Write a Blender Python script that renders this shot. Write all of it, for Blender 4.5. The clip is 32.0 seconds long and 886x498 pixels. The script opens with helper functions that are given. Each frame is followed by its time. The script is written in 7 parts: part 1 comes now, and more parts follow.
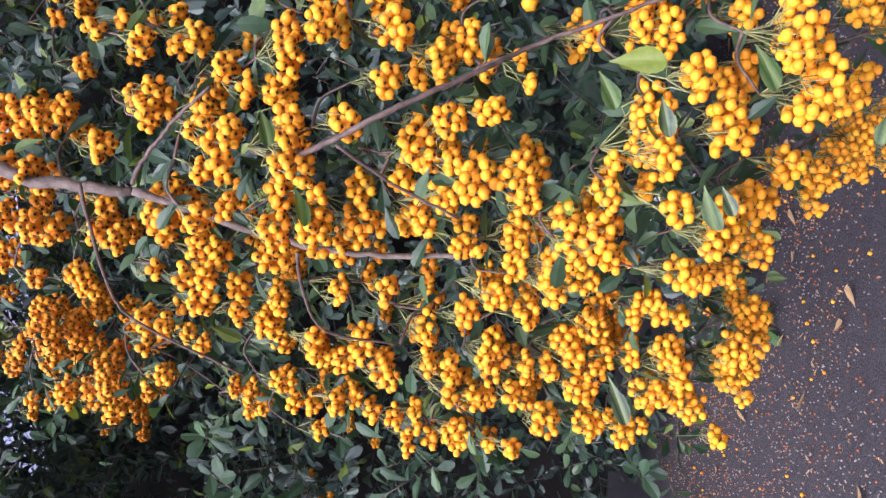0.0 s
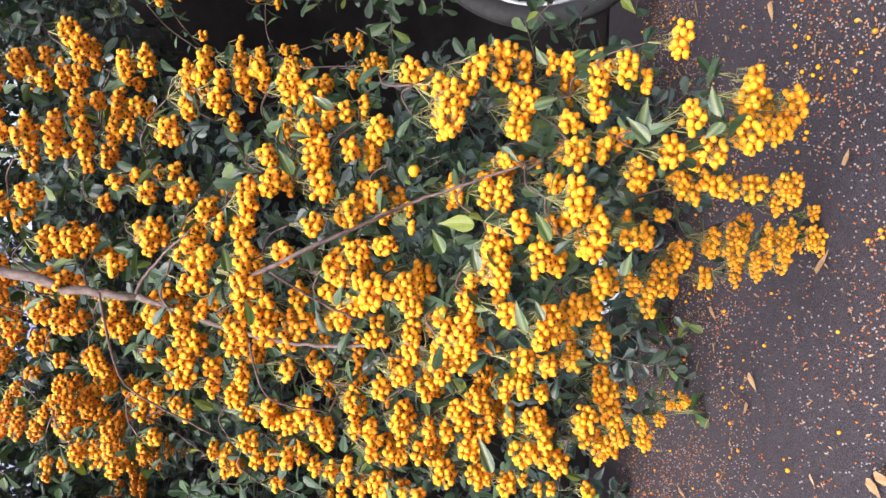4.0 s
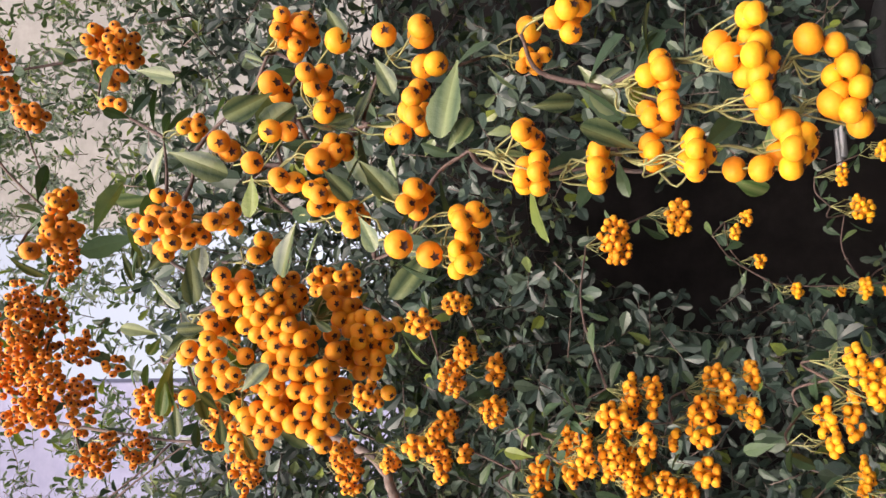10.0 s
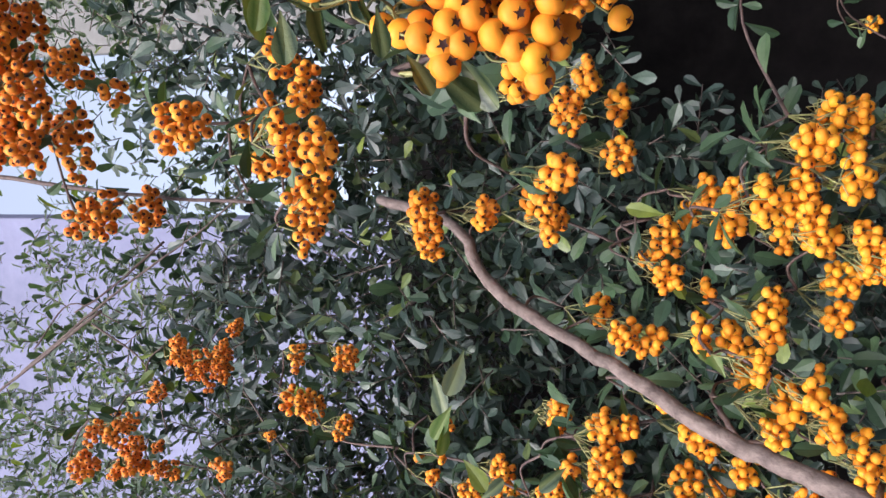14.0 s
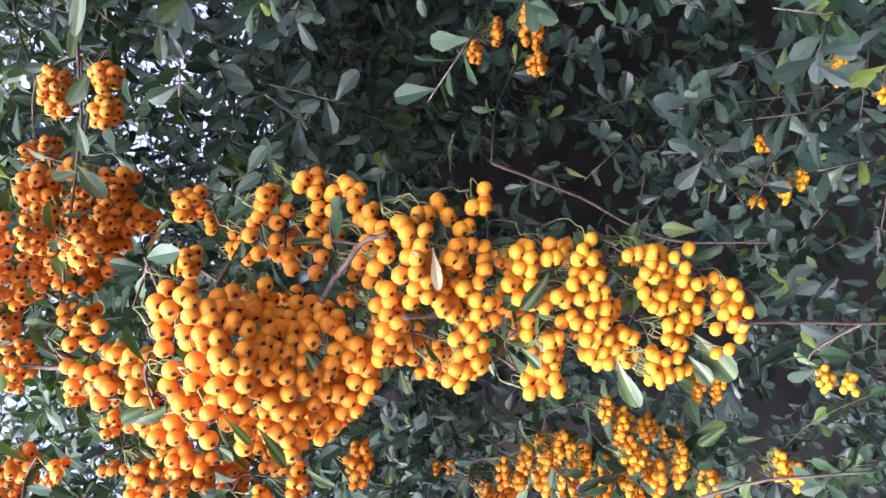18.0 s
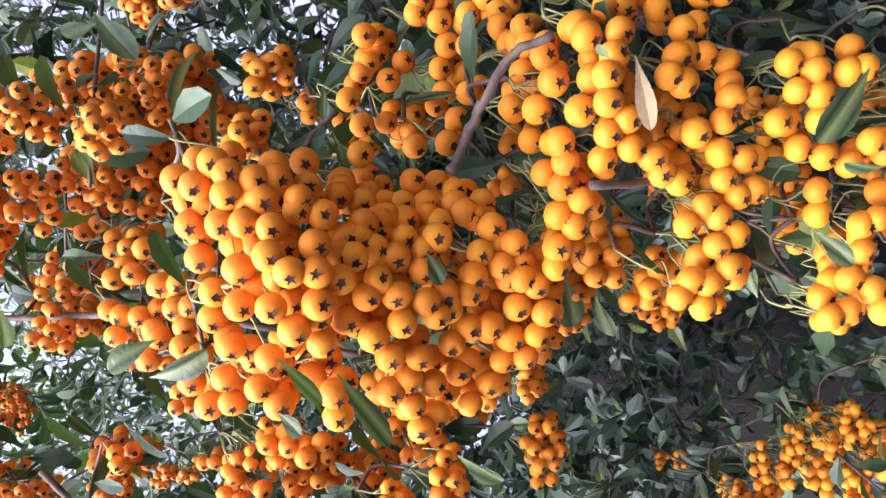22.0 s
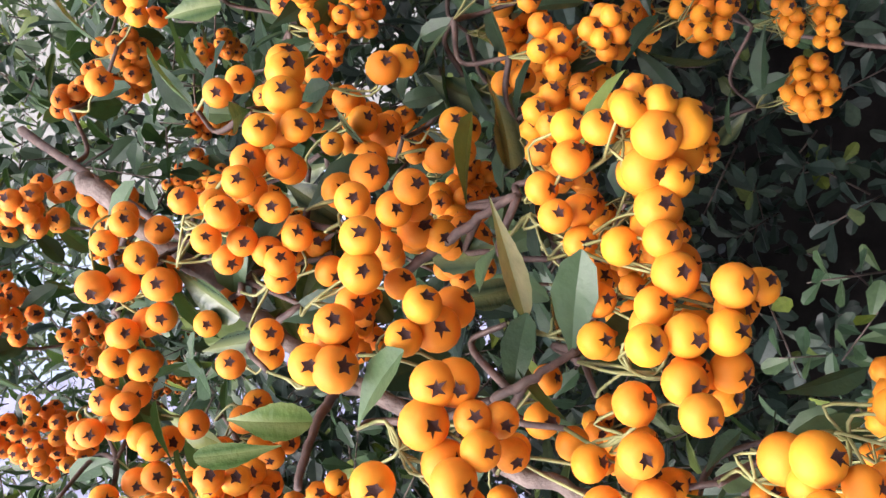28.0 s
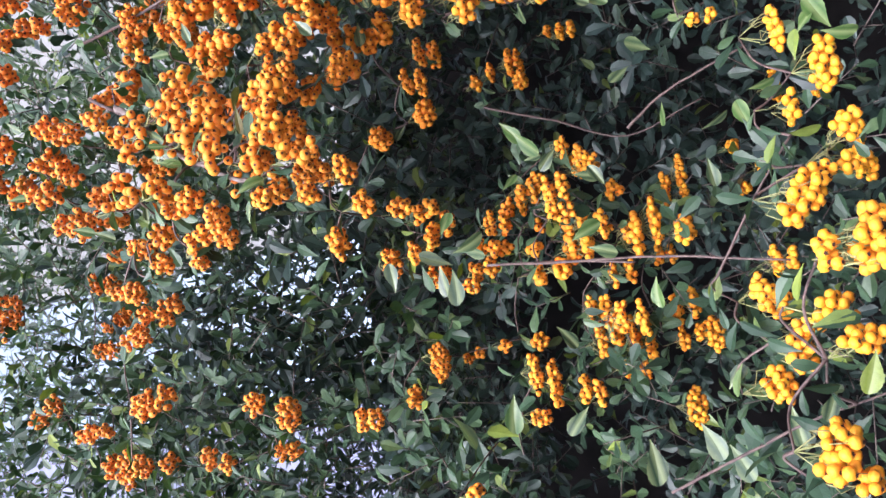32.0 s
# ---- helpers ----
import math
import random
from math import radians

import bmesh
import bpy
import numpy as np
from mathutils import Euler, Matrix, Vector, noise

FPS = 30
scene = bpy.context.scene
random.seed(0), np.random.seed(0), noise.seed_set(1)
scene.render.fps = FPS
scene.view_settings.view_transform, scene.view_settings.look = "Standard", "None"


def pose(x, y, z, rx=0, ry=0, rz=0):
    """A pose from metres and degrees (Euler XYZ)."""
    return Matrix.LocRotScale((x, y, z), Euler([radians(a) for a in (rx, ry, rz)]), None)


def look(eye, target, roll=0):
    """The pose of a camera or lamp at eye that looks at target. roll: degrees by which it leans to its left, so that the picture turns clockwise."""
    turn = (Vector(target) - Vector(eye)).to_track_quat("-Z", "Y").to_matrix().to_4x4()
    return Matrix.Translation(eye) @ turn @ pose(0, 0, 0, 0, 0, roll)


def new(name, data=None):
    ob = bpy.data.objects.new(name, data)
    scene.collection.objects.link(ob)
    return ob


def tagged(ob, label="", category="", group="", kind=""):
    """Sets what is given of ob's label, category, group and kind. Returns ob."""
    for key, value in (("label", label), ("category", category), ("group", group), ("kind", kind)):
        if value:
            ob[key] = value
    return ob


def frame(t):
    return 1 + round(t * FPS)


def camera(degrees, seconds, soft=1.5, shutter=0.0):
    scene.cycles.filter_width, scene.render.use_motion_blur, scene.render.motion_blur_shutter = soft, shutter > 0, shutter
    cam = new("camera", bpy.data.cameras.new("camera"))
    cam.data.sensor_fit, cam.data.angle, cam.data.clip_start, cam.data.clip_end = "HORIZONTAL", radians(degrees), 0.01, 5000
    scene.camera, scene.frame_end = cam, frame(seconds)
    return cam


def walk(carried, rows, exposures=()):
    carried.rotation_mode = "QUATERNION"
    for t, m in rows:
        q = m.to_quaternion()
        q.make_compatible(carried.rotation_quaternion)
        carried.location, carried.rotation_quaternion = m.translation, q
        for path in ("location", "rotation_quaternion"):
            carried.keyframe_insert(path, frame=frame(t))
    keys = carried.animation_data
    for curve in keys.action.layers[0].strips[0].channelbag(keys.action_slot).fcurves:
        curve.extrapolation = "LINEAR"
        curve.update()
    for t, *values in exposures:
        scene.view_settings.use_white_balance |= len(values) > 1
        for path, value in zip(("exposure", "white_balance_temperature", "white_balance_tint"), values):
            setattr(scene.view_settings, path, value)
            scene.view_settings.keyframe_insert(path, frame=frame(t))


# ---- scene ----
cam = camera(57.3, 32.0)
PATH = [
    (0, (0.0847, 0.1087, 0.5736), (-0.1592, 1.0783, 0.5552), -89.45),
    (0.5, (0.0516, 0.0399, 0.5674), (-0.1374, 1.0217, 0.5494), -91.34),
    (1, (0.0762, 0.0258, 0.5191), (-0.1268, 1.0045, 0.4925), -90.59),
    (1.5, (0.0921, 0.0088, 0.5095), (-0.0772, 0.9933, 0.4660), -90.85),
    (2, (0.0901, -0.0157, 0.5069), (-0.0436, 0.9733, 0.4435), -91.19),
    (2.5, (0.1148, -0.0304, 0.5166), (-0.0239, 0.9587, 0.4669), -90.06),
    (4.5, (0.1372, -0.0824, 0.4959), (-0.0048, 0.9074, 0.5057), -88.71),
    (5, (0.1311, -0.0730, 0.5263), (-0.0137, 0.9158, 0.5601), -88.46),
    (5.5, (0.1024, -0.0769, 0.5758), (-0.0313, 0.9118, 0.6416), -89.12),
    (6, (0.1076, -0.0920, 0.6465), (-0.0439, 0.8918, 0.7428), -88.42),
    (6.5, (0.1156, -0.0852, 0.6909), (-0.0430, 0.8914, 0.8358), -87.74),
    (7, (0.1237, -0.0687, 0.7234), (-0.0319, 0.9031, 0.9000), -88.65),
    (7.5, (0.1472, -0.0629, 0.7611), (0.0125, 0.9110, 0.9435), -89.64),
    (8, (0.1760, -0.0518, 0.7893), (0.0717, 0.9194, 1.0034), -89.37),
    (8.5, (0.2101, -0.0388, 0.8213), (0.1393, 0.9296, 1.0602), -91.06),
    (9, (0.2326, 0.0340, 0.8673), (0.2221, 1.0002, 1.1246), -93.10),
    (9.5, (0.2515, 0.1082, 0.9036), (0.2933, 1.0668, 1.1852), -94.11),
    (10, (0.3096, 0.1522, 0.9486), (0.3092, 1.1144, 1.2207), -93.08),
    (10.5, (0.3403, 0.1956, 0.9940), (0.2918, 1.1615, 1.2482), -91.41),
    (11, (0.3170, 0.2485, 0.9964), (0.2699, 1.2148, 1.2494), -91.04),
    (11.5, (0.2937, 0.2937, 1.0182), (0.2641, 1.2613, 1.2685), -90.36),
    (12, (0.2959, 0.3190, 1.0337), (0.2424, 1.2842, 1.2896), -88.88),
    (12.5, (0.2777, 0.3187, 1.0672), (0.2516, 1.2931, 1.2903), -89.98),
    (13, (0.2724, 0.3128, 1.0622), (0.2264, 1.2811, 1.3078), -89.91),
    (13.5, (0.2578, 0.2885, 1.0665), (0.1362, 1.2501, 1.3124), -90.27),
    (14, (0.2246, 0.2626, 1.0748), (0.0340, 1.2166, 1.3063), -89.26),
    (14.5, (0.2019, 0.2452, 1.0610), (-0.0581, 1.1837, 1.2881), -88.27),
    (15, (0.1763, 0.2405, 1.0426), (-0.1595, 1.1597, 1.2481), -86.68),
    (15.5, (0.1276, 0.2471, 1.0365), (-0.2605, 1.1497, 1.2224), -85.82),
    (17.5, (-0.2575, 0.5831, 1.0700), (-0.7900, 1.4180, 1.2091), -87.72),
    (18, (-0.3156, 0.6478, 1.0924), (-0.8592, 1.4783, 1.2134), -87.83),
    (18.5, (-0.4055, 0.7093, 1.0853), (-0.9236, 1.5559, 1.2071), -89.58),
    (19, (-0.4404, 0.7741, 1.0629), (-0.9716, 1.6084, 1.2101), -89.91),
    (19.5, (-0.4760, 0.8133, 1.0536), (-0.9957, 1.6425, 1.2589), -90.88),
    (20, (-0.4916, 0.8406, 1.0643), (-1.0151, 1.6502, 1.3298), -91.02),
    (20.5, (-0.4892, 0.8282, 1.0903), (-1.0061, 1.6321, 1.3844), -91.27),
    (21, (-0.4778, 0.8117, 1.0975), (-0.9925, 1.6045, 1.4239), -91.46),
    (21.5, (-0.4662, 0.7892, 1.1132), (-0.9872, 1.5697, 1.4588), -91.34),
    (22, (-0.4651, 0.7729, 1.1196), (-0.9782, 1.5530, 1.4775), -91.86),
    (22.5, (-0.4602, 0.7722, 1.1298), (-0.9684, 1.5624, 1.4722), -92.57),
    (23, (-0.4648, 0.7906, 1.1329), (-0.9913, 1.5828, 1.4414), -92.07),
    (23.5, (-0.4871, 0.7961, 1.1397), (-1.0218, 1.5894, 1.4308), -91.35),
    (24, (-0.5010, 0.7889, 1.1437), (-1.0333, 1.5839, 1.4344), -91.20),
    (24.5, (-0.5131, 0.7795, 1.1482), (-1.0518, 1.5719, 1.4341), -90.20),
    (25, (-0.5536, 0.7526, 1.1570), (-1.0957, 1.5440, 1.4396), -90.01),
    (25.5, (-0.6030, 0.7325, 1.1716), (-1.1446, 1.5274, 1.4449), -89.80),
    (27.5, (-0.7932, 0.7430, 1.2038), (-0.8878, 1.6780, 1.5456), -102.10),
    (28, (-0.7980, 0.7326, 1.2173), (-0.7899, 1.6754, 1.5504), -102.72),
    (28.5, (-0.8471, 0.6862, 1.2232), (-0.7296, 1.6251, 1.5467), -104.38),
    (29, (-0.8921, 0.6102, 1.2146), (-0.7241, 1.5477, 1.5192), -104.69),
    (29.5, (-0.8830, 0.5190, 1.2056), (-0.7137, 1.4657, 1.4796), -103.07),
    (30, (-0.8600, 0.4274, 1.1696), (-0.7056, 1.3847, 1.4138), -102.36),
    (30.5, (-0.8488, 0.3769, 1.1409), (-0.7245, 1.3420, 1.3711), -101.99),
    (31, (-0.8905, 0.3555, 1.1024), (-0.7713, 1.3170, 1.3496), -101.66),
    (31.5, (-0.9698, 0.3534, 1.0363), (-0.8386, 1.3162, 1.2720), -101.49),
    (32, (-1.0282, 0.3165, 0.9484), (-0.8937, 1.2731, 1.2069), -101.98),
]
walk(cam, [(t, look(eye, target, roll)) for t, eye, target, roll in PATH],
     exposures=[(0.0, 1.69, 5600, 18), (2.0, 1.93, 5800, 17), (5.0, 1.98, 6350, 16), (6.0, 2.03, 6450, 16), (8.0, 1.75, 6700, 16), (10.0, 1.68, 7100, 17), (12.5, 1.55, 7000, 17), (14.0, 1.51, 6050, 14), (15.5, 2.18, 6200, 14), (18.0, 2.63, 5600, 15), (20.0, 2.59, 5850, 16), (23.0, 2.33, 5850, 13), (25.5, 2.13, 5150, 9), (28.0, 2.08, 6200, 15), (30.0, 1.93, 6200, 16), (31.0, 2.18, 5850, 14), (32.0, 2.16, 5600, 16)])

# ---- daylight: a bright overcast sky with a broad soft sun ----
SUN_ELEVATION, SUN_TURN = radians(47), radians(195)
world = bpy.data.worlds.new("overcast_sky")
scene.world = world
world.use_nodes = True
wn, wl = world.node_tree.nodes, world.node_tree.links
sky = wn.new("ShaderNodeTexSky")
sky.sky_type, sky.sun_disc = "NISHITA", False
sky.sun_elevation, sky.sun_rotation = SUN_ELEVATION, SUN_TURN
sky.air_density, sky.dust_density, sky.ozone_density = 1.0, 6.0, 1.0
grey = wn.new("ShaderNodeHueSaturation")
grey.inputs["Saturation"].default_value = 0.5
wl.new(sky.outputs[0], grey.inputs["Color"])
wl.new(grey.outputs[0], wn["Background"].inputs["Color"])
wn["Background"].inputs["Strength"].default_value = 0.15
sun = new("sun", bpy.data.lights.new("sun", "SUN"))
sun.data.energy, sun.data.angle, sun.data.color = 0.34, radians(100), (1.0, 0.98, 0.96)
sun.matrix_world = look((-1.6, -5.2, 6.6), (0, 0.6, 0))


# ---- materials ----
def material(name, rough=0.6, spec=0.5):
    m = bpy.data.materials.new(name)
    m.use_nodes = True
    b = m.node_tree.nodes["Principled BSDF"]
    b.inputs["Roughness"].default_value = rough
    b.inputs["Specular IOR Level"].default_value = spec
    return m, m.node_tree.nodes, m.node_tree.links, b


def ramp(nodes, links, source, stops):
    r = nodes.new("ShaderNodeValToRGB")
    while len(r.color_ramp.elements) < len(stops):
        r.color_ramp.elements.new(0.5)
    for e, (at, colour) in zip(r.color_ramp.elements, stops):
        e.position, e.color = at, (*colour, 1)
    links.new(source, r.inputs[0])
    return r.outputs[0]


def noise_of(nodes, links, scale, detail=4.0, rough=0.6):
    c = nodes.new("ShaderNodeTexCoord")
    n = nodes.new("ShaderNodeTexNoise")
    n.inputs["Scale"].default_value, n.inputs["Detail"].default_value, n.inputs["Roughness"].default_value = scale, detail, rough
    links.new(c.outputs["Object"], n.inputs["Vector"])
    return n.outputs["Fac"]


def bumped(nodes, links, b, source, strength, distance):
    k = nodes.new("ShaderNodeBump")
    k.inputs["Strength"].default_value, k.inputs["Distance"].default_value = strength, distance
    links.new(source, k.inputs["Height"])
    links.new(k.outputs[0], b.inputs["Normal"])


def any_random(nodes, links):
    """A number of its own for each loose piece and each object."""
    g, o, add, fr = (nodes.new(k) for k in ("ShaderNodeNewGeometry", "ShaderNodeObjectInfo", "ShaderNodeMath", "ShaderNodeMath"))
    links.new(g.outputs["Random Per Island"], add.inputs[0])
    links.new(o.outputs["Random"], add.inputs[1])
    fr.operation = "FRACT"
    links.new(add.outputs[0], fr.inputs[0])
    return fr.outputs[0]


def mixed(nodes, links, fac, a, b, mode="MIX"):
    m = nodes.new("ShaderNodeMix")
    m.data_type, m.blend_type = "RGBA", mode
    for socket, value in ((m.inputs["Factor"], fac), (m.inputs["A"], a), (m.inputs["B"], b)):
        if isinstance(value, (int, float)):
            socket.default_value = value
        elif isinstance(value, tuple):
            socket.default_value = (*value, 1)
        else:
            links.new(value, socket)
    return m.outputs["Result"]


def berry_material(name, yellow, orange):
    """Waxy berries, each of its own tone: yellower low down, deeper orange higher up, partly riper and partly haze put
    into the colour.
    """
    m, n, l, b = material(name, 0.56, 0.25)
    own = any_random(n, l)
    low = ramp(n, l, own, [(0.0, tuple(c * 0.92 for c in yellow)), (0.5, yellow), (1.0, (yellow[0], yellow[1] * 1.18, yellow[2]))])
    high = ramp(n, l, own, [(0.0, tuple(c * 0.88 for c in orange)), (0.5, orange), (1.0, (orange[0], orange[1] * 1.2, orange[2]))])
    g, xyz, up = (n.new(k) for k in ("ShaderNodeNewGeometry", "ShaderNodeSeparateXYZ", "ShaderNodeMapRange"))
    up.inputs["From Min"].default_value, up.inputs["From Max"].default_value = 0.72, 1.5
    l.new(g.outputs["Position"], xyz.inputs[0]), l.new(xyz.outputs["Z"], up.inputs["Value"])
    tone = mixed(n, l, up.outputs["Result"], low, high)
    speck = ramp(n, l, noise_of(n, l, 900, 3), [(0.35, (0.75, 0.62, 0.5)), (0.6, (1, 1, 1))])
    blush = ramp(n, l, noise_of(n, l, 130, 2), [(0.35, (1.0, 0.86, 0.6)), (0.65, (1, 1, 1))])
    l.new(mixed(n, l, 0.55, mixed(n, l, 0.35, tone, speck, "MULTIPLY"), blush, "MULTIPLY"), b.inputs["Base Color"])
    b.inputs["Subsurface Weight"].default_value = 0.28
    b.inputs["Subsurface Radius"].default_value = (0.004, 0.0015, 0.0004)
    bumped(n, l, b, noise_of(n, l, 500, 3), 0.12, 0.0005)
    return m


def leaf_material(name, dark, mid, light, rough=0.36, rib=False, thin=0.16, gloss=0.27):
    m, n, l, b = material(name, rough, gloss)
    tone = ramp(n, l, any_random(n, l), [(0.0, dark), (0.6, mid), (0.93, light), (1.0, (0.16, 0.2, 0.03))])
    mottle = ramp(n, l, noise_of(n, l, 160, 3), [(0.3, (0.7, 0.72, 0.7)), (0.7, (1.15, 1.1, 1.05))])
    colour = mixed(n, l, 0.8, tone, mottle, "MULTIPLY")
    if rib:  # a pale midrib and a thin pale edge
        c, xyz, size = (n.new(k) for k in ("ShaderNodeTexCoord", "ShaderNodeSeparateXYZ", "ShaderNodeMath"))
        l.new(c.outputs["Object"], xyz.inputs[0]), l.new(xyz.outputs["X"], size.inputs[0])
        size.operation = "ABSOLUTE"
        colour = mixed(n, l, ramp(n, l, size.outputs[0], [(0.0002, (0.5, 0.5, 0.5)), (0.0007, (0, 0, 0)), (0.0066, (0, 0, 0)), (0.0072, (0.35, 0.35, 0.35))]), colour, (0.24, 0.27, 0.12))
    l.new(colour, b.inputs["Base Color"])
    bumped(n, l, b, noise_of(n, l, 260, 3), 0.35, 0.001)
    t = n.new("ShaderNodeBsdfTranslucent")
    l.new(mixed(n, l, 1.0, colour, (1.35, 1.6, 0.7), "MULTIPLY"), t.inputs["Color"])
    s = n.new("ShaderNodeMixShader")
    s.inputs[0].default_value = thin
    l.new(b.outputs[0], s.inputs[1]), l.new(t.outputs[0], s.inputs[2])
    l.new(s.outputs[0], n["Material Output"].inputs["Surface"])
    return m


def plain_material(name, low, high, scale, rough=0.7, relief=0.3, depth=0.002, spec=0.4):
    m, n, l, b = material(name, rough, spec)
    fine, wide = noise_of(n, l, scale, 5, 0.65), noise_of(n, l, scale / 7, 3)
    colour = mixed(n, l, 0.6, ramp(n, l, fine, [(0.3, low), (0.7, high)]), ramp(n, l, wide, [(0.3, (0.7, 0.7, 0.7)), (0.7, (1.1, 1.1, 1.1))]), "MULTIPLY")
    l.new(colour, b.inputs["Base Color"])
    bumped(n, l, b, fine, relief, depth)
    return m


# the second, higher tone mixes some bright haze into the ripe orange
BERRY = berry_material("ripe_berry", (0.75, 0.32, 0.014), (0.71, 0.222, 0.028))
CALYX = plain_material("calyx", (0.018, 0.006, 0.007), (0.07, 0.022, 0.017), 900, 0.8, 0.4, 0.0004)
STALK = plain_material("green_stalk", (0.16, 0.17, 0.055), (0.3, 0.28, 0.12), 300, 0.6, 0.3, 0.0005)
BARK = plain_material("limb_bark", (0.07, 0.048, 0.042), (0.2, 0.15, 0.13), 140, 0.75, 0.8, 0.002)
TWIG = plain_material("twig_bark", (0.04, 0.022, 0.022), (0.13, 0.085, 0.07), 200, 0.65, 0.6, 0.001)
LEAF = leaf_material("firethorn_leaf", (0.018, 0.036, 0.02), (0.034, 0.064, 0.033), (0.065, 0.105, 0.05))
TONES = {
    "leaf": leaf_material("near_leaf", (0.012, 0.027, 0.015), (0.02, 0.042, 0.022), (0.042, 0.074, 0.033), 0.27, True, 0.1, 0.34),
    "young": leaf_material("young_leaf", (0.026, 0.062, 0.016), (0.042, 0.09, 0.02), (0.07, 0.125, 0.03), 0.32, True),
    "pale": leaf_material("pale_leaf", (0.11, 0.14, 0.08), (0.15, 0.18, 0.1), (0.2, 0.22, 0.13), 0.45, True),
    "grey": leaf_material("grey_leaf", (0.06, 0.09, 0.07), (0.085, 0.12, 0.09), (0.12, 0.15, 0.12), 0.34, True),
    "edged": leaf_material("pale_edged_leaf", (0.12, 0.16, 0.05), (0.2, 0.22, 0.11), (0.3, 0.29, 0.17), 0.45, True),
    "dry": leaf_material("withered_leaf", (0.16, 0.1, 0.05), (0.28, 0.2, 0.12), (0.4, 0.3, 0.2), 0.7),
}
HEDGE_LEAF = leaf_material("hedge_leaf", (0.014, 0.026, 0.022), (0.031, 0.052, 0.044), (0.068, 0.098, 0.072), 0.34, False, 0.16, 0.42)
# paler than the hedge leaf: haze around the top is put into this colour
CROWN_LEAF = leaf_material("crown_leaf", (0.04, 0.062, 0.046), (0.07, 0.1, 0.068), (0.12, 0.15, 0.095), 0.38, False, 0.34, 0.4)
SOIL = plain_material("asphalt", (0.02, 0.017, 0.02), (0.105, 0.09, 0.103), 330, 0.95, 1.0, 0.006, 0.2)
DEAD = plain_material("dry_leaf", (0.2, 0.11, 0.05), (0.42, 0.27, 0.13), 120, 0.8, 0.4, 0.001)
GRIT = plain_material("pale_grit", (0.16, 0.13, 0.12), (0.4, 0.35, 0.33), 200, 0.9, 0.3, 0.001)
PAPER = plain_material("white_paper", (0.62, 0.62, 0.68), (0.75, 0.75, 0.8), 60, 0.7, 0.3, 0.001)
CRUSHED = plain_material("crushed_skin", (0.25, 0.06, 0.02), (0.5, 0.17, 0.04), 200, 0.8, 0.4, 0.001)
PLASTER = plain_material("pale_plaster", (0.17, 0.165, 0.16), (0.215, 0.21, 0.205), 8, 0.9, 0.2, 0.003)
LILAC = plain_material("lilac_render", (0.17, 0.175, 0.27), (0.21, 0.215, 0.32), 4, 0.9, 0.2, 0.003)
# near-black colour for the shade that shows through the hedge's gaps
SHADE = plain_material("gap_shade", (0.009, 0.008, 0.008), (0.024, 0.02, 0.02), 12, 0.95, 0.4, 0.004, 0.15)
RUBBER = plain_material("tyre_rubber", (0.014, 0.014, 0.015), (0.035, 0.035, 0.037), 60, 0.75, 0.3, 0.001)
ALLOY = plain_material("grey_alloy", (0.35, 0.35, 0.37), (0.5, 0.5, 0.52), 40, 0.4, 0.1, 0.0005)
ALLOY.node_tree.nodes["Principled BSDF"].inputs["Metallic"].default_value = 0.8


# ---- mesh helpers ----
def mesh_of(name, verts, tris, mats, index=None, smooth=True):
    """A mesh from arrays of corners and triangles."""
    me = bpy.data.meshes.new(name)
    verts, tris = np.asarray(verts, np.float32), np.asarray(tris, np.int32)
    me.vertices.add(len(verts))
    me.vertices.foreach_set("co", verts.ravel())
    me.loops.add(3 * len(tris))
    me.loops.foreach_set("vertex_index", tris.ravel())
    me.polygons.add(len(tris))
    me.polygons.foreach_set("loop_start", np.arange(0, 3 * len(tris), 3, dtype=np.int32))
    if index is not None:
        me.polygons.foreach_set("material_index", np.asarray(index, np.int32))
    me.polygons.foreach_set("use_smooth", np.full(len(tris), smooth))
    for m in mats:
        me.materials.append(m)
    me.update(calc_edges=True)
    return me


def joined(template, turns, places):
    """Copies of a template (verts, tris, index), each turned and scaled by a 3 x 3 matrix, as one set of arrays."""
    v, f, k = template
    turns, places = np.asarray(turns, float), np.asarray(places, float)
    verts = np.einsum("nij,vj->nvi", turns, v) + places[:, None]
    tris = f[None] + (np.arange(len(places)) * len(v))[:, None, None]
    return verts.reshape(-1, 3), tris.reshape(-1, 3), np.tile(k, len(places))


def stacked(*sets):
    """Several sets of arrays as one."""
    sets = [s for s in sets if len(s[0])]
    starts = np.cumsum([0] + [len(s[0]) for s in sets])
    return (np.concatenate([s[0] for s in sets]), np.concatenate([s[1] + a for s, a in zip(sets, starts)]), np.concatenate([s[2] for s in sets]))


def part(name, me, parent, label=""):
    ob = new(name, me)
    ob.parent = parent
    ob.matrix_parent_inverse = Matrix.Translation(parent.location).inverted() if parent.type == "EMPTY" else Matrix()
    return tagged(ob, label)


def thing(name, at, label, category, group="", kind=""):
    return tagged(new(name), label, category, group, kind) if at is None else placed(tagged(new(name), label, category, group, kind), at)


def placed(ob, at):
    ob.location = at
    return ob


def frames_for(ways, spins=None):
    """Turns whose third axis points along each way."""
    w = np.asarray(ways, float)
    w = w / (np.linalg.norm(w, axis=1)[:, None] + 1e-9)
    helper = np.where(np.abs(w[:, 2:3]) < 0.9, [[0.0, 0.0, 1.0]], [[1.0, 0.0, 0.0]])
    x = np.cross(helper, w)
    x /= np.linalg.norm(x, axis=1)[:, None]
    y = np.cross(w, x)
    if spins is not None:
        c, s = np.cos(spins)[:, None], np.sin(spins)[:, None]
        x, y = c * x + s * y, c * y - s * x
    return np.stack([x, y, w], 2)


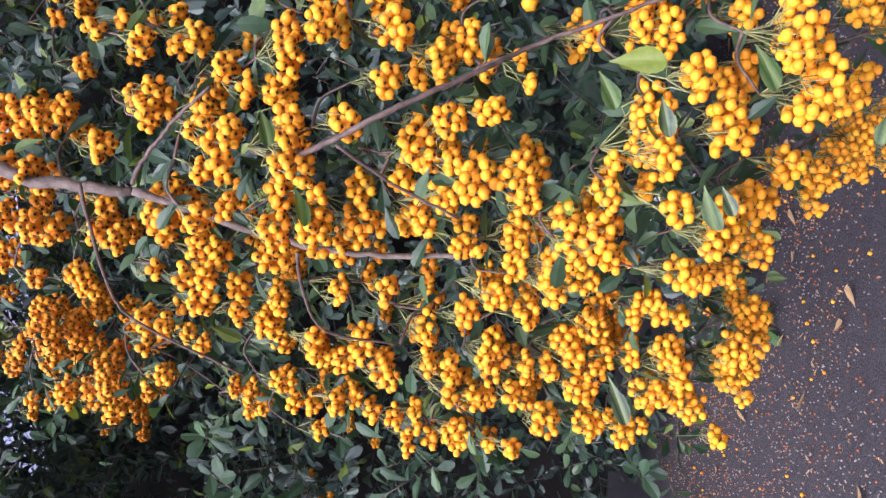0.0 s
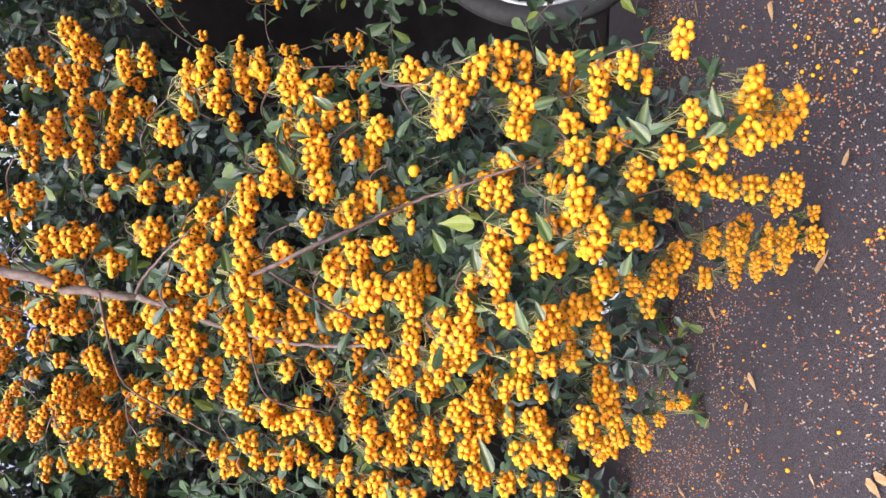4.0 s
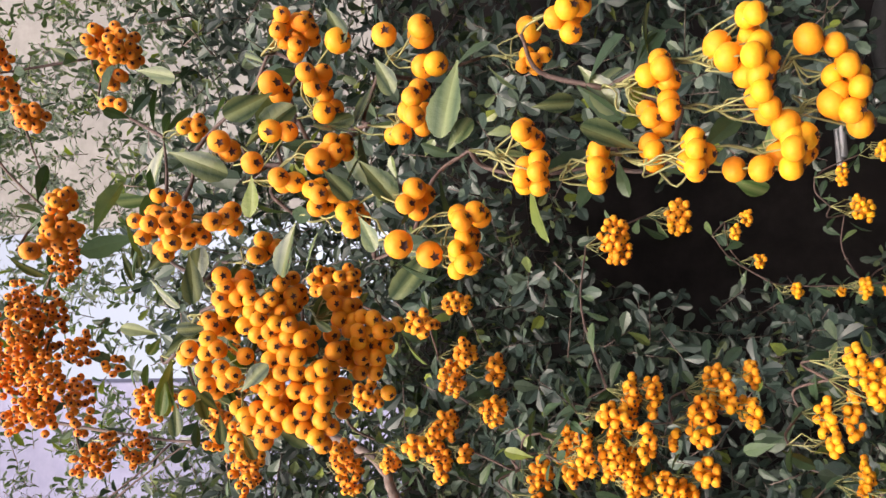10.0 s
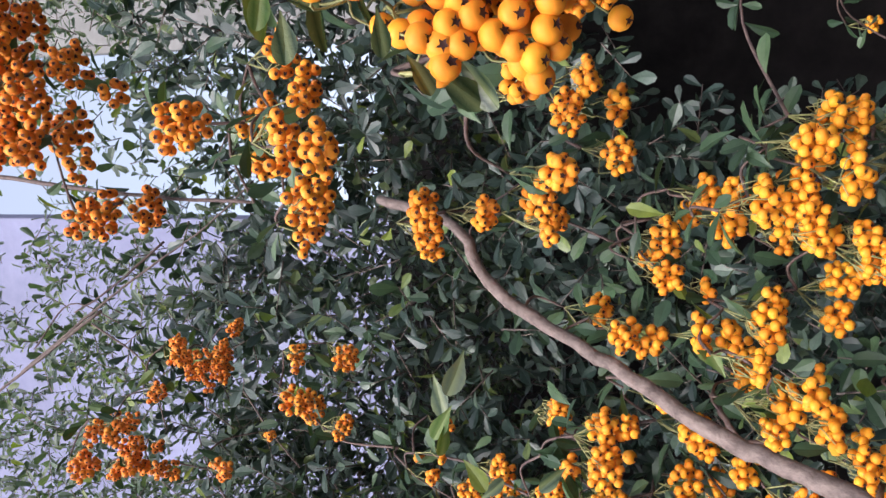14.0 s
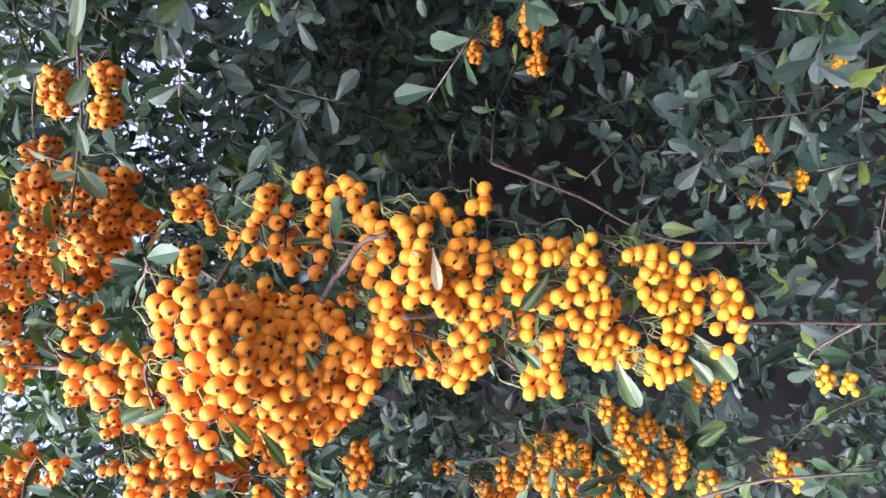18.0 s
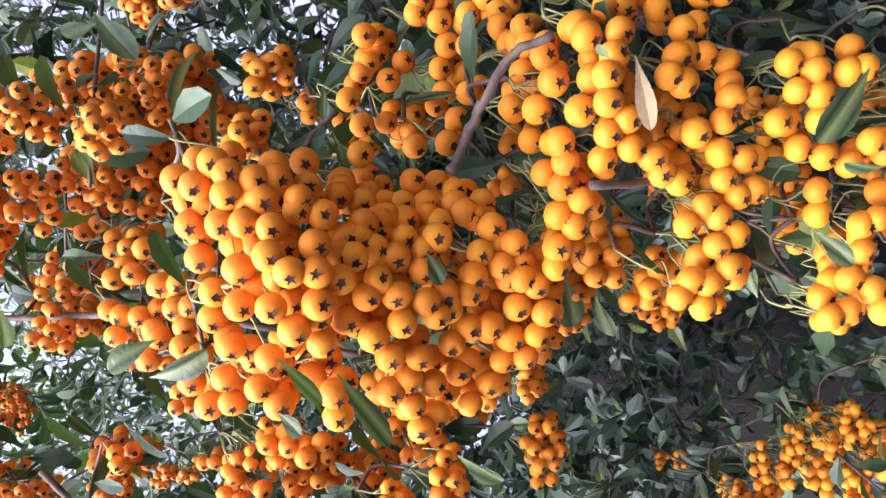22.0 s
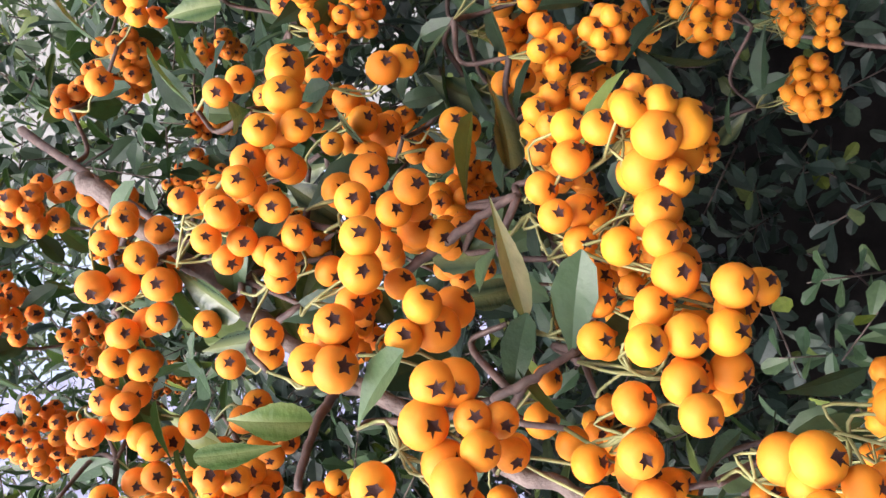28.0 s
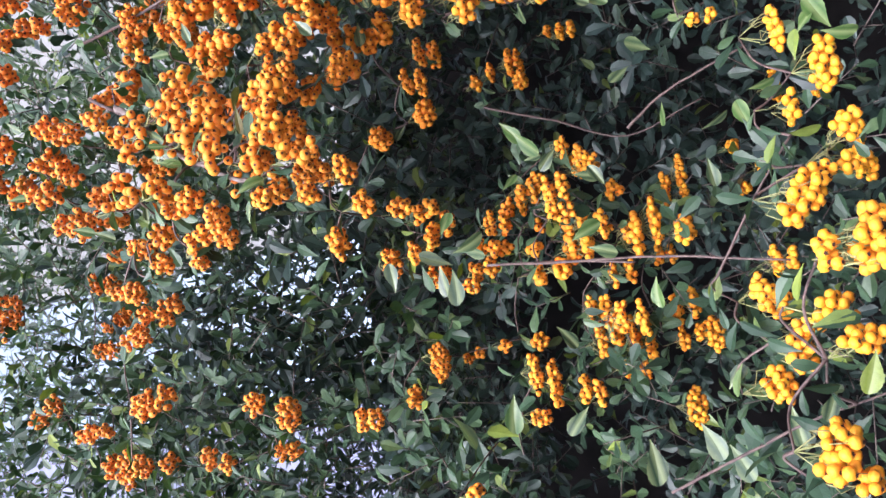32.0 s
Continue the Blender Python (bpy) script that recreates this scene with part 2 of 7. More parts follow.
def tube(points, radii, sides=6):
    """A round bar along points, closed at its end."""
    p, r = np.asarray(points, float), np.asarray(radii, float)
    way = np.gradient(p, axis=0)
    t = frames_for(way)
    for i in range(1, len(p)):  # keep the rings from twisting
        x = t[i - 1][:, 0] - (t[i - 1][:, 0] @ t[i][:, 2]) * t[i][:, 2]
        x /= np.linalg.norm(x) + 1e-9
        t[i] = np.stack([x, np.cross(t[i][:, 2], x), t[i][:, 2]], 1)
    a = np.linspace(0, 2 * np.pi, sides, endpoint=False)
    ring = np.stack([np.cos(a), np.sin(a)], 1)
    v = p[:, None] + r[:, None, None] * (ring @ np.transpose(t[:, :, :2], (0, 2, 1)))
    n, f = len(p), []
    for i in range(n - 1):
        for j in range(sides):
            k = (j + 1) % sides
            a0, b0, a1, b1 = i * sides + j, i * sides + k, (i + 1) * sides + j, (i + 1) * sides + k
            f += [(a0, b0, b1), (a0, b1, a1)]
    for j in range(1, sides - 1):
        f += [(0, j + 1, j), ((n - 1) * sides, (n - 1) * sides + j, (n - 1) * sides + j + 1)]
    return v.reshape(-1, 3), np.array(f), np.zeros(len(f), int)


def curve_through(points, steps=6):
    """A smooth line through points."""
    p = np.asarray(points, float)
    if len(p) < 3:
        return p
    q = np.vstack([2 * p[0] - p[1], p, 2 * p[-1] - p[-2]])
    out = []
    for i in range(1, len(q) - 2):
        for t in np.linspace(0, 1, steps, endpoint=False):
            a, b, c, d = q[i - 1 : i + 3]
            out.append(0.5 * (2 * b + (c - a) * t + (2 * a - 5 * b + 4 * c - d) * t * t + (3 * b - 3 * c + d - a) * t**3))
    return np.array(out + [p[-1]])


def berry_shape(rings, sides, lobes, ragged=None, web=0.22, tip=0.46):
    """A berry of radius 1, a little flattened and dimpled at its far end (+z), with the dried star of its flower there."""
    v, f, k = [(0, 0, -0.86)], [], []
    for i in range(1, rings):
        a = math.pi * i / rings
        r = math.sin(a)
        z = -math.cos(a) * 0.9 + (0.06 * math.exp(-((r / 0.35) ** 2)) if a < math.pi / 2 else -0.12 * math.exp(-((r / 0.35) ** 2)))
        v += [(r * math.cos(b), r * math.sin(b), z) for b in np.linspace(0, 2 * math.pi, sides, endpoint=False)]
    v.append((0, 0, 0.74))
    for j in range(sides):
        n = (j + 1) % sides
        f.append((0, 1 + n, 1 + j)), k.append(0)
        for i in range(rings - 2):
            a, b = 1 + i * sides, 1 + (i + 1) * sides
            f += [(a + j, a + n, b + n), (a + j, b + n, b + j)]
            k += [0, 0]
        a = 1 + (rings - 2) * sides
        f.append((a + j, a + n, len(v) - 1)), k.append(0)
    c = len(v)
    v.append((0, 0, 0.82))
    q = random.Random((ragged or 0) * 31 + 5)
    for j in range(2 * lobes):
        a = math.pi * j / lobes + 0.3
        r, h = (tip, 0.93) if j % 2 == 0 else (web, 0.88)
        if ragged:
            r, h, a = r * q.uniform(0.7, 1.15), h + q.uniform(-0.01, 0.09), a + q.uniform(-0.16, 0.16)
        v.append((r * math.cos(a), r * math.sin(a), h))
    for j in range(2 * lobes):
        f.append((c, c + 1 + j, c + 1 + (j + 1) % (2 * lobes))), k.append(1)
    return np.array(v, float), np.array(f), np.array(k)


def leaf_shape(length, wide, stops, cup, droop, sway=0.0, teeth=0.0):
    """A spoon-shaped leaf from its stalk at the origin along +y: widest past its middle, blunt at its tip, folded at the midrib, finely toothed."""
    v, f = [], []
    rows = [(0.0, wide * 0.03)] + [(t, wide / 2 * (0.07 + 0.93 * math.sin(math.pi * t**1.75) ** (0.85 if t < 0.6 else 0.5)) * (1 + teeth * (-1) ** i)) for i, t in enumerate(stops)] + [(1.0, wide * 0.04)]
    for side in (-1, 1):  # two halves that meet in a crease
        start = len(v)
        for t, w in rows:
            x, y, z = sway * length * t * t, length * t, -droop * length * t * t
            v += [(x, y, z), (x + side * w, y, z + cup * w)]
        for i in range(start, len(v) - 2, 2):
            f += [(i, i + 1, i + 3), (i, i + 3, i + 2)] if side > 0 else [(i, i + 3, i + 1), (i, i + 2, i + 3)]
    f = [[0 if i == len(rows) * 2 else i for i in t] for t in f]  # the halves share the foot
    return np.array(v, float), np.array(f), np.zeros(len(f), int)


BERRIES_NEAR, BERRY_FAR = [berry_shape(9, 16, 5, q) for q in (1, 2, 3, 4)], berry_shape(4, 8, 5, 5, 0.27, 0.47)
BERRIES_MID = [berry_shape(7, 14, 5, q) for q in (1, 2, 3, 4)]
PEBBLE = (np.array([(1, 0, 0), (0, 1, 0), (-1, 0, 0), (0, -1, 0), (0, 0, 0.8), (0, 0, -0.8)]), np.array([(i, (i + 1) % 4, 4) for i in range(4)] + [((i + 1) % 4, i, 5) for i in range(4)]), np.zeros(8, int))
NEAR_STOPS = tuple(np.linspace(0.04, 0.985, 16))
LEAVES_NEAR = [leaf_shape(0.034, 0.0145, NEAR_STOPS, cup, droop, sway, 0.03) for cup, droop, sway in ((0.3, 0.12, 0.05), (0.42, 0.26, -0.08), (0.2, 0.02, 0.1))]
LEAF_CROWN = leaf_shape(0.036, 0.0175, (0.4, 0.86), 0.26, 0.17, 0.04)
LEAF_FAR, LEAF_HEDGE = leaf_shape(0.028, 0.0115, (0.15, 0.42, 0.66, 0.9), 0.3, 0.2, 0.04), leaf_shape(0.036, 0.0175, (0.28, 0.68, 0.94), 0.26, 0.17, 0.04)
rng = np.random.default_rng(7)


# ---- ground, walls and buildings ----
def grid_sheet(name, x0, x1, y0, y1, nx, ny, lift, mat):
    xs, ys = np.linspace(x0, x1, nx), np.linspace(y0, y1, ny)
    v = [(x, y, lift(x, y)) for y in ys for x in xs]
    f = []
    for j in range(ny - 1):
        for i in range(nx - 1):
            a = j * nx + i
            f += [(a, a + 1, a + nx + 1), (a, a + nx + 1, a + nx)]
    return new(name, mesh_of(name, v, f, [mat]))


tagged(grid_sheet("ground", -60, 60, -40, 80, 61, 61, lambda x, y: 0.0, SOIL), "dark damp asphalt strewn with fallen berries", "ground", kind="structure")


def block(name, x0, x1, y0, y1, z0, z1, mat, bevel=0.01):
    bm = bmesh.new()
    bmesh.ops.create_cube(bm, size=1)
    bmesh.ops.scale(bm, vec=(x1 - x0, y1 - y0, z1 - z0), verts=bm.verts)
    bmesh.ops.translate(bm, vec=((x0 + x1) / 2, (y0 + y1) / 2, (z0 + z1) / 2), verts=bm.verts)
    if bevel:
        bmesh.ops.bevel(bm, geom=bm.edges[:], offset=bevel, segments=2, affect="EDGES")
    me = bpy.data.meshes.new(name)
    bm.to_mesh(me)
    bm.free()
    me.materials.append(mat)
    return new(name, me)


# added backing sheet: its blackness stands in for shade deep in the hedge
tagged(block("shade_backing", -6, 3.5, 2.4, 2.6, 0, 1.75, SHADE), "added near-black sheet standing for the shade inside the hedge", "wall", kind="structure")
# added wall, never in view: it only trims the lowest southern sky light
tagged(block("sky_cut_wall", -12, 12, -9.2, -8.9, 0, 1.8, PLASTER), "unseen plain wall added to cut low sky light from the south", "wall", kind="structure")
tagged(block("backdrop_house_west", -16, -1.35, 10, 10.35, 0, 14, LILAC), "tall pale lilac rendered house far behind the hedge", "house", kind="structure")
tagged(block("backdrop_house_east", 0.9, 14, 10.5, 10.9, 0, 14, PLASTER), "pale plastered house behind the shrubs", "house", kind="structure")


# ---- firethorn: clusters, twigs, leaves ----
class Shrub:
    """Collects places of berry bunches and limbs, and builds one shrub from them."""

    def __init__(self, at, label, facing, fine, close, leafy):
        self.ob = thing("firethorn_shrub", at, label, "shrub", "firethorn hedge")
        self.spots, self.limbs, self.facing, self.fine, self.close, self.leafy = [], [], facing, fine, close, leafy

    def bunch(self, x, y, z, across, high, near=0):
        self.spots.append((x / 1000, y / 1000, z / 1000, across / 1000, high / 1000, near))

    def limb(self, r0, r1, *points):
        line = curve_through([(x / 1000, y / 1000, z / 1000) for x, y, z in points])
        line = line + rng.normal(0, min(0.001, r0 * 0.0002), line.shape)
        self.limbs.append(line)
        radii = np.linspace(r0, r1, len(line)) / 1000 * rng.uniform(0.92, 1.1, len(line))
        v, f, k = tube(line, radii, 10)
        part("limb", mesh_of("limb", v, f, [BARK if r0 > 2 else TWIG]), self.ob, "grey-brown bare limb" if r0 > 2 else "thin dark brown twig")

    def leaf(self, foot, tip, wide, facing, tone):
        """A single leaf from its foot to its tip, in millimetres, its face turned one way."""
        a, b = np.array(foot) / 1000, np.array(tip) / 1000
        y = (b - a) / np.linalg.norm(b - a)
        n = np.array(facing) + rng.normal(0, 0.3, 3)
        long = max(np.linalg.norm(b - a), 0.0015 * wide)
        wide = min(wide, 480 * long)
        x = np.cross(y, n)
        x /= np.linalg.norm(x)
        m = np.eye(4)
        m[:3, 0], m[:3, 1], m[:3, 2], m[:3, 3] = x * wide / 14.5, y * long / 0.034, np.cross(x, y) * wide / 14.5, a
        ob = part("leaf", LEAF_MESHES[tone][rng.integers(0, 3)], self.ob, {"young": "fresh light green leaf", "pale": "pale underside of a leaf", "dry": "withered brown leaf", "grey": "greyish leaf", "edged": "leaf with a pale dry edge"}.get(tone, ""))
        ob.matrix_basis = Matrix(m.tolist())

    def layers(self, x, y, z, across, high, near):
        """A tall bunch is several flat heads of berries, one below another."""
        n = 1 if high < 0.0125 else int(round(2 * high / 0.018))
        if n < 2:
            return [(x, y, z, across, high, near)]
        made = []
        for i in range(n):
            up = (2 * (i + 0.5) / n - 1) * high
            wide = across * max(0.55, math.sqrt(max(0.0, 1 - (up / high) ** 2))) * rng.uniform(0.85, 1.1)
            made.append((x + rng.normal(0, 0.2) * across, y + rng.normal(0, 0.005), z + up, wide, 0.0072, near))
        return made

    def build(self, singles, fill=0, green=(0.6, 1.15)):
        s = np.array([layer for spot in self.spots for layer in self.layers(*spot)])
        one = s[(s[:, 5] == 1) & (s[:, 3:5].max(1) < 0.0062)]
        behind = one[rng.uniform(0, 1, len(one)) < 0.75].copy()
        behind[:, :3] += rng.normal(0, 1, (len(behind), 3)) * [0.004, 0.002, 0.004] + [0, 0.0085, 0]
        s = np.vstack([s, behind])
        if fill:
            more = np.repeat(s[s[:, 5] == 0], fill, axis=0)[::2]
            more[:, :3] += rng.normal(0, 1, (len(more), 3)) * [0.024, 0.02, 0.024] + [0, 0.034, 0]
            more[:, 3:5] *= rng.uniform(0.7, 1.1, (len(more), 2))
            s = np.vstack([s, more])
        left, groups = list(range(len(s))), []
        reach = lambda i: 0.02 if s[i, 5] else 0.026  # noqa: E731
        while left:
            seed = left[0]
            near = [i for i in left if np.linalg.norm((s[i, :3] - s[seed, :3]) * [1, 1, 1.5]) < reach(seed)][:9]
            groups.append(near)
            left = [i for i in left if i not in near]
        bases, leaves = [], []
        for g in groups:
            mid = s[g, :3].mean(0)
            base = mid + np.array([rng.normal(0, 0.004), 0.013, 0.018 + rng.uniform(0, 0.009)])
            bases.append(base)
            where, size = [], []
            for x, y, z, a, c, near in s[g]:
                d = (rng.uniform(*self.close) if near else rng.uniform(*self.fine)) if max(a, c) > 0.0062 else np.clip(a + c, 0.0078, 0.0104)
                n = int(np.clip(round((2.5 if near else 1.8) * 4 * a * c / d**2), 1, 60)) if max(a, c) > 0.0062 else 1
                room = np.maximum([a - 0.28 * d, min(0.017, 1.2 * a), c - 0.28 * d], 0.0)
                tries = 0
                got = []
                while len(got) < n and tries < 60 * n:
                    tries += 1
                    u = rng.normal(0, 1, 3)
                    u *= rng.uniform(0, 1) ** (1 / 3) / np.linalg.norm(u)
                    q = np.array([x, y, z]) + (u * room if n > 1 else 0)
                    if all(np.sum((q - o) ** 2) > (0.78 * d) ** 2 for o in got):
                        got.append(q)
                where += got
                size += [d / 2 * rng.uniform(0.92, 1.05) for _ in got]
            where, size = np.array(where), np.array(size)
            near = s[g, 5].max() > 0
            ripe = np.clip((mid[2] - 0.95) / 0.35, 0, 1)  # low heads nod, high ones face outwards
            facing = (1 - ripe) * np.array([0.0, -0.55, -0.85]) + ripe * np.array(self.facing)
            ways = (where - base) / np.linalg.norm(where - base, axis=1)[:, None] + facing + rng.normal(0, 0.3, where.shape)
            turns = frames_for(ways, rng.uniform(0, 6.28, len(where))) * size[:, None, None]
            ways = turns[:, :, 2] / size[:, None]
            stalks = []
            n = max(1, len(where) // 3)
            forks = where[rng.integers(0, len(where), n)] * 0.45 + base * 0.55 + rng.normal(0, 0.0025, (n, 3))
            knees = (base + forks) / 2 + rng.normal(0, 0.0018, (n, 3))
            for q, w, r in zip(where, ways, size):
                if not near and rng.uniform() < 0.35:
                    continue
                end = q - w * r * 0.84
                i = np.argmin(np.sum((forks - q) ** 2, axis=1))
                fork = forks[i]
                bend = fork * 0.4 + end * 0.6 + rng.normal(0, 0.002, 3) - w * rng.uniform(0.003, 0.008)
                line = curve_through([base, knees[i], fork, bend, end], 3) if near else curve_through([base, fork, bend, end], 1)
                stalks.append(tube(line, np.linspace(0.00048, 0.00036, len(line)), 4 if near else 3))
            bar = stacked(*stalks) if stalks else (np.zeros((0, 3)), np.zeros((0, 3), int), np.zeros(0, int))
            if near and singles >= len(where):
                singles -= len(where)
                holder = part("corymb", mesh_of("stalks", *bar[:2], [STALK]), self.ob, "orange berries on thin pale green stalks")
                for t, q in zip(turns, where):
                    b = new("berry", BERRY_MESHES[rng.integers(0, 4)])
                    b.parent = holder
                    m = np.eye(4)
                    m[:3, :3], m[:3, 3] = t, q
                    b.matrix_local = Matrix(m.tolist())
            else:
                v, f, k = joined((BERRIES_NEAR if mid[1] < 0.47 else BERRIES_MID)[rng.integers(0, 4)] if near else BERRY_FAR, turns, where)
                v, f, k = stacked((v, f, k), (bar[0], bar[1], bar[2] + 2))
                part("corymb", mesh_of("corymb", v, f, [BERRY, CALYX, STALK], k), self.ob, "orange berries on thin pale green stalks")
            if near and rng.uniform() < self.leafy:
                way = np.array([rng.normal(0, 0.8), rng.uniform(-0.3, 0.5), rng.normal(-0.2, 0.7)])
                leaves.append((base + [0, 0.004, 0.002] + rng.normal(0, 0.003, 3), way, rng.uniform(0.5, 0.85), True))
            for _ in range(0 if near else rng.integers(1, 4)):
                way = np.array([rng.normal(0, 0.8), rng.uniform(-0.35, 0.5), rng.normal(-0.1, 0.7)])
                leaves.append((base + rng.normal(0, 0.006, 3), way, rng.uniform(*green), near))
        bases = np.array(bases)
        # twigs: each bunch hangs from its nearest neighbour or limb
        lines, on = [], [np.array(p) for l in self.limbs for p in l[::3]] or [bases[0]]
        rest = list(range(len(bases)))
        tree = np.array(on)
        while rest:
            d = np.linalg.norm(bases[rest][:, None] - tree[None], axis=2)
            i, j = np.unravel_index(d.argmin(), d.shape)
            a, b = tree[j], bases[rest[i]]
            if d[i, j] < 0.22:
                mid = (a + b) / 2 + np.array([0, 0.008, 0.008]) + rng.normal(0, 0.003, 3)
                line = curve_through([a, mid, b], 5)
                lines.append(tube(line, np.linspace(0.0011, 0.0007, len(line)), 5))
                for _ in range(int(d[i, j] / 0.02) + 1):
                    p = line[rng.integers(0, len(line))]
                    way = np.array([rng.normal(0, 0.8), rng.normal(0.0, 0.4), rng.normal(-0.1, 0.8)])
                    leaves.append((p, way, rng.uniform(*green) * 0.9, False))
            tree = np.vstack([tree, b[None]])
            rest.pop(i)
        tw = stacked(*lines)
        tagged(part("twig_growth", mesh_of("twig_growth", *tw[:2], [TWIG]), self.ob, "thin brown twigs"), kind="stuff")
        far = []
        for p, way, size, near in leaves:
            up = np.array([0, -0.45, 0.9]) + rng.normal(0, 0.45, 3)
            y = way / np.linalg.norm(way)
            x = np.cross(y, up)
            x /= np.linalg.norm(x)
            t = np.stack([x, y, np.cross(x, y)], 1) * size
            if near:
                m = np.eye(4)
                m[:3, :3], m[:3, 3] = t, p
                ob = part("leaf", LEAF_MESHES["leaf"][rng.integers(0, 3)], self.ob)
                ob.matrix_basis = Matrix(m.tolist())
            else:
                far.append((t, p))
        v, f, k = joined(LEAF_FAR, [t for t, _ in far], [p for _, p in far])
        tagged(part("foliage", mesh_of("foliage", v, f, [LEAF]), self.ob, "small dark green glossy leaves"), kind="stuff")


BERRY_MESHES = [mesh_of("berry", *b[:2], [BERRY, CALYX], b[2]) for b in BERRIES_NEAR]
LEAF_MESHES = {tone: [mesh_of("leaf", *shape[:2], [m]) for shape in LEAVES_NEAR] for tone, m in TONES.items()}

arching = Shrub((0.1, 0.9, 0), "arching firethorn shrub weighed down with orange-yellow berries", (0.0, -1.2, -0.2), (0.006, 0.0073), (0.0072, 0.0084), 0.55)
a_bunch = arching.bunch
arching.limb(3.4, 5.8, (150, 815, 1255), (138, 779, 1193), (103, 763, 1167), (79, 732, 1117), (63, 707, 1076), (46, 682, 1037), (38, 660, 1001), (32, 636, 963), (27, 619, 935), (23, 606, 911))
arching.limb(5.4, 2.7, (23, 606, 911), (12, 606, 854), (-2, 608, 799), (-6, 610, 758))
arching.limb(2.7, 1.6, (-6, 610, 758), (-22, 612, 712), (-40, 608, 651), (-45, 606, 603), (-44, 604, 547))
arching.limb(1.3, 0.8, (8, 555, 738), (21, 545, 728), (36, 540, 715), (46, 535, 705), (63, 528, 685))
arching.limb(1.1, 0.7, (-29, 549, 647), (-56, 575, 649), (-90, 591, 638), (-106, 609, 592))

arching.limb(1.7, 1.0, (27, 540, 642), (39, 524, 619), (58, 522, 582), (72, 530, 548), (85, 545, 520), (100, 535, 480), (117, 525, 436))
arching.limb(1, 0.7, (39, 488, 617), (17, 506, 590), (-1, 513, 558))
arching.limb(1.2, 0.8, (8, 553, 766), (-64, 593, 771), (-94, 609, 758), (-135, 624, 697))
arching.limb(2.2, 1.7, (7, 713, 944), (-6, 672, 955), (-31, 636, 967), (-49, 627, 974))
arching.limb(1.4, 1.1, (-33, 635, 967), (-26, 645, 937), (-18, 652, 916))
arching.limb(1.1, 0.83, (-76, 638, 972), (-112, 650, 949), (-129, 657, 931))
arching.limb(1.9, 1.7, (43, 744, 1030), (26, 728, 1019), (20, 727, 1009), (34, 728, 982))
arching.limb(1.7, 1.1, (45, 1188, 1672), (-13, 1150, 1736), (-38, 1132, 1775))
arching.limb(1.7, 1.1, (177, 776, 1577), (161, 765, 1424), (158, 742, 1316))
arching.limb(2.2, 1.7, (-38, 1143, 1745), (-106, 1118, 1836), (-148, 1103, 1891))
arching.limb(2.2, 1.2, (-160, 1220, 1949), (-79, 1271, 1856), (-29, 1303, 1794), (40, 1349, 1700), (102, 1386, 1639))
arching.limb(1.3, 0.9, (-129, 1235, 1935), (-67, 1268, 1890), (-95, 1274, 1815))
arching.limb(1.4, 0.9, (-95, 1265, 1855), (-155, 1262, 1770), (-242, 1239, 1732))
arching.limb(2, 1.2, (-483, 1168, 1901), (-482, 1214, 1697), (-401, 1261, 1616), (-370, 1291, 1533))
arching.limb(1.2, 0.8, (-158, 1195, 1581), (-210, 1185, 1540), (-253, 1178, 1500))
arching.limb(1.2, 0.9, (-363, 918, 1510), (-328, 944, 1450), (-305, 960, 1415))
arching.limb(1.2, 0.9, (-182, 897, 1269), (-206, 884, 1282), (-248, 845, 1276), (-287, 798, 1260))
a_bunch(303, 464, 1137, 4.1, 4.1, 1)
a_bunch(298, 465, 1136, 4.1, 4.1, 1)
a_bunch(293, 464, 1138, 4.1, 4.1, 1)
a_bunch(289, 464, 1136, 4.1, 4.1, 1)
a_bunch(297, 467, 1127, 4.1, 4.1, 1)
a_bunch(293, 466, 1131, 4.1, 4.1, 1)
a_bunch(292, 467, 1125, 4.1, 4.1, 1)
a_bunch(289, 468, 1120, 4.1, 4.1, 1)
a_bunch(287, 467, 1125, 4.1, 4.1, 1)
a_bunch(284, 467, 1122, 4.1, 4.1, 1)
a_bunch(281, 466, 1128, 4.1, 4.1, 1)
a_bunch(277, 467, 1123, 4.1, 4.1, 1)
a_bunch(283, 483, 1156, 4.1, 4.1, 1)
a_bunch(283, 485, 1148, 4.1, 4.1, 1)
a_bunch(277, 485, 1146, 4.1, 4.1, 1)
a_bunch(279, 480, 1148, 4.1, 4.1, 1)
a_bunch(276, 462, 1144, 4.1, 4.1, 1)
a_bunch(272, 460, 1152, 4.1, 4.1, 1)
a_bunch(272, 463, 1141, 4.1, 4.1, 1)
a_bunch(270, 462, 1145, 4.1, 4.1, 1)
a_bunch(263, 461, 1146, 4.1, 4.1, 1)
a_bunch(263, 463, 1139, 4.1, 4.1, 1)
a_bunch(260, 464, 1134, 4.1, 4.1, 1)
a_bunch(256, 461, 1145, 4.1, 4.1, 1)
a_bunch(257, 463, 1137, 4.1, 4.1, 1)
a_bunch(252, 469, 1146, 4.1, 4.1, 1)
a_bunch(251, 459, 1154, 4.1, 4.1, 1)
a_bunch(281, 469, 1115, 4.1, 4.1, 1)
a_bunch(280, 470, 1109, 4.1, 4.1, 1)
a_bunch(278, 468, 1118, 4.1, 4.1, 1)
a_bunch(277, 479, 1108, 4.1, 4.1, 1)
a_bunch(275, 470, 1110, 4.1, 4.1, 1)
a_bunch(272, 469, 1115, 4.1, 4.1, 1)
a_bunch(272, 480, 1126, 4.1, 4.1, 1)
a_bunch(274, 471, 1104, 4.1, 4.1, 1)
a_bunch(266, 468, 1118, 4.1, 4.1, 1)
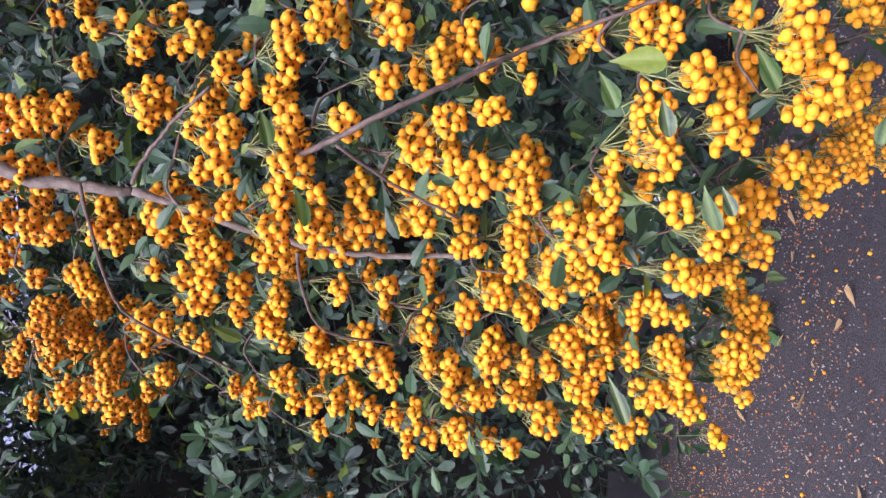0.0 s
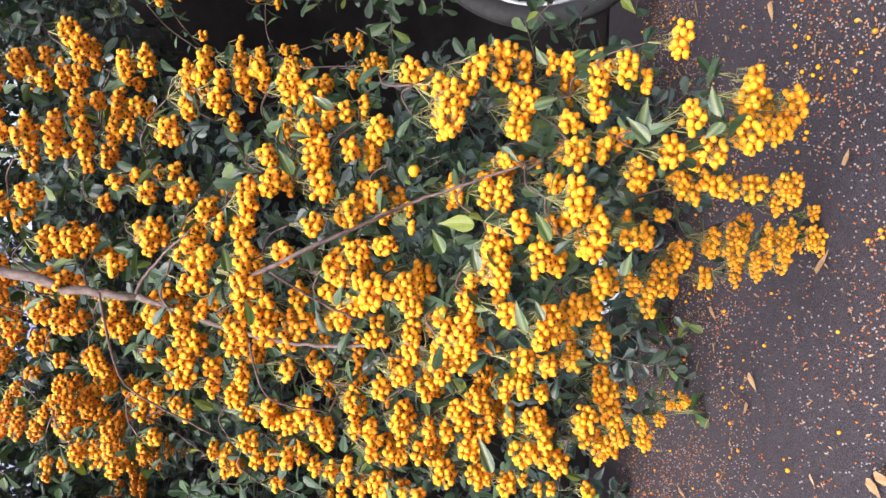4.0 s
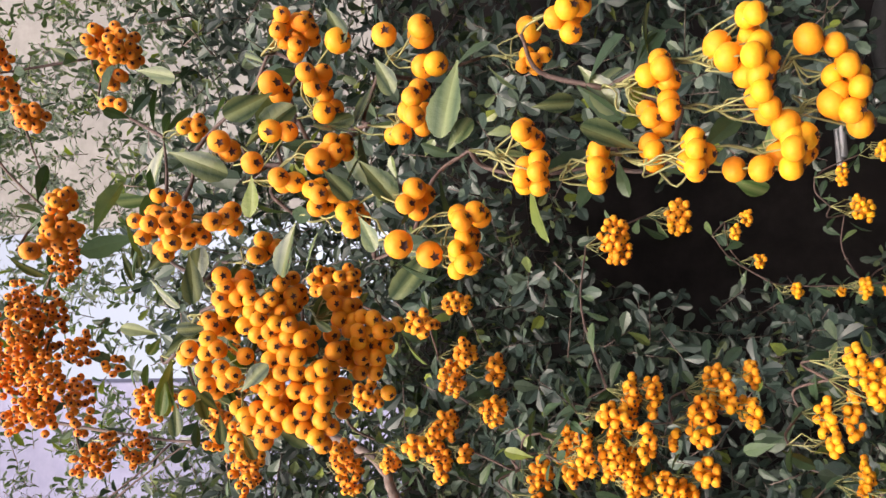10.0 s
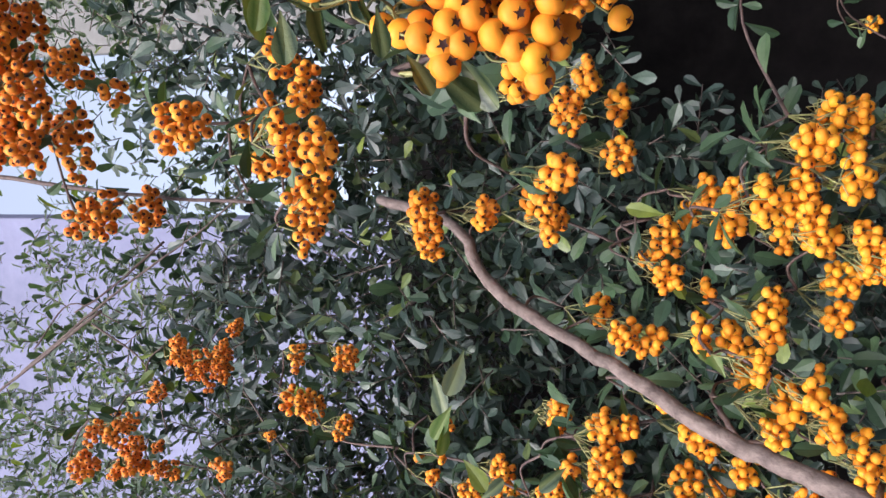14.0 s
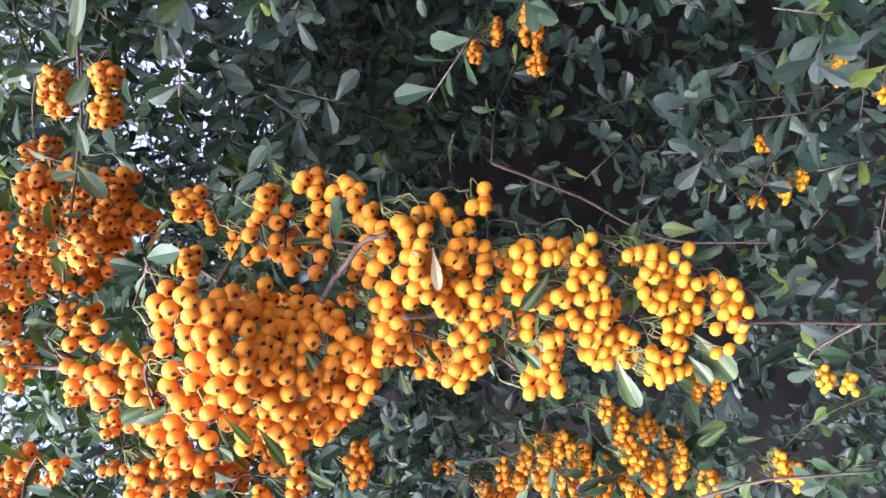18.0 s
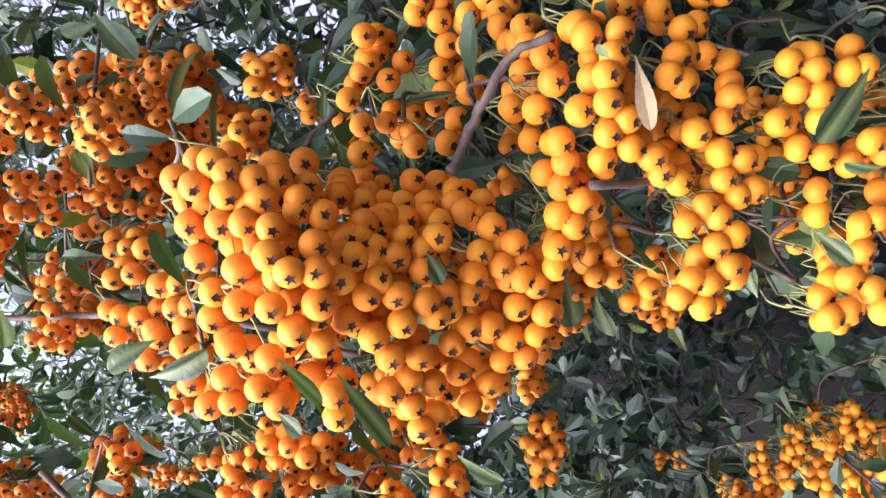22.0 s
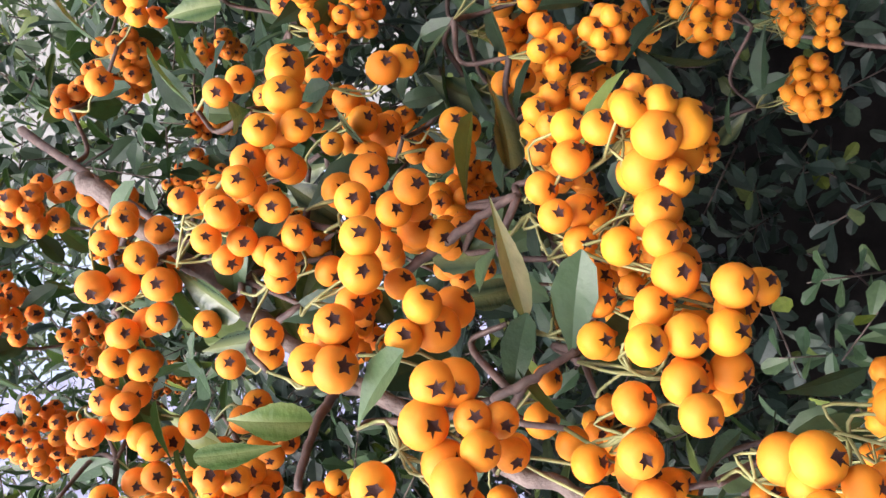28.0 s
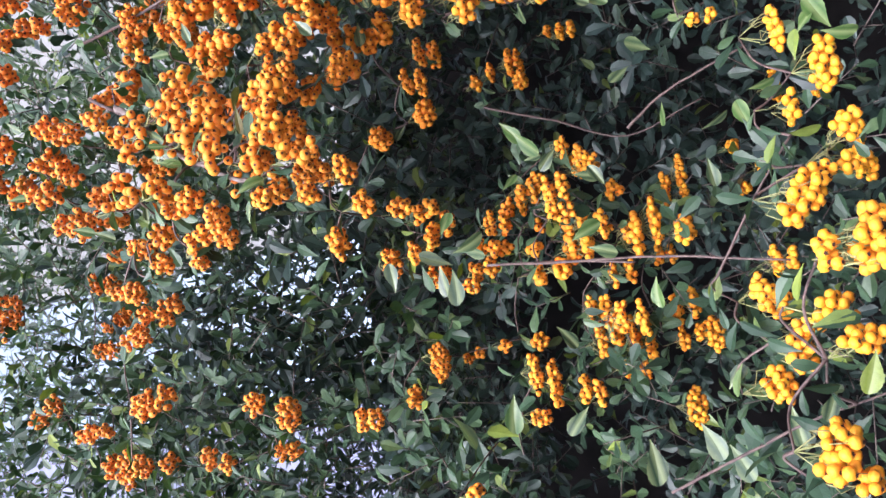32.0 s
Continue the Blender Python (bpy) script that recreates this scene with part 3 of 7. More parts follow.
a_bunch(267, 469, 1111, 4.1, 4.1, 1)
a_bunch(266, 470, 1106, 4.1, 4.1, 1)
a_bunch(260, 469, 1113, 4.1, 4.1, 1)
a_bunch(260, 470, 1107, 4.1, 4.1, 1)
a_bunch(259, 467, 1121, 4.1, 4.1, 1)
a_bunch(259, 483, 1131, 4.1, 4.1, 1)
a_bunch(254, 468, 1116, 4.1, 4.1, 1)
a_bunch(252, 470, 1108, 4.1, 4.1, 1)
a_bunch(250, 479, 1126, 4.1, 4.1, 1)
a_bunch(247, 467, 1118, 4.1, 4.1, 1)
a_bunch(248, 476, 1115, 4.1, 4.1, 1)
a_bunch(241, 466, 1121, 4.1, 4.1, 1)
a_bunch(243, 468, 1115, 4.1, 4.1, 1)
a_bunch(238, 465, 1128, 4.1, 4.1, 1)
a_bunch(242, 478, 1131, 4.1, 4.1, 1)
a_bunch(240, 476, 1136, 4.1, 4.1, 1)
a_bunch(231, 466, 1122, 4.1, 4.1, 1)
a_bunch(236, 467, 1118, 4.1, 4.1, 1)
a_bunch(236, 466, 1123, 4.1, 4.1, 1)
a_bunch(243, 470, 1105, 4.1, 4.1, 1)
a_bunch(238, 469, 1110, 4.1, 4.1, 1)
a_bunch(259, 472, 1100, 4.1, 4.1, 1)
a_bunch(261, 473, 1096, 4.1, 4.1, 1)
a_bunch(253, 473, 1096, 4.1, 4.1, 1)
a_bunch(250, 471, 1102, 4.1, 4.1, 1)
a_bunch(251, 486, 1094, 4.1, 4.1, 1)
a_bunch(246, 472, 1096, 4.1, 4.1, 1)
a_bunch(240, 486, 1093, 4.1, 4.1, 1)
a_bunch(239, 472, 1097, 4.1, 4.1, 1)
a_bunch(235, 470, 1105, 4.1, 4.1, 1)
a_bunch(232, 471, 1100, 4.1, 4.1, 1)
a_bunch(242, 484, 1103, 4.1, 4.1, 1)
a_bunch(292, 501, 1103, 4.1, 4.1, 1)
a_bunch(287, 501, 1101, 4.1, 4.1, 1)
a_bunch(285, 507, 1097, 4.1, 4.1, 1)
a_bunch(279, 501, 1099, 4.1, 4.1, 1)
a_bunch(273, 496, 1101, 4.1, 4.1, 1)
a_bunch(266, 496, 1099, 4.1, 4.1, 1)
a_bunch(274, 502, 1095, 4.1, 4.1, 1)
a_bunch(261, 501, 1098, 4.1, 4.1, 1)
a_bunch(280, 504, 1089, 4.1, 4.1, 1)
a_bunch(279, 505, 1084, 4.1, 4.1, 1)
a_bunch(274, 498, 1089, 4.1, 4.1, 1)
a_bunch(273, 505, 1081, 4.1, 4.1, 1)
a_bunch(272, 504, 1086, 4.1, 4.1, 1)
a_bunch(269, 498, 1089, 4.1, 4.1, 1)
a_bunch(267, 509, 1085, 4.1, 4.1, 1)
a_bunch(262, 498, 1088, 4.1, 4.1, 1)
a_bunch(261, 504, 1083, 4.1, 4.1, 1)
a_bunch(255, 498, 1089, 4.1, 4.1, 1)
a_bunch(254, 504, 1084, 4.1, 4.1, 1)
a_bunch(257, 507, 1095, 4.1, 4.1, 1)
a_bunch(258, 490, 1125, 4.1, 4.1, 1)
a_bunch(252, 487, 1135, 4.1, 4.1, 1)
a_bunch(241, 491, 1115, 4.1, 4.1, 1)
a_bunch(258, 494, 1108, 4.1, 4.1, 1)
a_bunch(250, 496, 1119, 4.1, 4.1, 1)
a_bunch(287, 487, 1140, 4.1, 4.1, 1)
a_bunch(247, 494, 1103, 4.1, 4.1, 1)
a_bunch(447, 592, 1278, 15.7, 14.1, 1)
a_bunch(429, 590, 1283, 7.8, 7.8, 1)
a_bunch(405, 563, 1263, 5.9, 8.8, 1)
a_bunch(426, 660, 1411, 11.5, 11.5, 1)
a_bunch(378, 512, 1177, 7.3, 6.1, 1)
a_bunch(350, 552, 1294, 8.8, 8.8, 1)
a_bunch(331, 551, 1296, 11.7, 11.7, 1)
a_bunch(321, 529, 1298, 5.6, 5.6, 1)
a_bunch(400, 453, 1091, 10.3, 8.5, 1)
a_bunch(393, 447, 1070, 5.4, 5.4, 1)
a_bunch(377, 444, 1079, 8.2, 5.4, 1)
a_bunch(380, 449, 1101, 5.6, 5.6, 1)
a_bunch(359, 439, 1097, 4.5, 4.5, 1)
a_bunch(365, 444, 1076, 4.5, 4.5, 1)
a_bunch(351, 445, 1070, 7.2, 5.4, 1)
a_bunch(347, 436, 1104, 4.5, 4.5, 1)
a_bunch(338, 429, 1088, 5.2, 7, 1)
a_bunch(345, 433, 1075, 5.2, 6.1, 1)
a_bunch(331, 433, 1073, 7.8, 7, 1)
a_bunch(323, 435, 1063, 7.8, 4.4, 1)
a_bunch(326, 441, 1120, 7.5, 5.6, 1)
a_bunch(359, 451, 1127, 5.9, 5.9, 1)
a_bunch(327, 462, 1160, 7.3, 8.4, 1)
a_bunch(321, 464, 1150, 6.3, 6.3, 1)
a_bunch(313, 472, 1120, 8.4, 6.3, 1)
a_bunch(391, 436, 1033, 5, 5, 1)
a_bunch(389, 433, 1046, 5, 5, 1)
a_bunch(377, 437, 1028, 4.2, 5, 1)
a_bunch(361, 429, 1034, 9.8, 5.7, 1)
a_bunch(352, 432, 1041, 3.3, 3.3, 1)
a_bunch(403, 507, 1004, 5.2, 5.2, 1)
a_bunch(390, 506, 1003, 6.3, 8.4, 1)
a_bunch(383, 420, 977, 7.3, 8, 1)
a_bunch(346, 419, 992, 6.7, 6, 1)
a_bunch(332, 418, 991, 7.5, 6.7, 1)
a_bunch(333, 419, 970, 8, 5.9, 1)
a_bunch(363, 426, 950, 6.6, 6.6, 1)
a_bunch(350, 425, 950, 6.6, 8, 1)
a_bunch(338, 423, 954, 6.6, 5.1, 1)
a_bunch(334, 416, 940, 8.4, 5.6, 1)
a_bunch(327, 427, 1035, 9, 5.7, 1)
a_bunch(312, 425, 1042, 5.7, 4.9, 1)
a_bunch(318, 432, 1017, 9, 7.4, 1)
a_bunch(306, 430, 1020, 7.4, 7.4, 1)
a_bunch(289, 618, 1150, 14.1, 14.1, 1)
a_bunch(374, 420, 922, 7, 6.1, 1)
a_bunch(362, 420, 921, 8.7, 7.8, 1)
a_bunch(364, 418, 929, 4.4, 5.2, 1)
a_bunch(350, 420, 919, 7, 5.2, 1)
a_bunch(342, 422, 913, 5.2, 5.2, 1)
a_bunch(333, 422, 912, 7.8, 6.1, 1)
a_bunch(338, 423, 908, 5.2, 4.4, 1)
a_bunch(329, 420, 921, 4.4, 4.4, 1)
a_bunch(368, 424, 905, 4.4, 6.1, 1)
a_bunch(366, 427, 897, 3.5, 4.4, 1)
a_bunch(359, 427, 894, 7, 7, 1)
a_bunch(348, 428, 893, 7.8, 7, 1)
a_bunch(348, 426, 899, 4.4, 5.2, 1)
a_bunch(341, 428, 891, 5.2, 4.4, 1)
a_bunch(183, 726, 935, 19.5, 11.1)
a_bunch(190, 741, 909, 17, 15.5)
a_bunch(192, 717, 852, 19.2, 16.4)
a_bunch(198, 698, 782, 21.4, 21.4)
a_bunch(160, 681, 795, 15.8, 23.7)
a_bunch(181, 658, 717, 30.5, 15.2)
a_bunch(180, 638, 681, 14.8, 17.3)
a_bunch(138, 647, 836, 27.8, 30.3)
a_bunch(130, 621, 863, 12.2, 14.7)
a_bunch(118, 656, 823, 10.3, 18)
a_bunch(134, 664, 789, 12.9, 15.5)
a_bunch(135, 647, 737, 15.1, 12.6)
a_bunch(163, 631, 689, 14.7, 9.8)
a_bunch(188, 643, 657, 9.9, 9.9)
a_bunch(176, 638, 629, 19.8, 12.3)
a_bunch(169, 638, 609, 17.3, 12.4)
a_bunch(204, 888, 592, 16.6, 16.6)
a_bunch(150, 621, 585, 17, 14.5)
a_bunch(141, 590, 548, 13.9, 11.6)
a_bunch(114, 596, 600, 28.3, 11.8)
a_bunch(124, 601, 573, 11.8, 9.5)
a_bunch(156, 533, 489, 25.4, 12.7)
a_bunch(178, 540, 477, 12.8, 8.5)
a_bunch(185, 552, 453, 17.3, 8.7)
a_bunch(191, 566, 434, 15.4, 6.6)
a_bunch(195, 578, 406, 11.2, 13.5)
a_bunch(173, 540, 498, 12.8, 8.5)
a_bunch(148, 555, 399, 11, 11)
a_bunch(183, 564, 377, 24.2, 11)
a_bunch(189, 543, 360, 17, 8.5)
a_bunch(159, 556, 377, 10.9, 8.7)
a_bunch(143, 547, 439, 10.8, 10.8)
a_bunch(119, 546, 447, 8.7, 8.7)
a_bunch(167, 555, 432, 8.7, 13.1)
a_bunch(153, 489, 325, 15.7, 7.8)
a_bunch(170, 503, 280, 12, 10)
a_bunch(165, 566, 223, 17.7, 11.1)
a_bunch(142, 517, 273, 16.5, 12.3)
a_bunch(145, 550, 243, 13, 10.8)
a_bunch(128, 521, 330, 14.5, 10.4)
a_bunch(129, 509, 303, 14.3, 10.2)
a_bunch(110, 545, 346, 15.2, 13)
a_bunch(125, 534, 397, 12.8, 10.6)
a_bunch(127, 540, 374, 12.9, 6.4)
a_bunch(97, 506, 398, 20.5, 12.3)
a_bunch(96, 580, 296, 13.8, 13.8)
a_bunch(101, 584, 275, 11.5, 11.5)
a_bunch(97, 614, 250, 12.1, 7.2)
a_bunch(95, 668, 208, 15.6, 13)
a_bunch(97, 738, 147, 19.9, 14.2)
a_bunch(96, 554, 463, 17.7, 7.8)
a_bunch(86, 578, 551, 13.8, 9.2)
a_bunch(108, 571, 519, 5.7, 5.7)
a_bunch(78, 572, 523, 6.9, 4.6)
a_bunch(75, 570, 567, 16, 9.1)
a_bunch(93, 571, 592, 13.7, 11.4)
a_bunch(67, 549, 597, 11.1, 8.9)
a_bunch(82, 573, 652, 20.6, 9.2)
a_bunch(96, 577, 634, 13.8, 9.2)
a_bunch(113, 605, 640, 11.9, 7.2)
a_bunch(82, 611, 734, 14.6, 17)
a_bunch(95, 624, 770, 9.9, 14.8)
a_bunch(87, 615, 713, 12.2, 9.7)
a_bunch(70, 596, 693, 9.5, 9.5)
a_bunch(49, 597, 735, 16.8, 12)
a_bunch(65, 683, 907, 13.5, 10.8)
a_bunch(75, 668, 875, 13.2, 13.2)
a_bunch(32, 636, 840, 20.3, 17.8)
a_bunch(39, 630, 812, 15.1, 15.1)
a_bunch(9, 619, 833, 15, 19.9)
a_bunch(7, 657, 902, 15.8, 10.5)
a_bunch(22, 613, 776, 12.3, 9.9)
a_bunch(35, 573, 692, 16.2, 13.9)
a_bunch(16, 569, 698, 11.6, 13.9)
a_bunch(42, 544, 648, 15.5, 8.9)
a_bunch(19, 545, 648, 13.4, 13.4)
a_bunch(46, 538, 618, 8.8, 8.8)
a_bunch(45, 555, 562, 11.2, 11.2)
a_bunch(51, 549, 540, 8.9, 11.1)
a_bunch(71, 568, 543, 6.8, 5.7)
a_bunch(71, 527, 438, 14.9, 8.5)
a_bunch(48, 550, 453, 24.5, 13.3)
a_bunch(48, 526, 422, 19.3, 8.6)
a_bunch(23, 550, 472, 9, 6.7)
a_bunch(31, 545, 459, 11.1, 8.9)
a_bunch(85, 501, 400, 12.2, 10.2)
a_bunch(72, 507, 382, 20.6, 8.2)
a_bunch(57, 512, 387, 12.5, 10.4)
a_bunch(59, 549, 349, 11.1, 8.8)
a_bunch(61, 575, 330, 11.5, 6.9)
a_bunch(30, 686, 266, 16.2, 10.8)
a_bunch(32, 741, 221, 17.3, 8.6)
a_bunch(23, 813, 169, 28.2, 12.5)
a_bunch(-14, 803, 204, 15.6, 9.4)
a_bunch(2, 907, 100, 27.7, 13.9)
a_bunch(13, 932, 59, 28.4, 17.7)
a_bunch(7, 960, 10, 25.5, 14.6)
a_bunch(15, 959, -18, 21.8, 14.5)
a_bunch(35, 943, -29, 21.4, 8.9)
a_bunch(8, 669, 293, 21.2, 9.3)
a_bunch(-14, 732, 261, 8.6, 8.6)
a_bunch(11, 621, 328, 12.4, 7.4)
a_bunch(19, 572, 365, 13.9, 9.2)
a_bunch(21, 557, 567, 11.3, 13.6)
a_bunch(15, 545, 548, 15.6, 13.4)
a_bunch(16, 543, 525, 15.5, 13.3)
a_bunch(-1, 577, 564, 11.7, 11.7)
a_bunch(-2, 562, 517, 9.2, 9.2)
a_bunch(7, 547, 476, 13.4, 8.9)
a_bunch(-12, 568, 494, 13.9, 9.3)
a_bunch(-35, 590, 520, 26.5, 9.6)
a_bunch(-32, 575, 489, 18.8, 11.8)
a_bunch(-19, 552, 478, 15.9, 11.3)
a_bunch(-31, 553, 471, 11.4, 6.8)
a_bunch(-8, 542, 411, 20, 11.1)
a_bunch(-3, 571, 387, 16.2, 11.6)
a_bunch(-8, 597, 366, 12, 9.6)
a_bunch(-46, 643, 348, 18.1, 10.3)
a_bunch(-57, 620, 377, 12.6, 10.1)
a_bunch(-40, 555, 429, 11.4, 11.4)
a_bunch(-58, 603, 402, 12.3, 9.8)
a_bunch(5, 518, 445, 10.7, 8.5)
a_bunch(-17, 577, 640, 25.9, 11.8)
a_bunch(-41, 616, 628, 15, 10)
a_bunch(-24, 599, 596, 14.6, 14.6)
a_bunch(-12, 591, 580, 12, 9.6)
a_bunch(-23, 579, 664, 14.2, 11.8)
a_bunch(-49, 612, 673, 12.5, 12.5)
a_bunch(-11, 577, 699, 14.1, 14.1)
a_bunch(-48, 614, 713, 15, 15)
a_bunch(-25, 624, 746, 22.7, 12.6)
a_bunch(-59, 607, 721, 12.4, 14.9)
a_bunch(-47, 665, 799, 16.1, 16.1)
a_bunch(-23, 655, 794, 7.9, 7.9)
a_bunch(-47, 687, 846, 16.5, 16.5)
a_bunch(-41, 671, 860, 18.9, 16.2)
a_bunch(-85, 749, 911, 15, 12)
a_bunch(-41, 688, 918, 16.6, 13.8)
a_bunch(-92, 727, 848, 11.7, 11.7)
a_bunch(-176, 996, 1099, 19.5, 15.6)
a_bunch(-78, 637, 601, 13, 7.8)
a_bunch(-79, 638, 633, 13, 7.8)
a_bunch(-105, 666, 698, 16.2, 16.2)
a_bunch(-113, 666, 769, 13.6, 13.6)
a_bunch(-83, 626, 723, 10.2, 12.8)
a_bunch(-87, 645, 676, 15.8, 7.9)
a_bunch(-76, 640, 701, 10.4, 10.4)
a_bunch(-113, 664, 686, 13.5, 10.8)
a_bunch(-153, 734, 761, 11.9, 14.8)
a_bunch(-119, 644, 650, 15.8, 10.5)
a_bunch(-130, 644, 634, 10.6, 13.2)
a_bunch(-117, 639, 617, 15.7, 10.5)
a_bunch(-136, 642, 604, 13.2, 10.5)
a_bunch(-104, 637, 575, 20.8, 7.8)
a_bunch(-129, 639, 565, 15.7, 15.7)
a_bunch(-87, 620, 548, 12.7, 10.1)
a_bunch(-73, 611, 527, 12.5, 12.5)
a_bunch(-124, 637, 528, 23.5, 13.1)
a_bunch(-87, 622, 507, 12.7, 10.2)
a_bunch(-66, 606, 493, 12.4, 9.9)
a_bunch(-56, 589, 478, 9.6, 12.1)
a_bunch(-156, 647, 549, 13.3, 16)
a_bunch(-160, 645, 522, 15.9, 15.9)
a_bunch(-137, 644, 496, 18.5, 15.8)
a_bunch(-114, 643, 476, 13.1, 13.1)
a_bunch(-139, 645, 459, 15.9, 13.2)
a_bunch(-99, 632, 461, 12.9, 12.9)
a_bunch(-128, 639, 439, 18.3, 15.7)
a_bunch(-88, 615, 429, 10.1, 15.1)
a_bunch(-117, 626, 409, 15.4, 12.8)
a_bunch(-90, 625, 403, 10.2, 7.6)
a_bunch(-152, 637, 417, 15.7, 13.1)
a_bunch(-134, 628, 398, 12.9, 10.3)
a_bunch(-165, 645, 384, 13.3, 13.3)
a_bunch(-118, 632, 362, 15.5, 12.9)
a_bunch(-153, 659, 350, 16.2, 13.5)
a_bunch(-123, 678, 329, 22, 11)
a_bunch(-175, 750, 303, 15.1, 12.1)
a_bunch(-230, 929, 233, 14.6, 11)
a_bunch(-289, 1118, 154, 13, 8.7)
a_bunch(-283, 1167, 124, 9, 9)
a_bunch(-293, 1220, 90, 16.4, 11.7)
a_bunch(-177, 642, 458, 13.3, 13.3)
a_bunch(-186, 645, 431, 13.3, 10.7)
a_bunch(-175, 642, 490, 15.9, 13.3)
a_bunch(-205, 680, 579, 16.8, 16.8)
a_bunch(-185, 672, 606, 13.8, 16.6)
a_bunch(-195, 664, 550, 13.7, 13.7)
a_bunch(-175, 675, 634, 13.9, 13.9)
a_bunch(-192, 713, 671, 14.6, 14.6)
a_bunch(-257, 834, 738, 16.8, 13.5)
a_bunch(-229, 815, 745, 16.4, 16.4)
a_bunch(-173, 710, 687, 11.6, 11.6)
a_bunch(-192, 652, 520, 10.8, 13.5)
a_bunch(-283, 850, 365, 10.3, 13.7)
a_bunch(-217, 850, 994, 23.9, 27.3)
a_bunch(-173, 812, 890, 26, 13)
a_bunch(-202, 814, 916, 19.7, 13.1)
a_bunch(-207, 821, 869, 26.4, 16.5)
a_bunch(-211, 756, 865, 21.5, 24.6)
a_bunch(-297, 939, 995, 15, 18.8)
a_bunch(269, 658, 1439, 31.4, 26.1)
a_bunch(231, 661, 1426, 31.4, 28.7)
a_bunch(200, 661, 1428, 18.3, 23.5)
a_bunch(212, 642, 1305, 19.5, 14.6)
a_bunch(201, 611, 1224, 20.4, 18.1)
a_bunch(174, 658, 1241, 17.1, 14.6)
a_bunch(155, 716, 1413, 16.7, 13.9)
a_bunch(416, 536, 1321, 12.5, 10.5)
a_bunch(325, 428, 1140, 14.1, 9.4)
a_bunch(210, 744, 1114, 15.7, 10.5)
a_bunch(185, 752, 1085, 13.1, 10.5)
a_bunch(176, 742, 1120, 13.1, 10.5)
a_bunch(145, 741, 1125, 13.1, 7.8)
a_bunch(157, 721, 1197, 15.7, 10.5)
a_bunch(153, 731, 1162, 13.1, 7.8)
a_bunch(307, 778, 990, 20.9, 13.1)
a_bunch(228, 587, 1120, 10.5, 8.4)
a_bunch(262, 644, 1105, 11.3, 11.3)
a_bunch(203, 713, 973, 19.1, 14.3)
a_bunch(196, 688, 992, 9.3, 11.6)
a_bunch(167, 700, 1001, 18.9, 18.9)
a_bunch(149, 734, 1024, 15, 10)
a_bunch(150, 718, 991, 21.7, 14.5)
a_bunch(144, 722, 967, 14.5, 14.5)
a_bunch(130, 718, 949, 14.3, 11.9)
a_bunch(148, 724, 934, 11.9, 9.6)
a_bunch(128, 779, 1057, 16.1, 10.7)
a_bunch(112, 747, 1055, 10.3, 10.3)
a_bunch(86, 725, 1031, 14.9, 14.9)
a_bunch(98, 711, 1005, 19.3, 9.6)
a_bunch(83, 727, 1081, 12.6, 10.1)
a_bunch(68, 679, 986, 11.4, 6.8)
a_bunch(36, 710, 998, 12, 9.6)
a_bunch(35, 696, 965, 18.6, 16.3)
a_bunch(263, 1133, 626, 20.9, 13.9)
a_bunch(254, 1110, 714, 10.5, 13.9)
a_bunch(225, 1011, 695, 12.5, 12.5)
a_bunch(243, 1099, 755, 13.9, 7)
a_bunch(247, 1081, 823, 10.5, 7)
a_bunch(310, 1065, 883, 10.5, 7)
a_bunch(330, 1099, 757, 13.9, 8.7)
a_bunch(366, 1096, 772, 13.9, 7)
a_bunch(-26, 873, 1356, 16.7, 14.3)
a_bunch(-50, 899, 1355, 15, 12.5)
a_bunch(-57, 1005, 1522, 26.5, 23.6)
a_bunch(-33, 973, 1530, 11.3, 11.3)
a_bunch(-82, 893, 1561, 15.9, 15.9)
a_bunch(-109, 871, 1575, 15.8, 13.2)
a_bunch(-136, 925, 1572, 11.3, 17)
a_bunch(-142, 939, 1551, 11.5, 17.2)
a_bunch(-132, 933, 1470, 8.4, 13.9)
a_bunch(-279, 962, 1372, 18.1, 12.1)
a_bunch(-230, 925, 1328, 14, 9.8)
a_bunch(-306, 978, 1417, 12.5, 9.4)
a_bunch(-184, 891, 1294, 7.8, 10.5)
a_bunch(-149, 816, 1197, 9.1, 6.8)
a_bunch(-57, 813, 1170, 19, 10.6)
a_bunch(-108, 838, 1188, 11.4, 11.4)
a_bunch(-118, 840, 1167, 18.3, 11.4)
a_bunch(-70, 831, 1226, 6.7, 6.7)
a_bunch(-48, 818, 1217, 6.5, 4.3)
a_bunch(-436, 1308, 1140, 12.5, 8.3)
a_bunch(-498, 1424, 1046, 31.9, 22.8)
a_bunch(-54, 772, 1126, 15.6, 9.8)
a_bunch(2, 718, 1091, 16.9, 11.8)
a_bunch(-12, 741, 1114, 10.8, 7.2)
a_bunch(-22, 686, 1080, 16.1, 8.1)
a_bunch(23, 733, 1077, 8.5, 6.8)
a_bunch(46, 719, 1059, 6.4, 5.6)
a_bunch(25, 728, 1040, 11.6, 9.9)
a_bunch(-9, 730, 1044, 13.7, 12)
a_bunch(-37, 705, 1022, 16.5, 9.9)
a_bunch(-24, 695, 1006, 11.2, 9.6)
a_bunch(-74, 735, 993, 17.8, 8.9)
a_bunch(-139, 830, 1003, 13, 8.7)
a_bunch(-248, 955, 981, 24.3, 18.9)
a_bunch(-187, 856, 952, 16, 9.1)
a_bunch(54, 702, 994, 12, 9)
a_bunch(-7, 698, 983, 14.1, 7.8)
a_bunch(11, 704, 973, 7.8, 7.8)
a_bunch(-13, 716, 997, 6.6, 6.6)
a_bunch(-18, 702, 928, 12.5, 7.8)
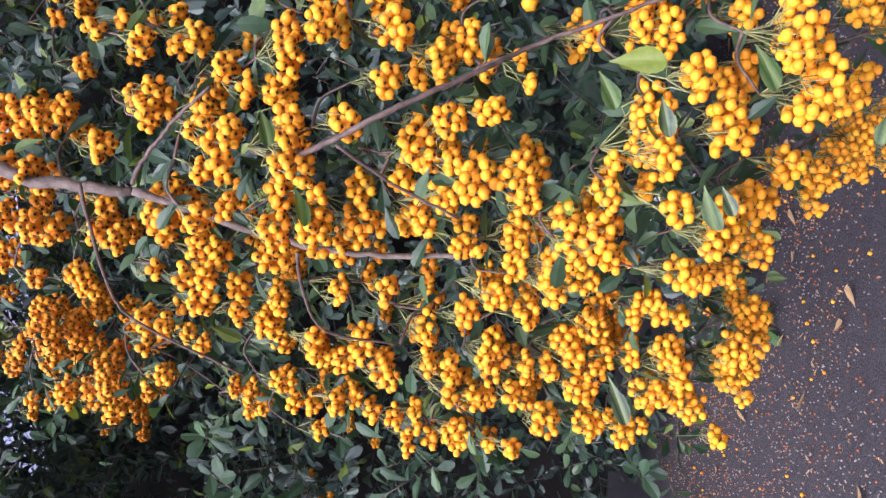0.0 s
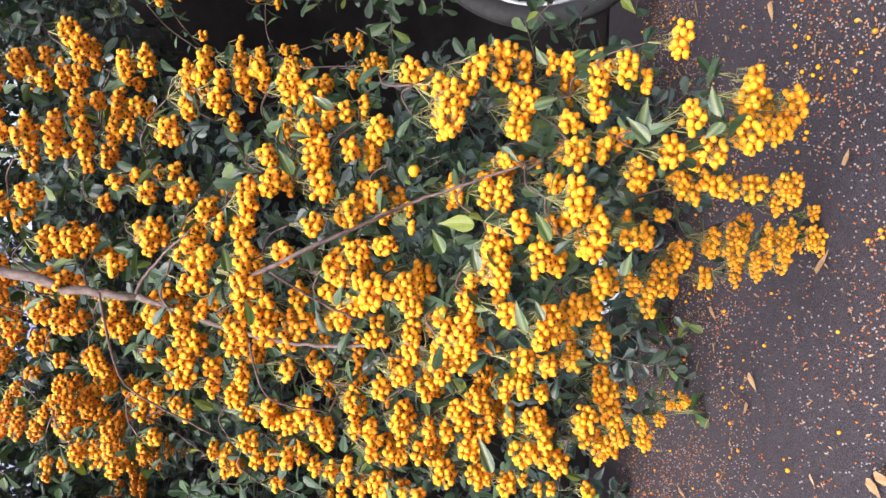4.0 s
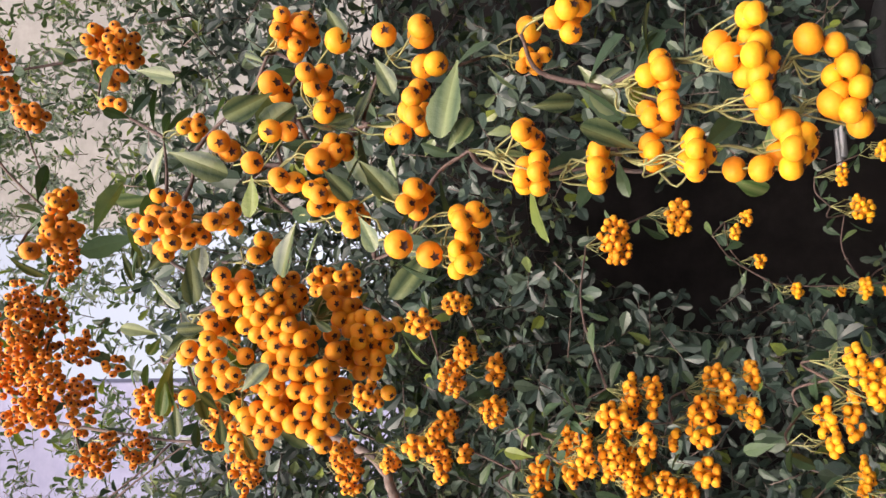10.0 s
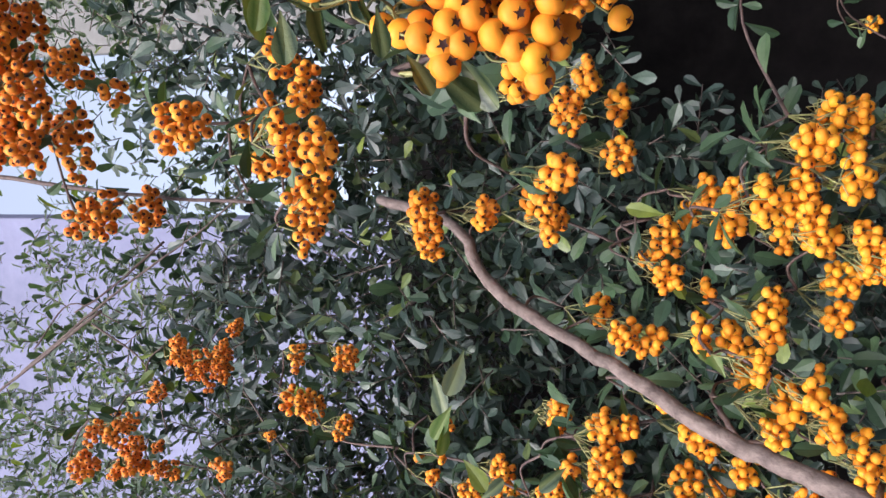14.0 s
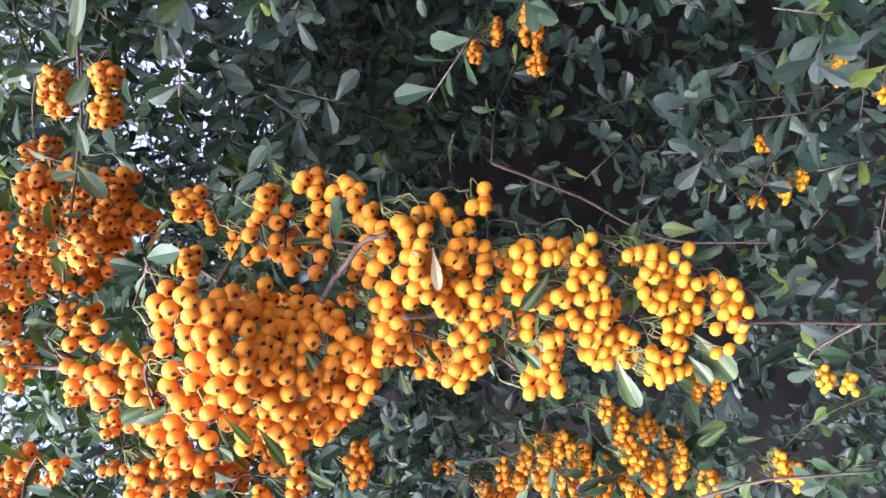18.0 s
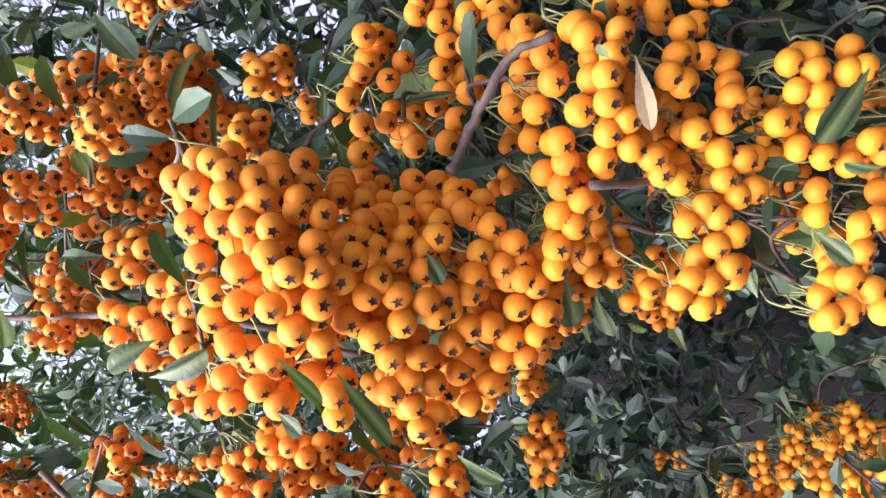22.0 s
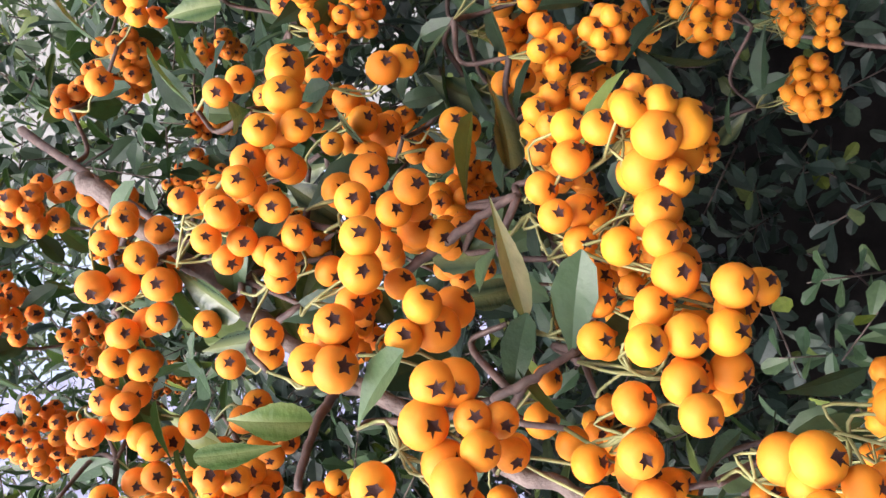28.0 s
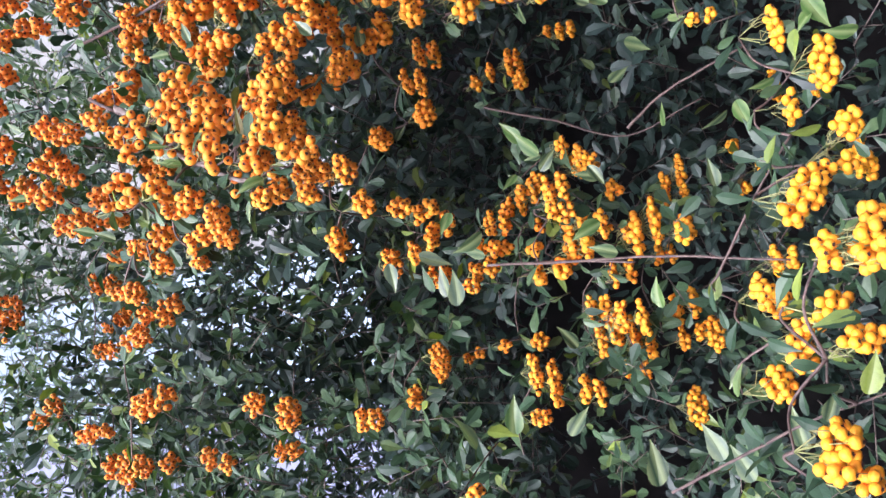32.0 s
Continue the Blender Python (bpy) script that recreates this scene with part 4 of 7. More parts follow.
a_bunch(-44, 730, 906, 10, 10)
a_bunch(-24, 745, 903, 8.4, 6.7)
a_bunch(-45, 795, 864, 9.2, 9.2)
a_bunch(-145, 812, 905, 16.5, 6.2)
a_bunch(-151, 830, 875, 18.9, 10.5)
a_bunch(-169, 842, 849, 19.4, 10.8)
a_bunch(-193, 830, 860, 8.6, 8.6)
a_bunch(-231, 836, 886, 13.4, 11.2)
a_bunch(-231, 814, 845, 17.2, 21.4)
a_bunch(-234, 774, 850, 10.1, 12.1)
a_bunch(-190, 747, 843, 11.3, 7.5)
arching.leaf((314, 474, 1040), (289, 465, 1058), 11.1, (-0.22, -0.96, 0.17), "leaf")
arching.leaf((296, 473, 1155), (316, 470, 1153), 10.1, (-0.11, -0.86, -0.49), "leaf")
arching.leaf((306, 468, 1178), (316, 467, 1164), 8.3, (-0.15, -0.79, -0.59), "leaf")
arching.leaf((303, 464, 1173), (290, 463, 1159), 5.7, (-0.14, -0.80, -0.59), "leaf")
arching.leaf((278, 468, 1173), (283, 461, 1188), 5.9, (-0.00, -0.82, -0.58), "pale")
arching.leaf((280, 474, 1150), (279, 467, 1163), 7.7, (-0.01, -0.88, -0.47), "leaf")
arching.leaf((254, 456, 1126), (266, 455, 1114), 8.3, (0.16, -0.91, -0.39), "leaf")
arching.leaf((246, 455, 1136), (254, 450, 1142), 7.3, (0.20, -0.87, -0.44), "leaf")
arching.leaf((245, 455, 1136), (233, 452, 1133), 5.2, (0.20, -0.87, -0.44), "leaf")
arching.leaf((234, 466, 1132), (226, 463, 1125), 8.4, (0.26, -0.88, -0.39), "leaf")
arching.leaf((256, 468, 1171), (242, 464, 1171), 5.9, (0.12, -0.81, -0.57), "young")
arching.leaf((300, 475, 1190), (298, 470, 1196), 5.6, (-0.11, -0.78, -0.62), "young")
arching.leaf((282, 480, 1102), (276, 477, 1095), 5.7, (-0.03, -0.98, -0.21), "leaf")
arching.leaf((247, 469, 1167), (233, 465, 1163), 7.1, (0.16, -0.82, -0.55), "leaf")
arching.leaf((253, 478, 1173), (249, 477, 1159), 7.5, (0.13, -0.82, -0.55), "leaf")
arching.leaf((317, 474, 1195), (303, 472, 1187), 4.4, (-0.19, -0.76, -0.62), "leaf")
arching.leaf((325, 476, 1190), (308, 473, 1184), 5.0, (-0.23, -0.77, -0.60), "leaf")
arching.leaf((276, 477, 1178), (268, 472, 1181), 5.0, (0.01, -0.82, -0.57), "young")
arching.leaf((268, 485, 1144), (266, 483, 1136), 7.5, (0.05, -0.91, -0.42), "young")
arching.leaf((372, 414, 1014), (347, 407, 1020), 14.2, (-0.14, -0.99, -0.09), "leaf")
arching.leaf((357, 454, 1153), (347, 456, 1128), 12.1, (-0.06, -0.85, -0.52), "leaf")
arching.leaf((345, 531, 1214), (343, 521, 1233), 10.6, (-0.01, -0.84, -0.55), "young")
arching.leaf((375, 444, 1098), (365, 435, 1114), 11.1, (-0.13, -0.91, -0.38), "leaf")
arching.leaf((341, 428, 1071), (330, 427, 1059), 9.4, (-0.00, -0.95, -0.32), "leaf")
arching.leaf((343, 427, 1056), (329, 426, 1042), 10.9, (-0.02, -0.97, -0.26), "leaf")
arching.leaf((342, 435, 1104), (326, 431, 1102), 10.0, (-0.01, -0.91, -0.42), "leaf")
arching.leaf((314, 463, 1152), (292, 459, 1146), 9.4, (0.08, -0.86, -0.51), "leaf")
arching.leaf((360, 452, 1082), (365, 452, 1068), 9.4, (-0.07, -0.94, -0.32), "leaf")
arching.leaf((342, 416, 1020), (352, 414, 1012), 9.2, (-0.01, -0.99, -0.12), "leaf")
arching.leaf((359, 444, 995), (359, 444, 980), 7.5, (-0.08, -1.00, -0.00), "leaf")
arching.leaf((371, 439, 977), (355, 438, 963), 11.2, (-0.13, -0.99, 0.07), "leaf")
arching.leaf((337, 412, 957), (345, 404, 973), 10.5, (0.01, -0.99, 0.17), "leaf")
arching.leaf((383, 440, 1053), (369, 438, 1044), 10.5, (-0.17, -0.96, -0.23), "leaf")
arching.leaf((406, 446, 1074), (392, 444, 1065), 9.1, (-0.24, -0.92, -0.30), "leaf")
arching.leaf((425, 567, 1249), (420, 569, 1224), 10.2, (-0.19, -0.81, -0.56), "leaf")
arching.leaf((464, 623, 1358), (456, 623, 1342), 17.4, (-0.22, -0.74, -0.63), "leaf")
arching.leaf((323, 426, 1057), (311, 423, 1049), 7.5, (0.07, -0.96, -0.26), "leaf")
arching.leaf((172, 459, 323), (153, 453, 322), 9.6, (-0.06, -0.95, 0.30), "leaf")
arching.leaf((137, 454, 328), (149, 452, 317), 9.6, (-0.00, -0.95, 0.30), "leaf")
arching.leaf((164, 468, 362), (138, 460, 369), 11.3, (-0.05, -0.97, 0.24), "leaf")
arching.leaf((151, 466, 376), (136, 460, 360), 9.8, (-0.02, -0.98, 0.21), "leaf")
arching.leaf((162, 457, 423), (158, 452, 438), 9.2, (-0.05, -0.99, 0.13), "leaf")
arching.leaf((196, 482, 400), (191, 477, 410), 8.4, (-0.10, -0.98, 0.17), "young")
arching.leaf((197, 482, 436), (185, 476, 431), 9.6, (-0.11, -0.99, 0.10), "leaf")
arching.leaf((79, 454, 499), (82, 451, 476), 11.3, (0.11, -0.99, -0.01), "young")
arching.leaf((65, 453, 476), (50, 446, 474), 9.4, (0.13, -0.99, 0.04), "leaf")
arching.leaf((75, 454, 503), (61, 448, 495), 10.5, (0.11, -0.99, -0.01), "young")
arching.leaf((22, 487, 443), (1, 480, 439), 8.9, (0.20, -0.98, 0.09), "leaf")
arching.leaf((18, 507, 427), (5, 501, 421), 10.5, (0.20, -0.97, 0.11), "leaf")
arching.leaf((16, 505, 640), (-1, 498, 633), 8.4, (0.20, -0.95, -0.23), "young")
arching.leaf((53, 510, 656), (37, 503, 650), 8.4, (0.14, -0.96, -0.26), "young")
arching.leaf((133, 492, 588), (135, 488, 595), 9.9, (0.01, -0.99, -0.16), "leaf")
arching.leaf((-110, 569, 463), (-139, 561, 450), 10.4, (0.35, -0.93, 0.05), "leaf")
arching.leaf((163, 506, 590), (153, 501, 577), 8.9, (-0.04, -0.99, -0.16), "leaf")
arching.leaf((125, 490, 611), (109, 484, 602), 9.9, (0.02, -0.98, -0.20), "young")
arching.leaf((87, 466, 434), (69, 460, 423), 9.2, (0.09, -0.99, 0.11), "young")
arching.leaf((-36, 530, 378), (-35, 526, 388), 9.7, (0.27, -0.95, 0.18), "leaf")
arching.leaf((60, 473, 366), (45, 467, 372), 8.6, (0.13, -0.97, 0.22), "leaf")
arching.leaf((76, 706, 1172), (53, 691, 1177), 16.0, (0.11, -0.95, -0.28), "grey")
arching.leaf((47, 692, 1177), (31, 680, 1185), 14.4, (0.17, -0.94, -0.30), "young")
arching.leaf((41, 690, 1179), (22, 677, 1180), 9.6, (0.18, -0.94, -0.30), "young")
arching.leaf((19, 682, 1169), (6, 675, 1154), 14.4, (0.23, -0.93, -0.28), "grey")
arching.leaf((60, 706, 1191), (40, 695, 1181), 11.5, (0.14, -0.94, -0.32), "leaf")
arching.leaf((-205, 872, 1283), (-232, 855, 1287), 9.3, (0.44, -0.83, -0.33), "grey")
arching.leaf((-243, 836, 1270), (-264, 824, 1265), 10.0, (0.50, -0.80, -0.32), "grey")
arching.leaf((-224, 854, 1276), (-227, 852, 1261), 8.1, (0.47, -0.82, -0.32), "grey")
arching.leaf((-51, 626, 973), (-52, 619, 984), 11.2, (0.42, -0.89, 0.15), "young")
arching.leaf((53, 718, 1015), (57, 717, 1003), 12.5, (0.15, -0.99, 0.04), "young")
arching.leaf((18, 683, 1111), (12, 673, 1122), 12.5, (0.24, -0.96, -0.16), "leaf")
arching.leaf((6, 697, 964), (-5, 689, 954), 9.2, (0.26, -0.95, 0.15), "grey")
arching.leaf((62, 719, 1025), (74, 719, 1032), 18.8, (0.14, -0.99, 0.02), "young")
arching.leaf((-32, 665, 1036), (-38, 656, 1047), 12.3, (0.36, -0.93, 0.00), "young")
arching.leaf((-20, 710, 1165), (-10, 713, 1151), 10.5, (0.30, -0.92, -0.26), "grey")
arching.leaf((418, 1284, 841), (424, 1289, 808), 33.5, (-0.15, -0.99, 0.02), "young")
arching.leaf((374, 1170, 878), (357, 1174, 849), 30.7, (-0.12, -0.99, -0.01), "young")
arching.leaf((457, 1239, 820), (401, 1234, 819), 20.8, (-0.18, -0.98, 0.04), "young")
arching.build(300, 2, (0.5, 0.95))

hanging = Shrub((-0.7, 1.3, 0), "tall firethorn shrub with hanging orange berry bunches", (0.05, -1.25, -0.5), (0.0068, 0.0082), (0.0084, 0.0098), 0.2)
h_bunch = hanging.bunch
hanging.limb(1, 0.8, (-405, 1156, 1384), (-447, 1129, 1384), (-477, 1093, 1376), (-507, 1063, 1367), (-542, 1029, 1365), (-579, 999, 1366))
hanging.limb(1.3, 0.9, (-952, 1017, 1101), (-963, 1017, 1032), (-974, 1007, 957), (-999, 963, 862))
hanging.limb(1.5, 1, (-840, 1102, 959), (-814, 1100, 916), (-791, 1096, 840))
hanging.limb(1, 0.7, (-1136, 868, 975), (-1115, 858, 923), (-1099, 846, 882), (-1088, 835, 839))
hanging.limb(1, 0.8, (-1002, 949, 916), (-949, 931, 878), (-913, 934, 847))
hanging.limb(2.8, 1.9, (-750, 933, 1399), (-768, 927, 1379), (-787, 927, 1359), (-805, 927, 1342), (-823, 922, 1321), (-833, 917, 1301), (-849, 913, 1279), (-858, 909, 1257))
hanging.limb(1.4, 0.99, (-802, 921, 1300), (-796, 926, 1288), (-791, 921, 1273), (-788, 915, 1261))
hanging.limb(1.4, 0.99, (-825, 922, 1320), (-833, 909, 1323), (-844, 897, 1324))
hanging.limb(1.2, 0.88, (-832, 906, 1275), (-828, 899, 1264), (-824, 904, 1253))
hanging.limb(1.4, 1.1, (-642, 1074, 966), (-656, 1095, 933), (-672, 1119, 871), (-687, 1143, 806))
hanging.limb(1.6, 1.2, (-585, 995, 1279), (-574, 1018, 1271), (-568, 1025, 1262))
hanging.limb(1.8, 1.4, (-582, 997, 1213), (-575, 1004, 1208), (-561, 1004, 1198), (-550, 1009, 1189), (-545, 1011, 1175))
hanging.limb(1.5, 1.2, (-590, 997, 1167), (-598, 1011, 1151), (-603, 1026, 1136))
hanging.limb(1.7, 1.4, (-645, 997, 1473), (-638, 991, 1404), (-630, 983, 1348), (-633, 977, 1288))
hanging.limb(1.7, 1.1, (-718, 969, 1453), (-760, 947, 1394), (-789, 939, 1358))
hanging.limb(1.7, 1.1, (-695, 1392, 1147), (-736, 1398, 1054), (-780, 1394, 967), (-762, 1363, 867))
hanging.limb(1.7, 1.1, (-948, 1131, 1072), (-956, 1123, 1025), (-967, 1115, 978))
h_bunch(-777, 906, 1245, 4.6, 4, 1)
h_bunch(-778, 895, 1231, 3.7, 4.1, 1)
h_bunch(-778, 897, 1225, 3.7, 4.1, 1)
h_bunch(-784, 896, 1227, 4.6, 6, 1)
h_bunch(-785, 905, 1247, 4.6, 6.6, 1)
h_bunch(-790, 899, 1231, 4.8, 5.2, 1)
h_bunch(-793, 901, 1226, 4.3, 4.8, 1)
h_bunch(-795, 902, 1251, 4, 4, 1)
h_bunch(-795, 909, 1247, 3.6, 3.6, 1)
h_bunch(-798, 899, 1230, 4.3, 5.2, 1)
h_bunch(-804, 900, 1239, 3.9, 4.4, 1)
h_bunch(-804, 893, 1230, 4.1, 4.1, 1)
h_bunch(-811, 892, 1229, 4.1, 5.5, 1)
h_bunch(-814, 902, 1246, 3.5, 3.5, 1)
h_bunch(-816, 890, 1234, 3.7, 4.6, 1)
h_bunch(-815, 890, 1219, 4, 4.4, 1)
h_bunch(-820, 895, 1220, 4.1, 4.1, 1)
h_bunch(-822, 886, 1229, 4, 4.9, 1)
h_bunch(-823, 888, 1222, 4, 4.9, 1)
h_bunch(-822, 900, 1248, 3.5, 4, 1)
h_bunch(-822, 883, 1236, 4.4, 4.4, 1)
h_bunch(-830, 884, 1231, 3.6, 4.9, 1)
h_bunch(-831, 893, 1223, 4.1, 4.6, 1)
h_bunch(-833, 886, 1241, 4.6, 4.6, 1)
h_bunch(-835, 879, 1229, 3.4, 4.7, 1)
h_bunch(-841, 880, 1241, 4.9, 4.4, 1)
h_bunch(-852, 895, 1239, 3.9, 3.9, 1)
h_bunch(-851, 884, 1241, 4.1, 4.1, 1)
h_bunch(-850, 881, 1250, 4.1, 4.1, 1)
h_bunch(-832, 920, 1265, 4.1, 4.1, 1)
h_bunch(-841, 918, 1268, 3.5, 5.2, 1)
h_bunch(-846, 915, 1275, 3.5, 3.5, 1)
h_bunch(-860, 921, 1283, 3.7, 3.1, 1)
h_bunch(-845, 879, 1212, 5.4, 4.6, 1)
h_bunch(-851, 881, 1206, 3.7, 4.1, 1)
h_bunch(-852, 873, 1213, 4, 4.4, 1)
h_bunch(-842, 887, 1193, 3.7, 4.1, 1)
h_bunch(-850, 886, 1191, 3.7, 4.1, 1)
h_bunch(-855, 879, 1196, 4.4, 4.4, 1)
h_bunch(-744, 963, 1319, 4.4, 4.4, 1)
h_bunch(-752, 963, 1315, 5.9, 5.9, 1)
h_bunch(-757, 959, 1325, 3.7, 3.7, 1)
h_bunch(-764, 962, 1315, 5.9, 4.4, 1)
h_bunch(-759, 972, 1289, 4.4, 5.9, 1)
h_bunch(-770, 951, 1285, 6.7, 6.7, 1)
h_bunch(-773, 924, 1300, 4.9, 6.1, 1)
h_bunch(-782, 916, 1289, 6.4, 7, 1)
h_bunch(-786, 922, 1301, 4.9, 4.9, 1)
h_bunch(-790, 925, 1291, 4.9, 6.1, 1)
h_bunch(-793, 913, 1295, 3.5, 4.1, 1)
h_bunch(-793, 927, 1286, 4.3, 4.9, 1)
h_bunch(-790, 893, 1292, 4.2, 4.7, 1)
h_bunch(-798, 892, 1293, 4.7, 5.2, 1)
h_bunch(-804, 895, 1298, 3.8, 4.3, 1)
h_bunch(-807, 890, 1280, 3.5, 5.6, 1)
h_bunch(-813, 888, 1285, 3.5, 4, 1)
h_bunch(-813, 895, 1280, 4.7, 5.7, 1)
h_bunch(-822, 879, 1277, 4.3, 5.7, 1)
h_bunch(-829, 877, 1280, 4.3, 6.2, 1)
h_bunch(-830, 880, 1271, 3.8, 4.3, 1)
h_bunch(-835, 875, 1269, 3.7, 4.1, 1)
h_bunch(-838, 873, 1276, 4.6, 6.4, 1)
h_bunch(-838, 872, 1291, 4.3, 5.2, 1)
h_bunch(-846, 872, 1274, 3.7, 5.5, 1)
h_bunch(-807, 884, 1298, 4, 5.6, 1)
h_bunch(-814, 881, 1304, 4.6, 5.1, 1)
h_bunch(-816, 882, 1299, 4, 6.1, 1)
h_bunch(-807, 896, 1322, 3.4, 4, 1)
h_bunch(-802, 913, 1350, 3.2, 3.9, 1)
h_bunch(-813, 905, 1340, 3.7, 3.7, 1)
h_bunch(-745, 912, 1311, 4.1, 5.8, 1)
h_bunch(-744, 915, 1333, 3.7, 3.7, 1)
h_bunch(-752, 906, 1310, 4.5, 6.2, 1)
h_bunch(-760, 899, 1314, 4.4, 4.4, 1)
h_bunch(-760, 906, 1308, 4.5, 4.5, 1)
h_bunch(-766, 901, 1320, 4, 4.5, 1)
h_bunch(-768, 904, 1313, 4, 4.5, 1)
h_bunch(-771, 895, 1320, 3.3, 5, 1)
h_bunch(-771, 899, 1339, 3.5, 3.5, 1)
h_bunch(-777, 893, 1325, 3.3, 5, 1)
h_bunch(-782, 895, 1332, 3.4, 3.4, 1)
h_bunch(-784, 902, 1327, 2.9, 3.5, 1)
h_bunch(-786, 902, 1312, 3.4, 3.4, 1)
h_bunch(-791, 900, 1317, 3.4, 4, 1)
h_bunch(-722, 939, 1389, 4.4, 4.4, 1)
h_bunch(-771, 910, 1367, 3.9, 3.9, 1)
h_bunch(-775, 908, 1373, 3.9, 3.9, 1)
h_bunch(-781, 910, 1364, 4.5, 5.2, 1)
h_bunch(-786, 907, 1373, 3.9, 7.1, 1)
h_bunch(-790, 911, 1361, 4.5, 6.4, 1)
h_bunch(-798, 917, 1370, 4.7, 6.7, 1)
h_bunch(-800, 914, 1378, 4, 8.1, 1)
h_bunch(-808, 913, 1378, 4.7, 8.1, 1)
h_bunch(-820, 926, 1397, 5.9, 11, 1)
h_bunch(-827, 923, 1404, 5.2, 9.6, 1)
h_bunch(-833, 928, 1389, 5.9, 8.8, 1)
h_bunch(-844, 926, 1391, 4.4, 7.4, 1)
h_bunch(-831, 933, 1377, 4.4, 4.4, 1)
h_bunch(-837, 963, 1381, 5.8, 5, 1)
h_bunch(-844, 959, 1388, 4.1, 6.6, 1)
h_bunch(-846, 956, 1366, 5.6, 9.6, 1)
h_bunch(-846, 912, 1401, 5.6, 7.1, 1)
h_bunch(-848, 908, 1380, 4.7, 10.1, 1)
h_bunch(-747, 929, 1292, 4.3, 5.5, 1)
h_bunch(-749, 981, 1268, 4.4, 9.6, 1)
h_bunch(-752, 1007, 1254, 3.2, 3.2, 1)
h_bunch(-731, 970, 1331, 4.6, 4.6, 1)
h_bunch(-572, 954, 1285, 5.1, 5.1, 1)
h_bunch(-570, 950, 1270, 5.1, 5.1, 1)
h_bunch(-554, 960, 1272, 5.1, 5.1, 1)
h_bunch(-557, 958, 1267, 5.1, 5.1, 1)
h_bunch(-559, 955, 1278, 5.1, 5.1, 1)
h_bunch(-562, 954, 1267, 5.1, 5.1, 1)
h_bunch(-558, 958, 1286, 5.1, 5.1, 1)
h_bunch(-566, 957, 1258, 5.1, 5.1, 1)
h_bunch(-561, 960, 1260, 5.1, 5.1, 1)
h_bunch(-570, 950, 1262, 5.1, 5.1, 1)
h_bunch(-572, 950, 1253, 5.1, 5.1, 1)
h_bunch(-584, 953, 1286, 5.1, 5.1, 1)
h_bunch(-581, 942, 1264, 5.1, 5.1, 1)
h_bunch(-576, 941, 1251, 5.1, 5.1, 1)
h_bunch(-580, 938, 1244, 5.1, 5.1, 1)
h_bunch(-578, 949, 1240, 5.1, 5.1, 1)
h_bunch(-579, 956, 1264, 5.1, 5.1, 1)
h_bunch(-572, 960, 1249, 5.1, 5.1, 1)
h_bunch(-576, 963, 1243, 5.1, 5.1, 1)
h_bunch(-571, 972, 1251, 5.1, 5.1, 1)
h_bunch(-578, 978, 1245, 5.1, 5.1, 1)
h_bunch(-579, 990, 1249, 5.1, 5.1, 1)
h_bunch(-584, 983, 1240, 5.1, 5.1, 1)
h_bunch(-594, 948, 1282, 5.1, 5.1, 1)
h_bunch(-591, 937, 1265, 5.1, 5.1, 1)
h_bunch(-589, 933, 1251, 5.1, 5.1, 1)
h_bunch(-590, 944, 1262, 5.1, 5.1, 1)
h_bunch(-603, 946, 1285, 5.1, 5.1, 1)
h_bunch(-608, 938, 1276, 5.1, 5.1, 1)
h_bunch(-598, 934, 1247, 5.1, 5.1, 1)
h_bunch(-607, 939, 1243, 5.1, 5.1, 1)
h_bunch(-592, 939, 1239, 5.1, 5.1, 1)
h_bunch(-590, 948, 1235, 5.1, 5.1, 1)
h_bunch(-583, 942, 1238, 5.1, 5.1, 1)
h_bunch(-588, 957, 1234, 5.1, 5.1, 1)
h_bunch(-591, 966, 1231, 5.1, 5.1, 1)
h_bunch(-596, 968, 1226, 5.1, 5.1, 1)
h_bunch(-598, 959, 1229, 5.1, 5.1, 1)
h_bunch(-585, 971, 1235, 5.1, 5.1, 1)
h_bunch(-589, 981, 1232, 5.1, 5.1, 1)
h_bunch(-592, 984, 1227, 5.1, 5.1, 1)
h_bunch(-591, 993, 1231, 5.1, 5.1, 1)
h_bunch(-595, 991, 1222, 5.1, 5.1, 1)
h_bunch(-594, 976, 1225, 5.1, 5.1, 1)
h_bunch(-599, 976, 1220, 5.1, 5.1, 1)
h_bunch(-608, 933, 1259, 5.1, 5.1, 1)
h_bunch(-631, 945, 1306, 5.1, 5.1, 1)
h_bunch(-621, 937, 1283, 5.1, 5.1, 1)
h_bunch(-620, 932, 1267, 5.1, 5.1, 1)
h_bunch(-634, 937, 1295, 5.1, 5.1, 1)
h_bunch(-629, 934, 1282, 5.1, 5.1, 1)
h_bunch(-627, 932, 1262, 5.1, 5.1, 1)
h_bunch(-625, 957, 1315, 5.1, 5.1, 1)
h_bunch(-628, 978, 1351, 5.1, 5.1, 1)
h_bunch(-611, 976, 1331, 5.1, 5.1, 1)
h_bunch(-616, 968, 1321, 5.1, 5.1, 1)
h_bunch(-611, 984, 1350, 5.1, 5.1, 1)
h_bunch(-631, 969, 1337, 5.1, 5.1, 1)
h_bunch(-634, 973, 1363, 5.1, 5.1, 1)
h_bunch(-626, 980, 1367, 5.1, 5.1, 1)
h_bunch(-638, 964, 1342, 5.1, 5.1, 1)
h_bunch(-613, 956, 1224, 5.1, 5.1, 1)
h_bunch(-614, 950, 1232, 5.1, 5.1, 1)
h_bunch(-623, 951, 1229, 5.1, 5.1, 1)
h_bunch(-629, 958, 1223, 5.1, 5.1, 1)
h_bunch(-611, 964, 1218, 5.1, 5.1, 1)
h_bunch(-605, 960, 1225, 5.1, 5.1, 1)
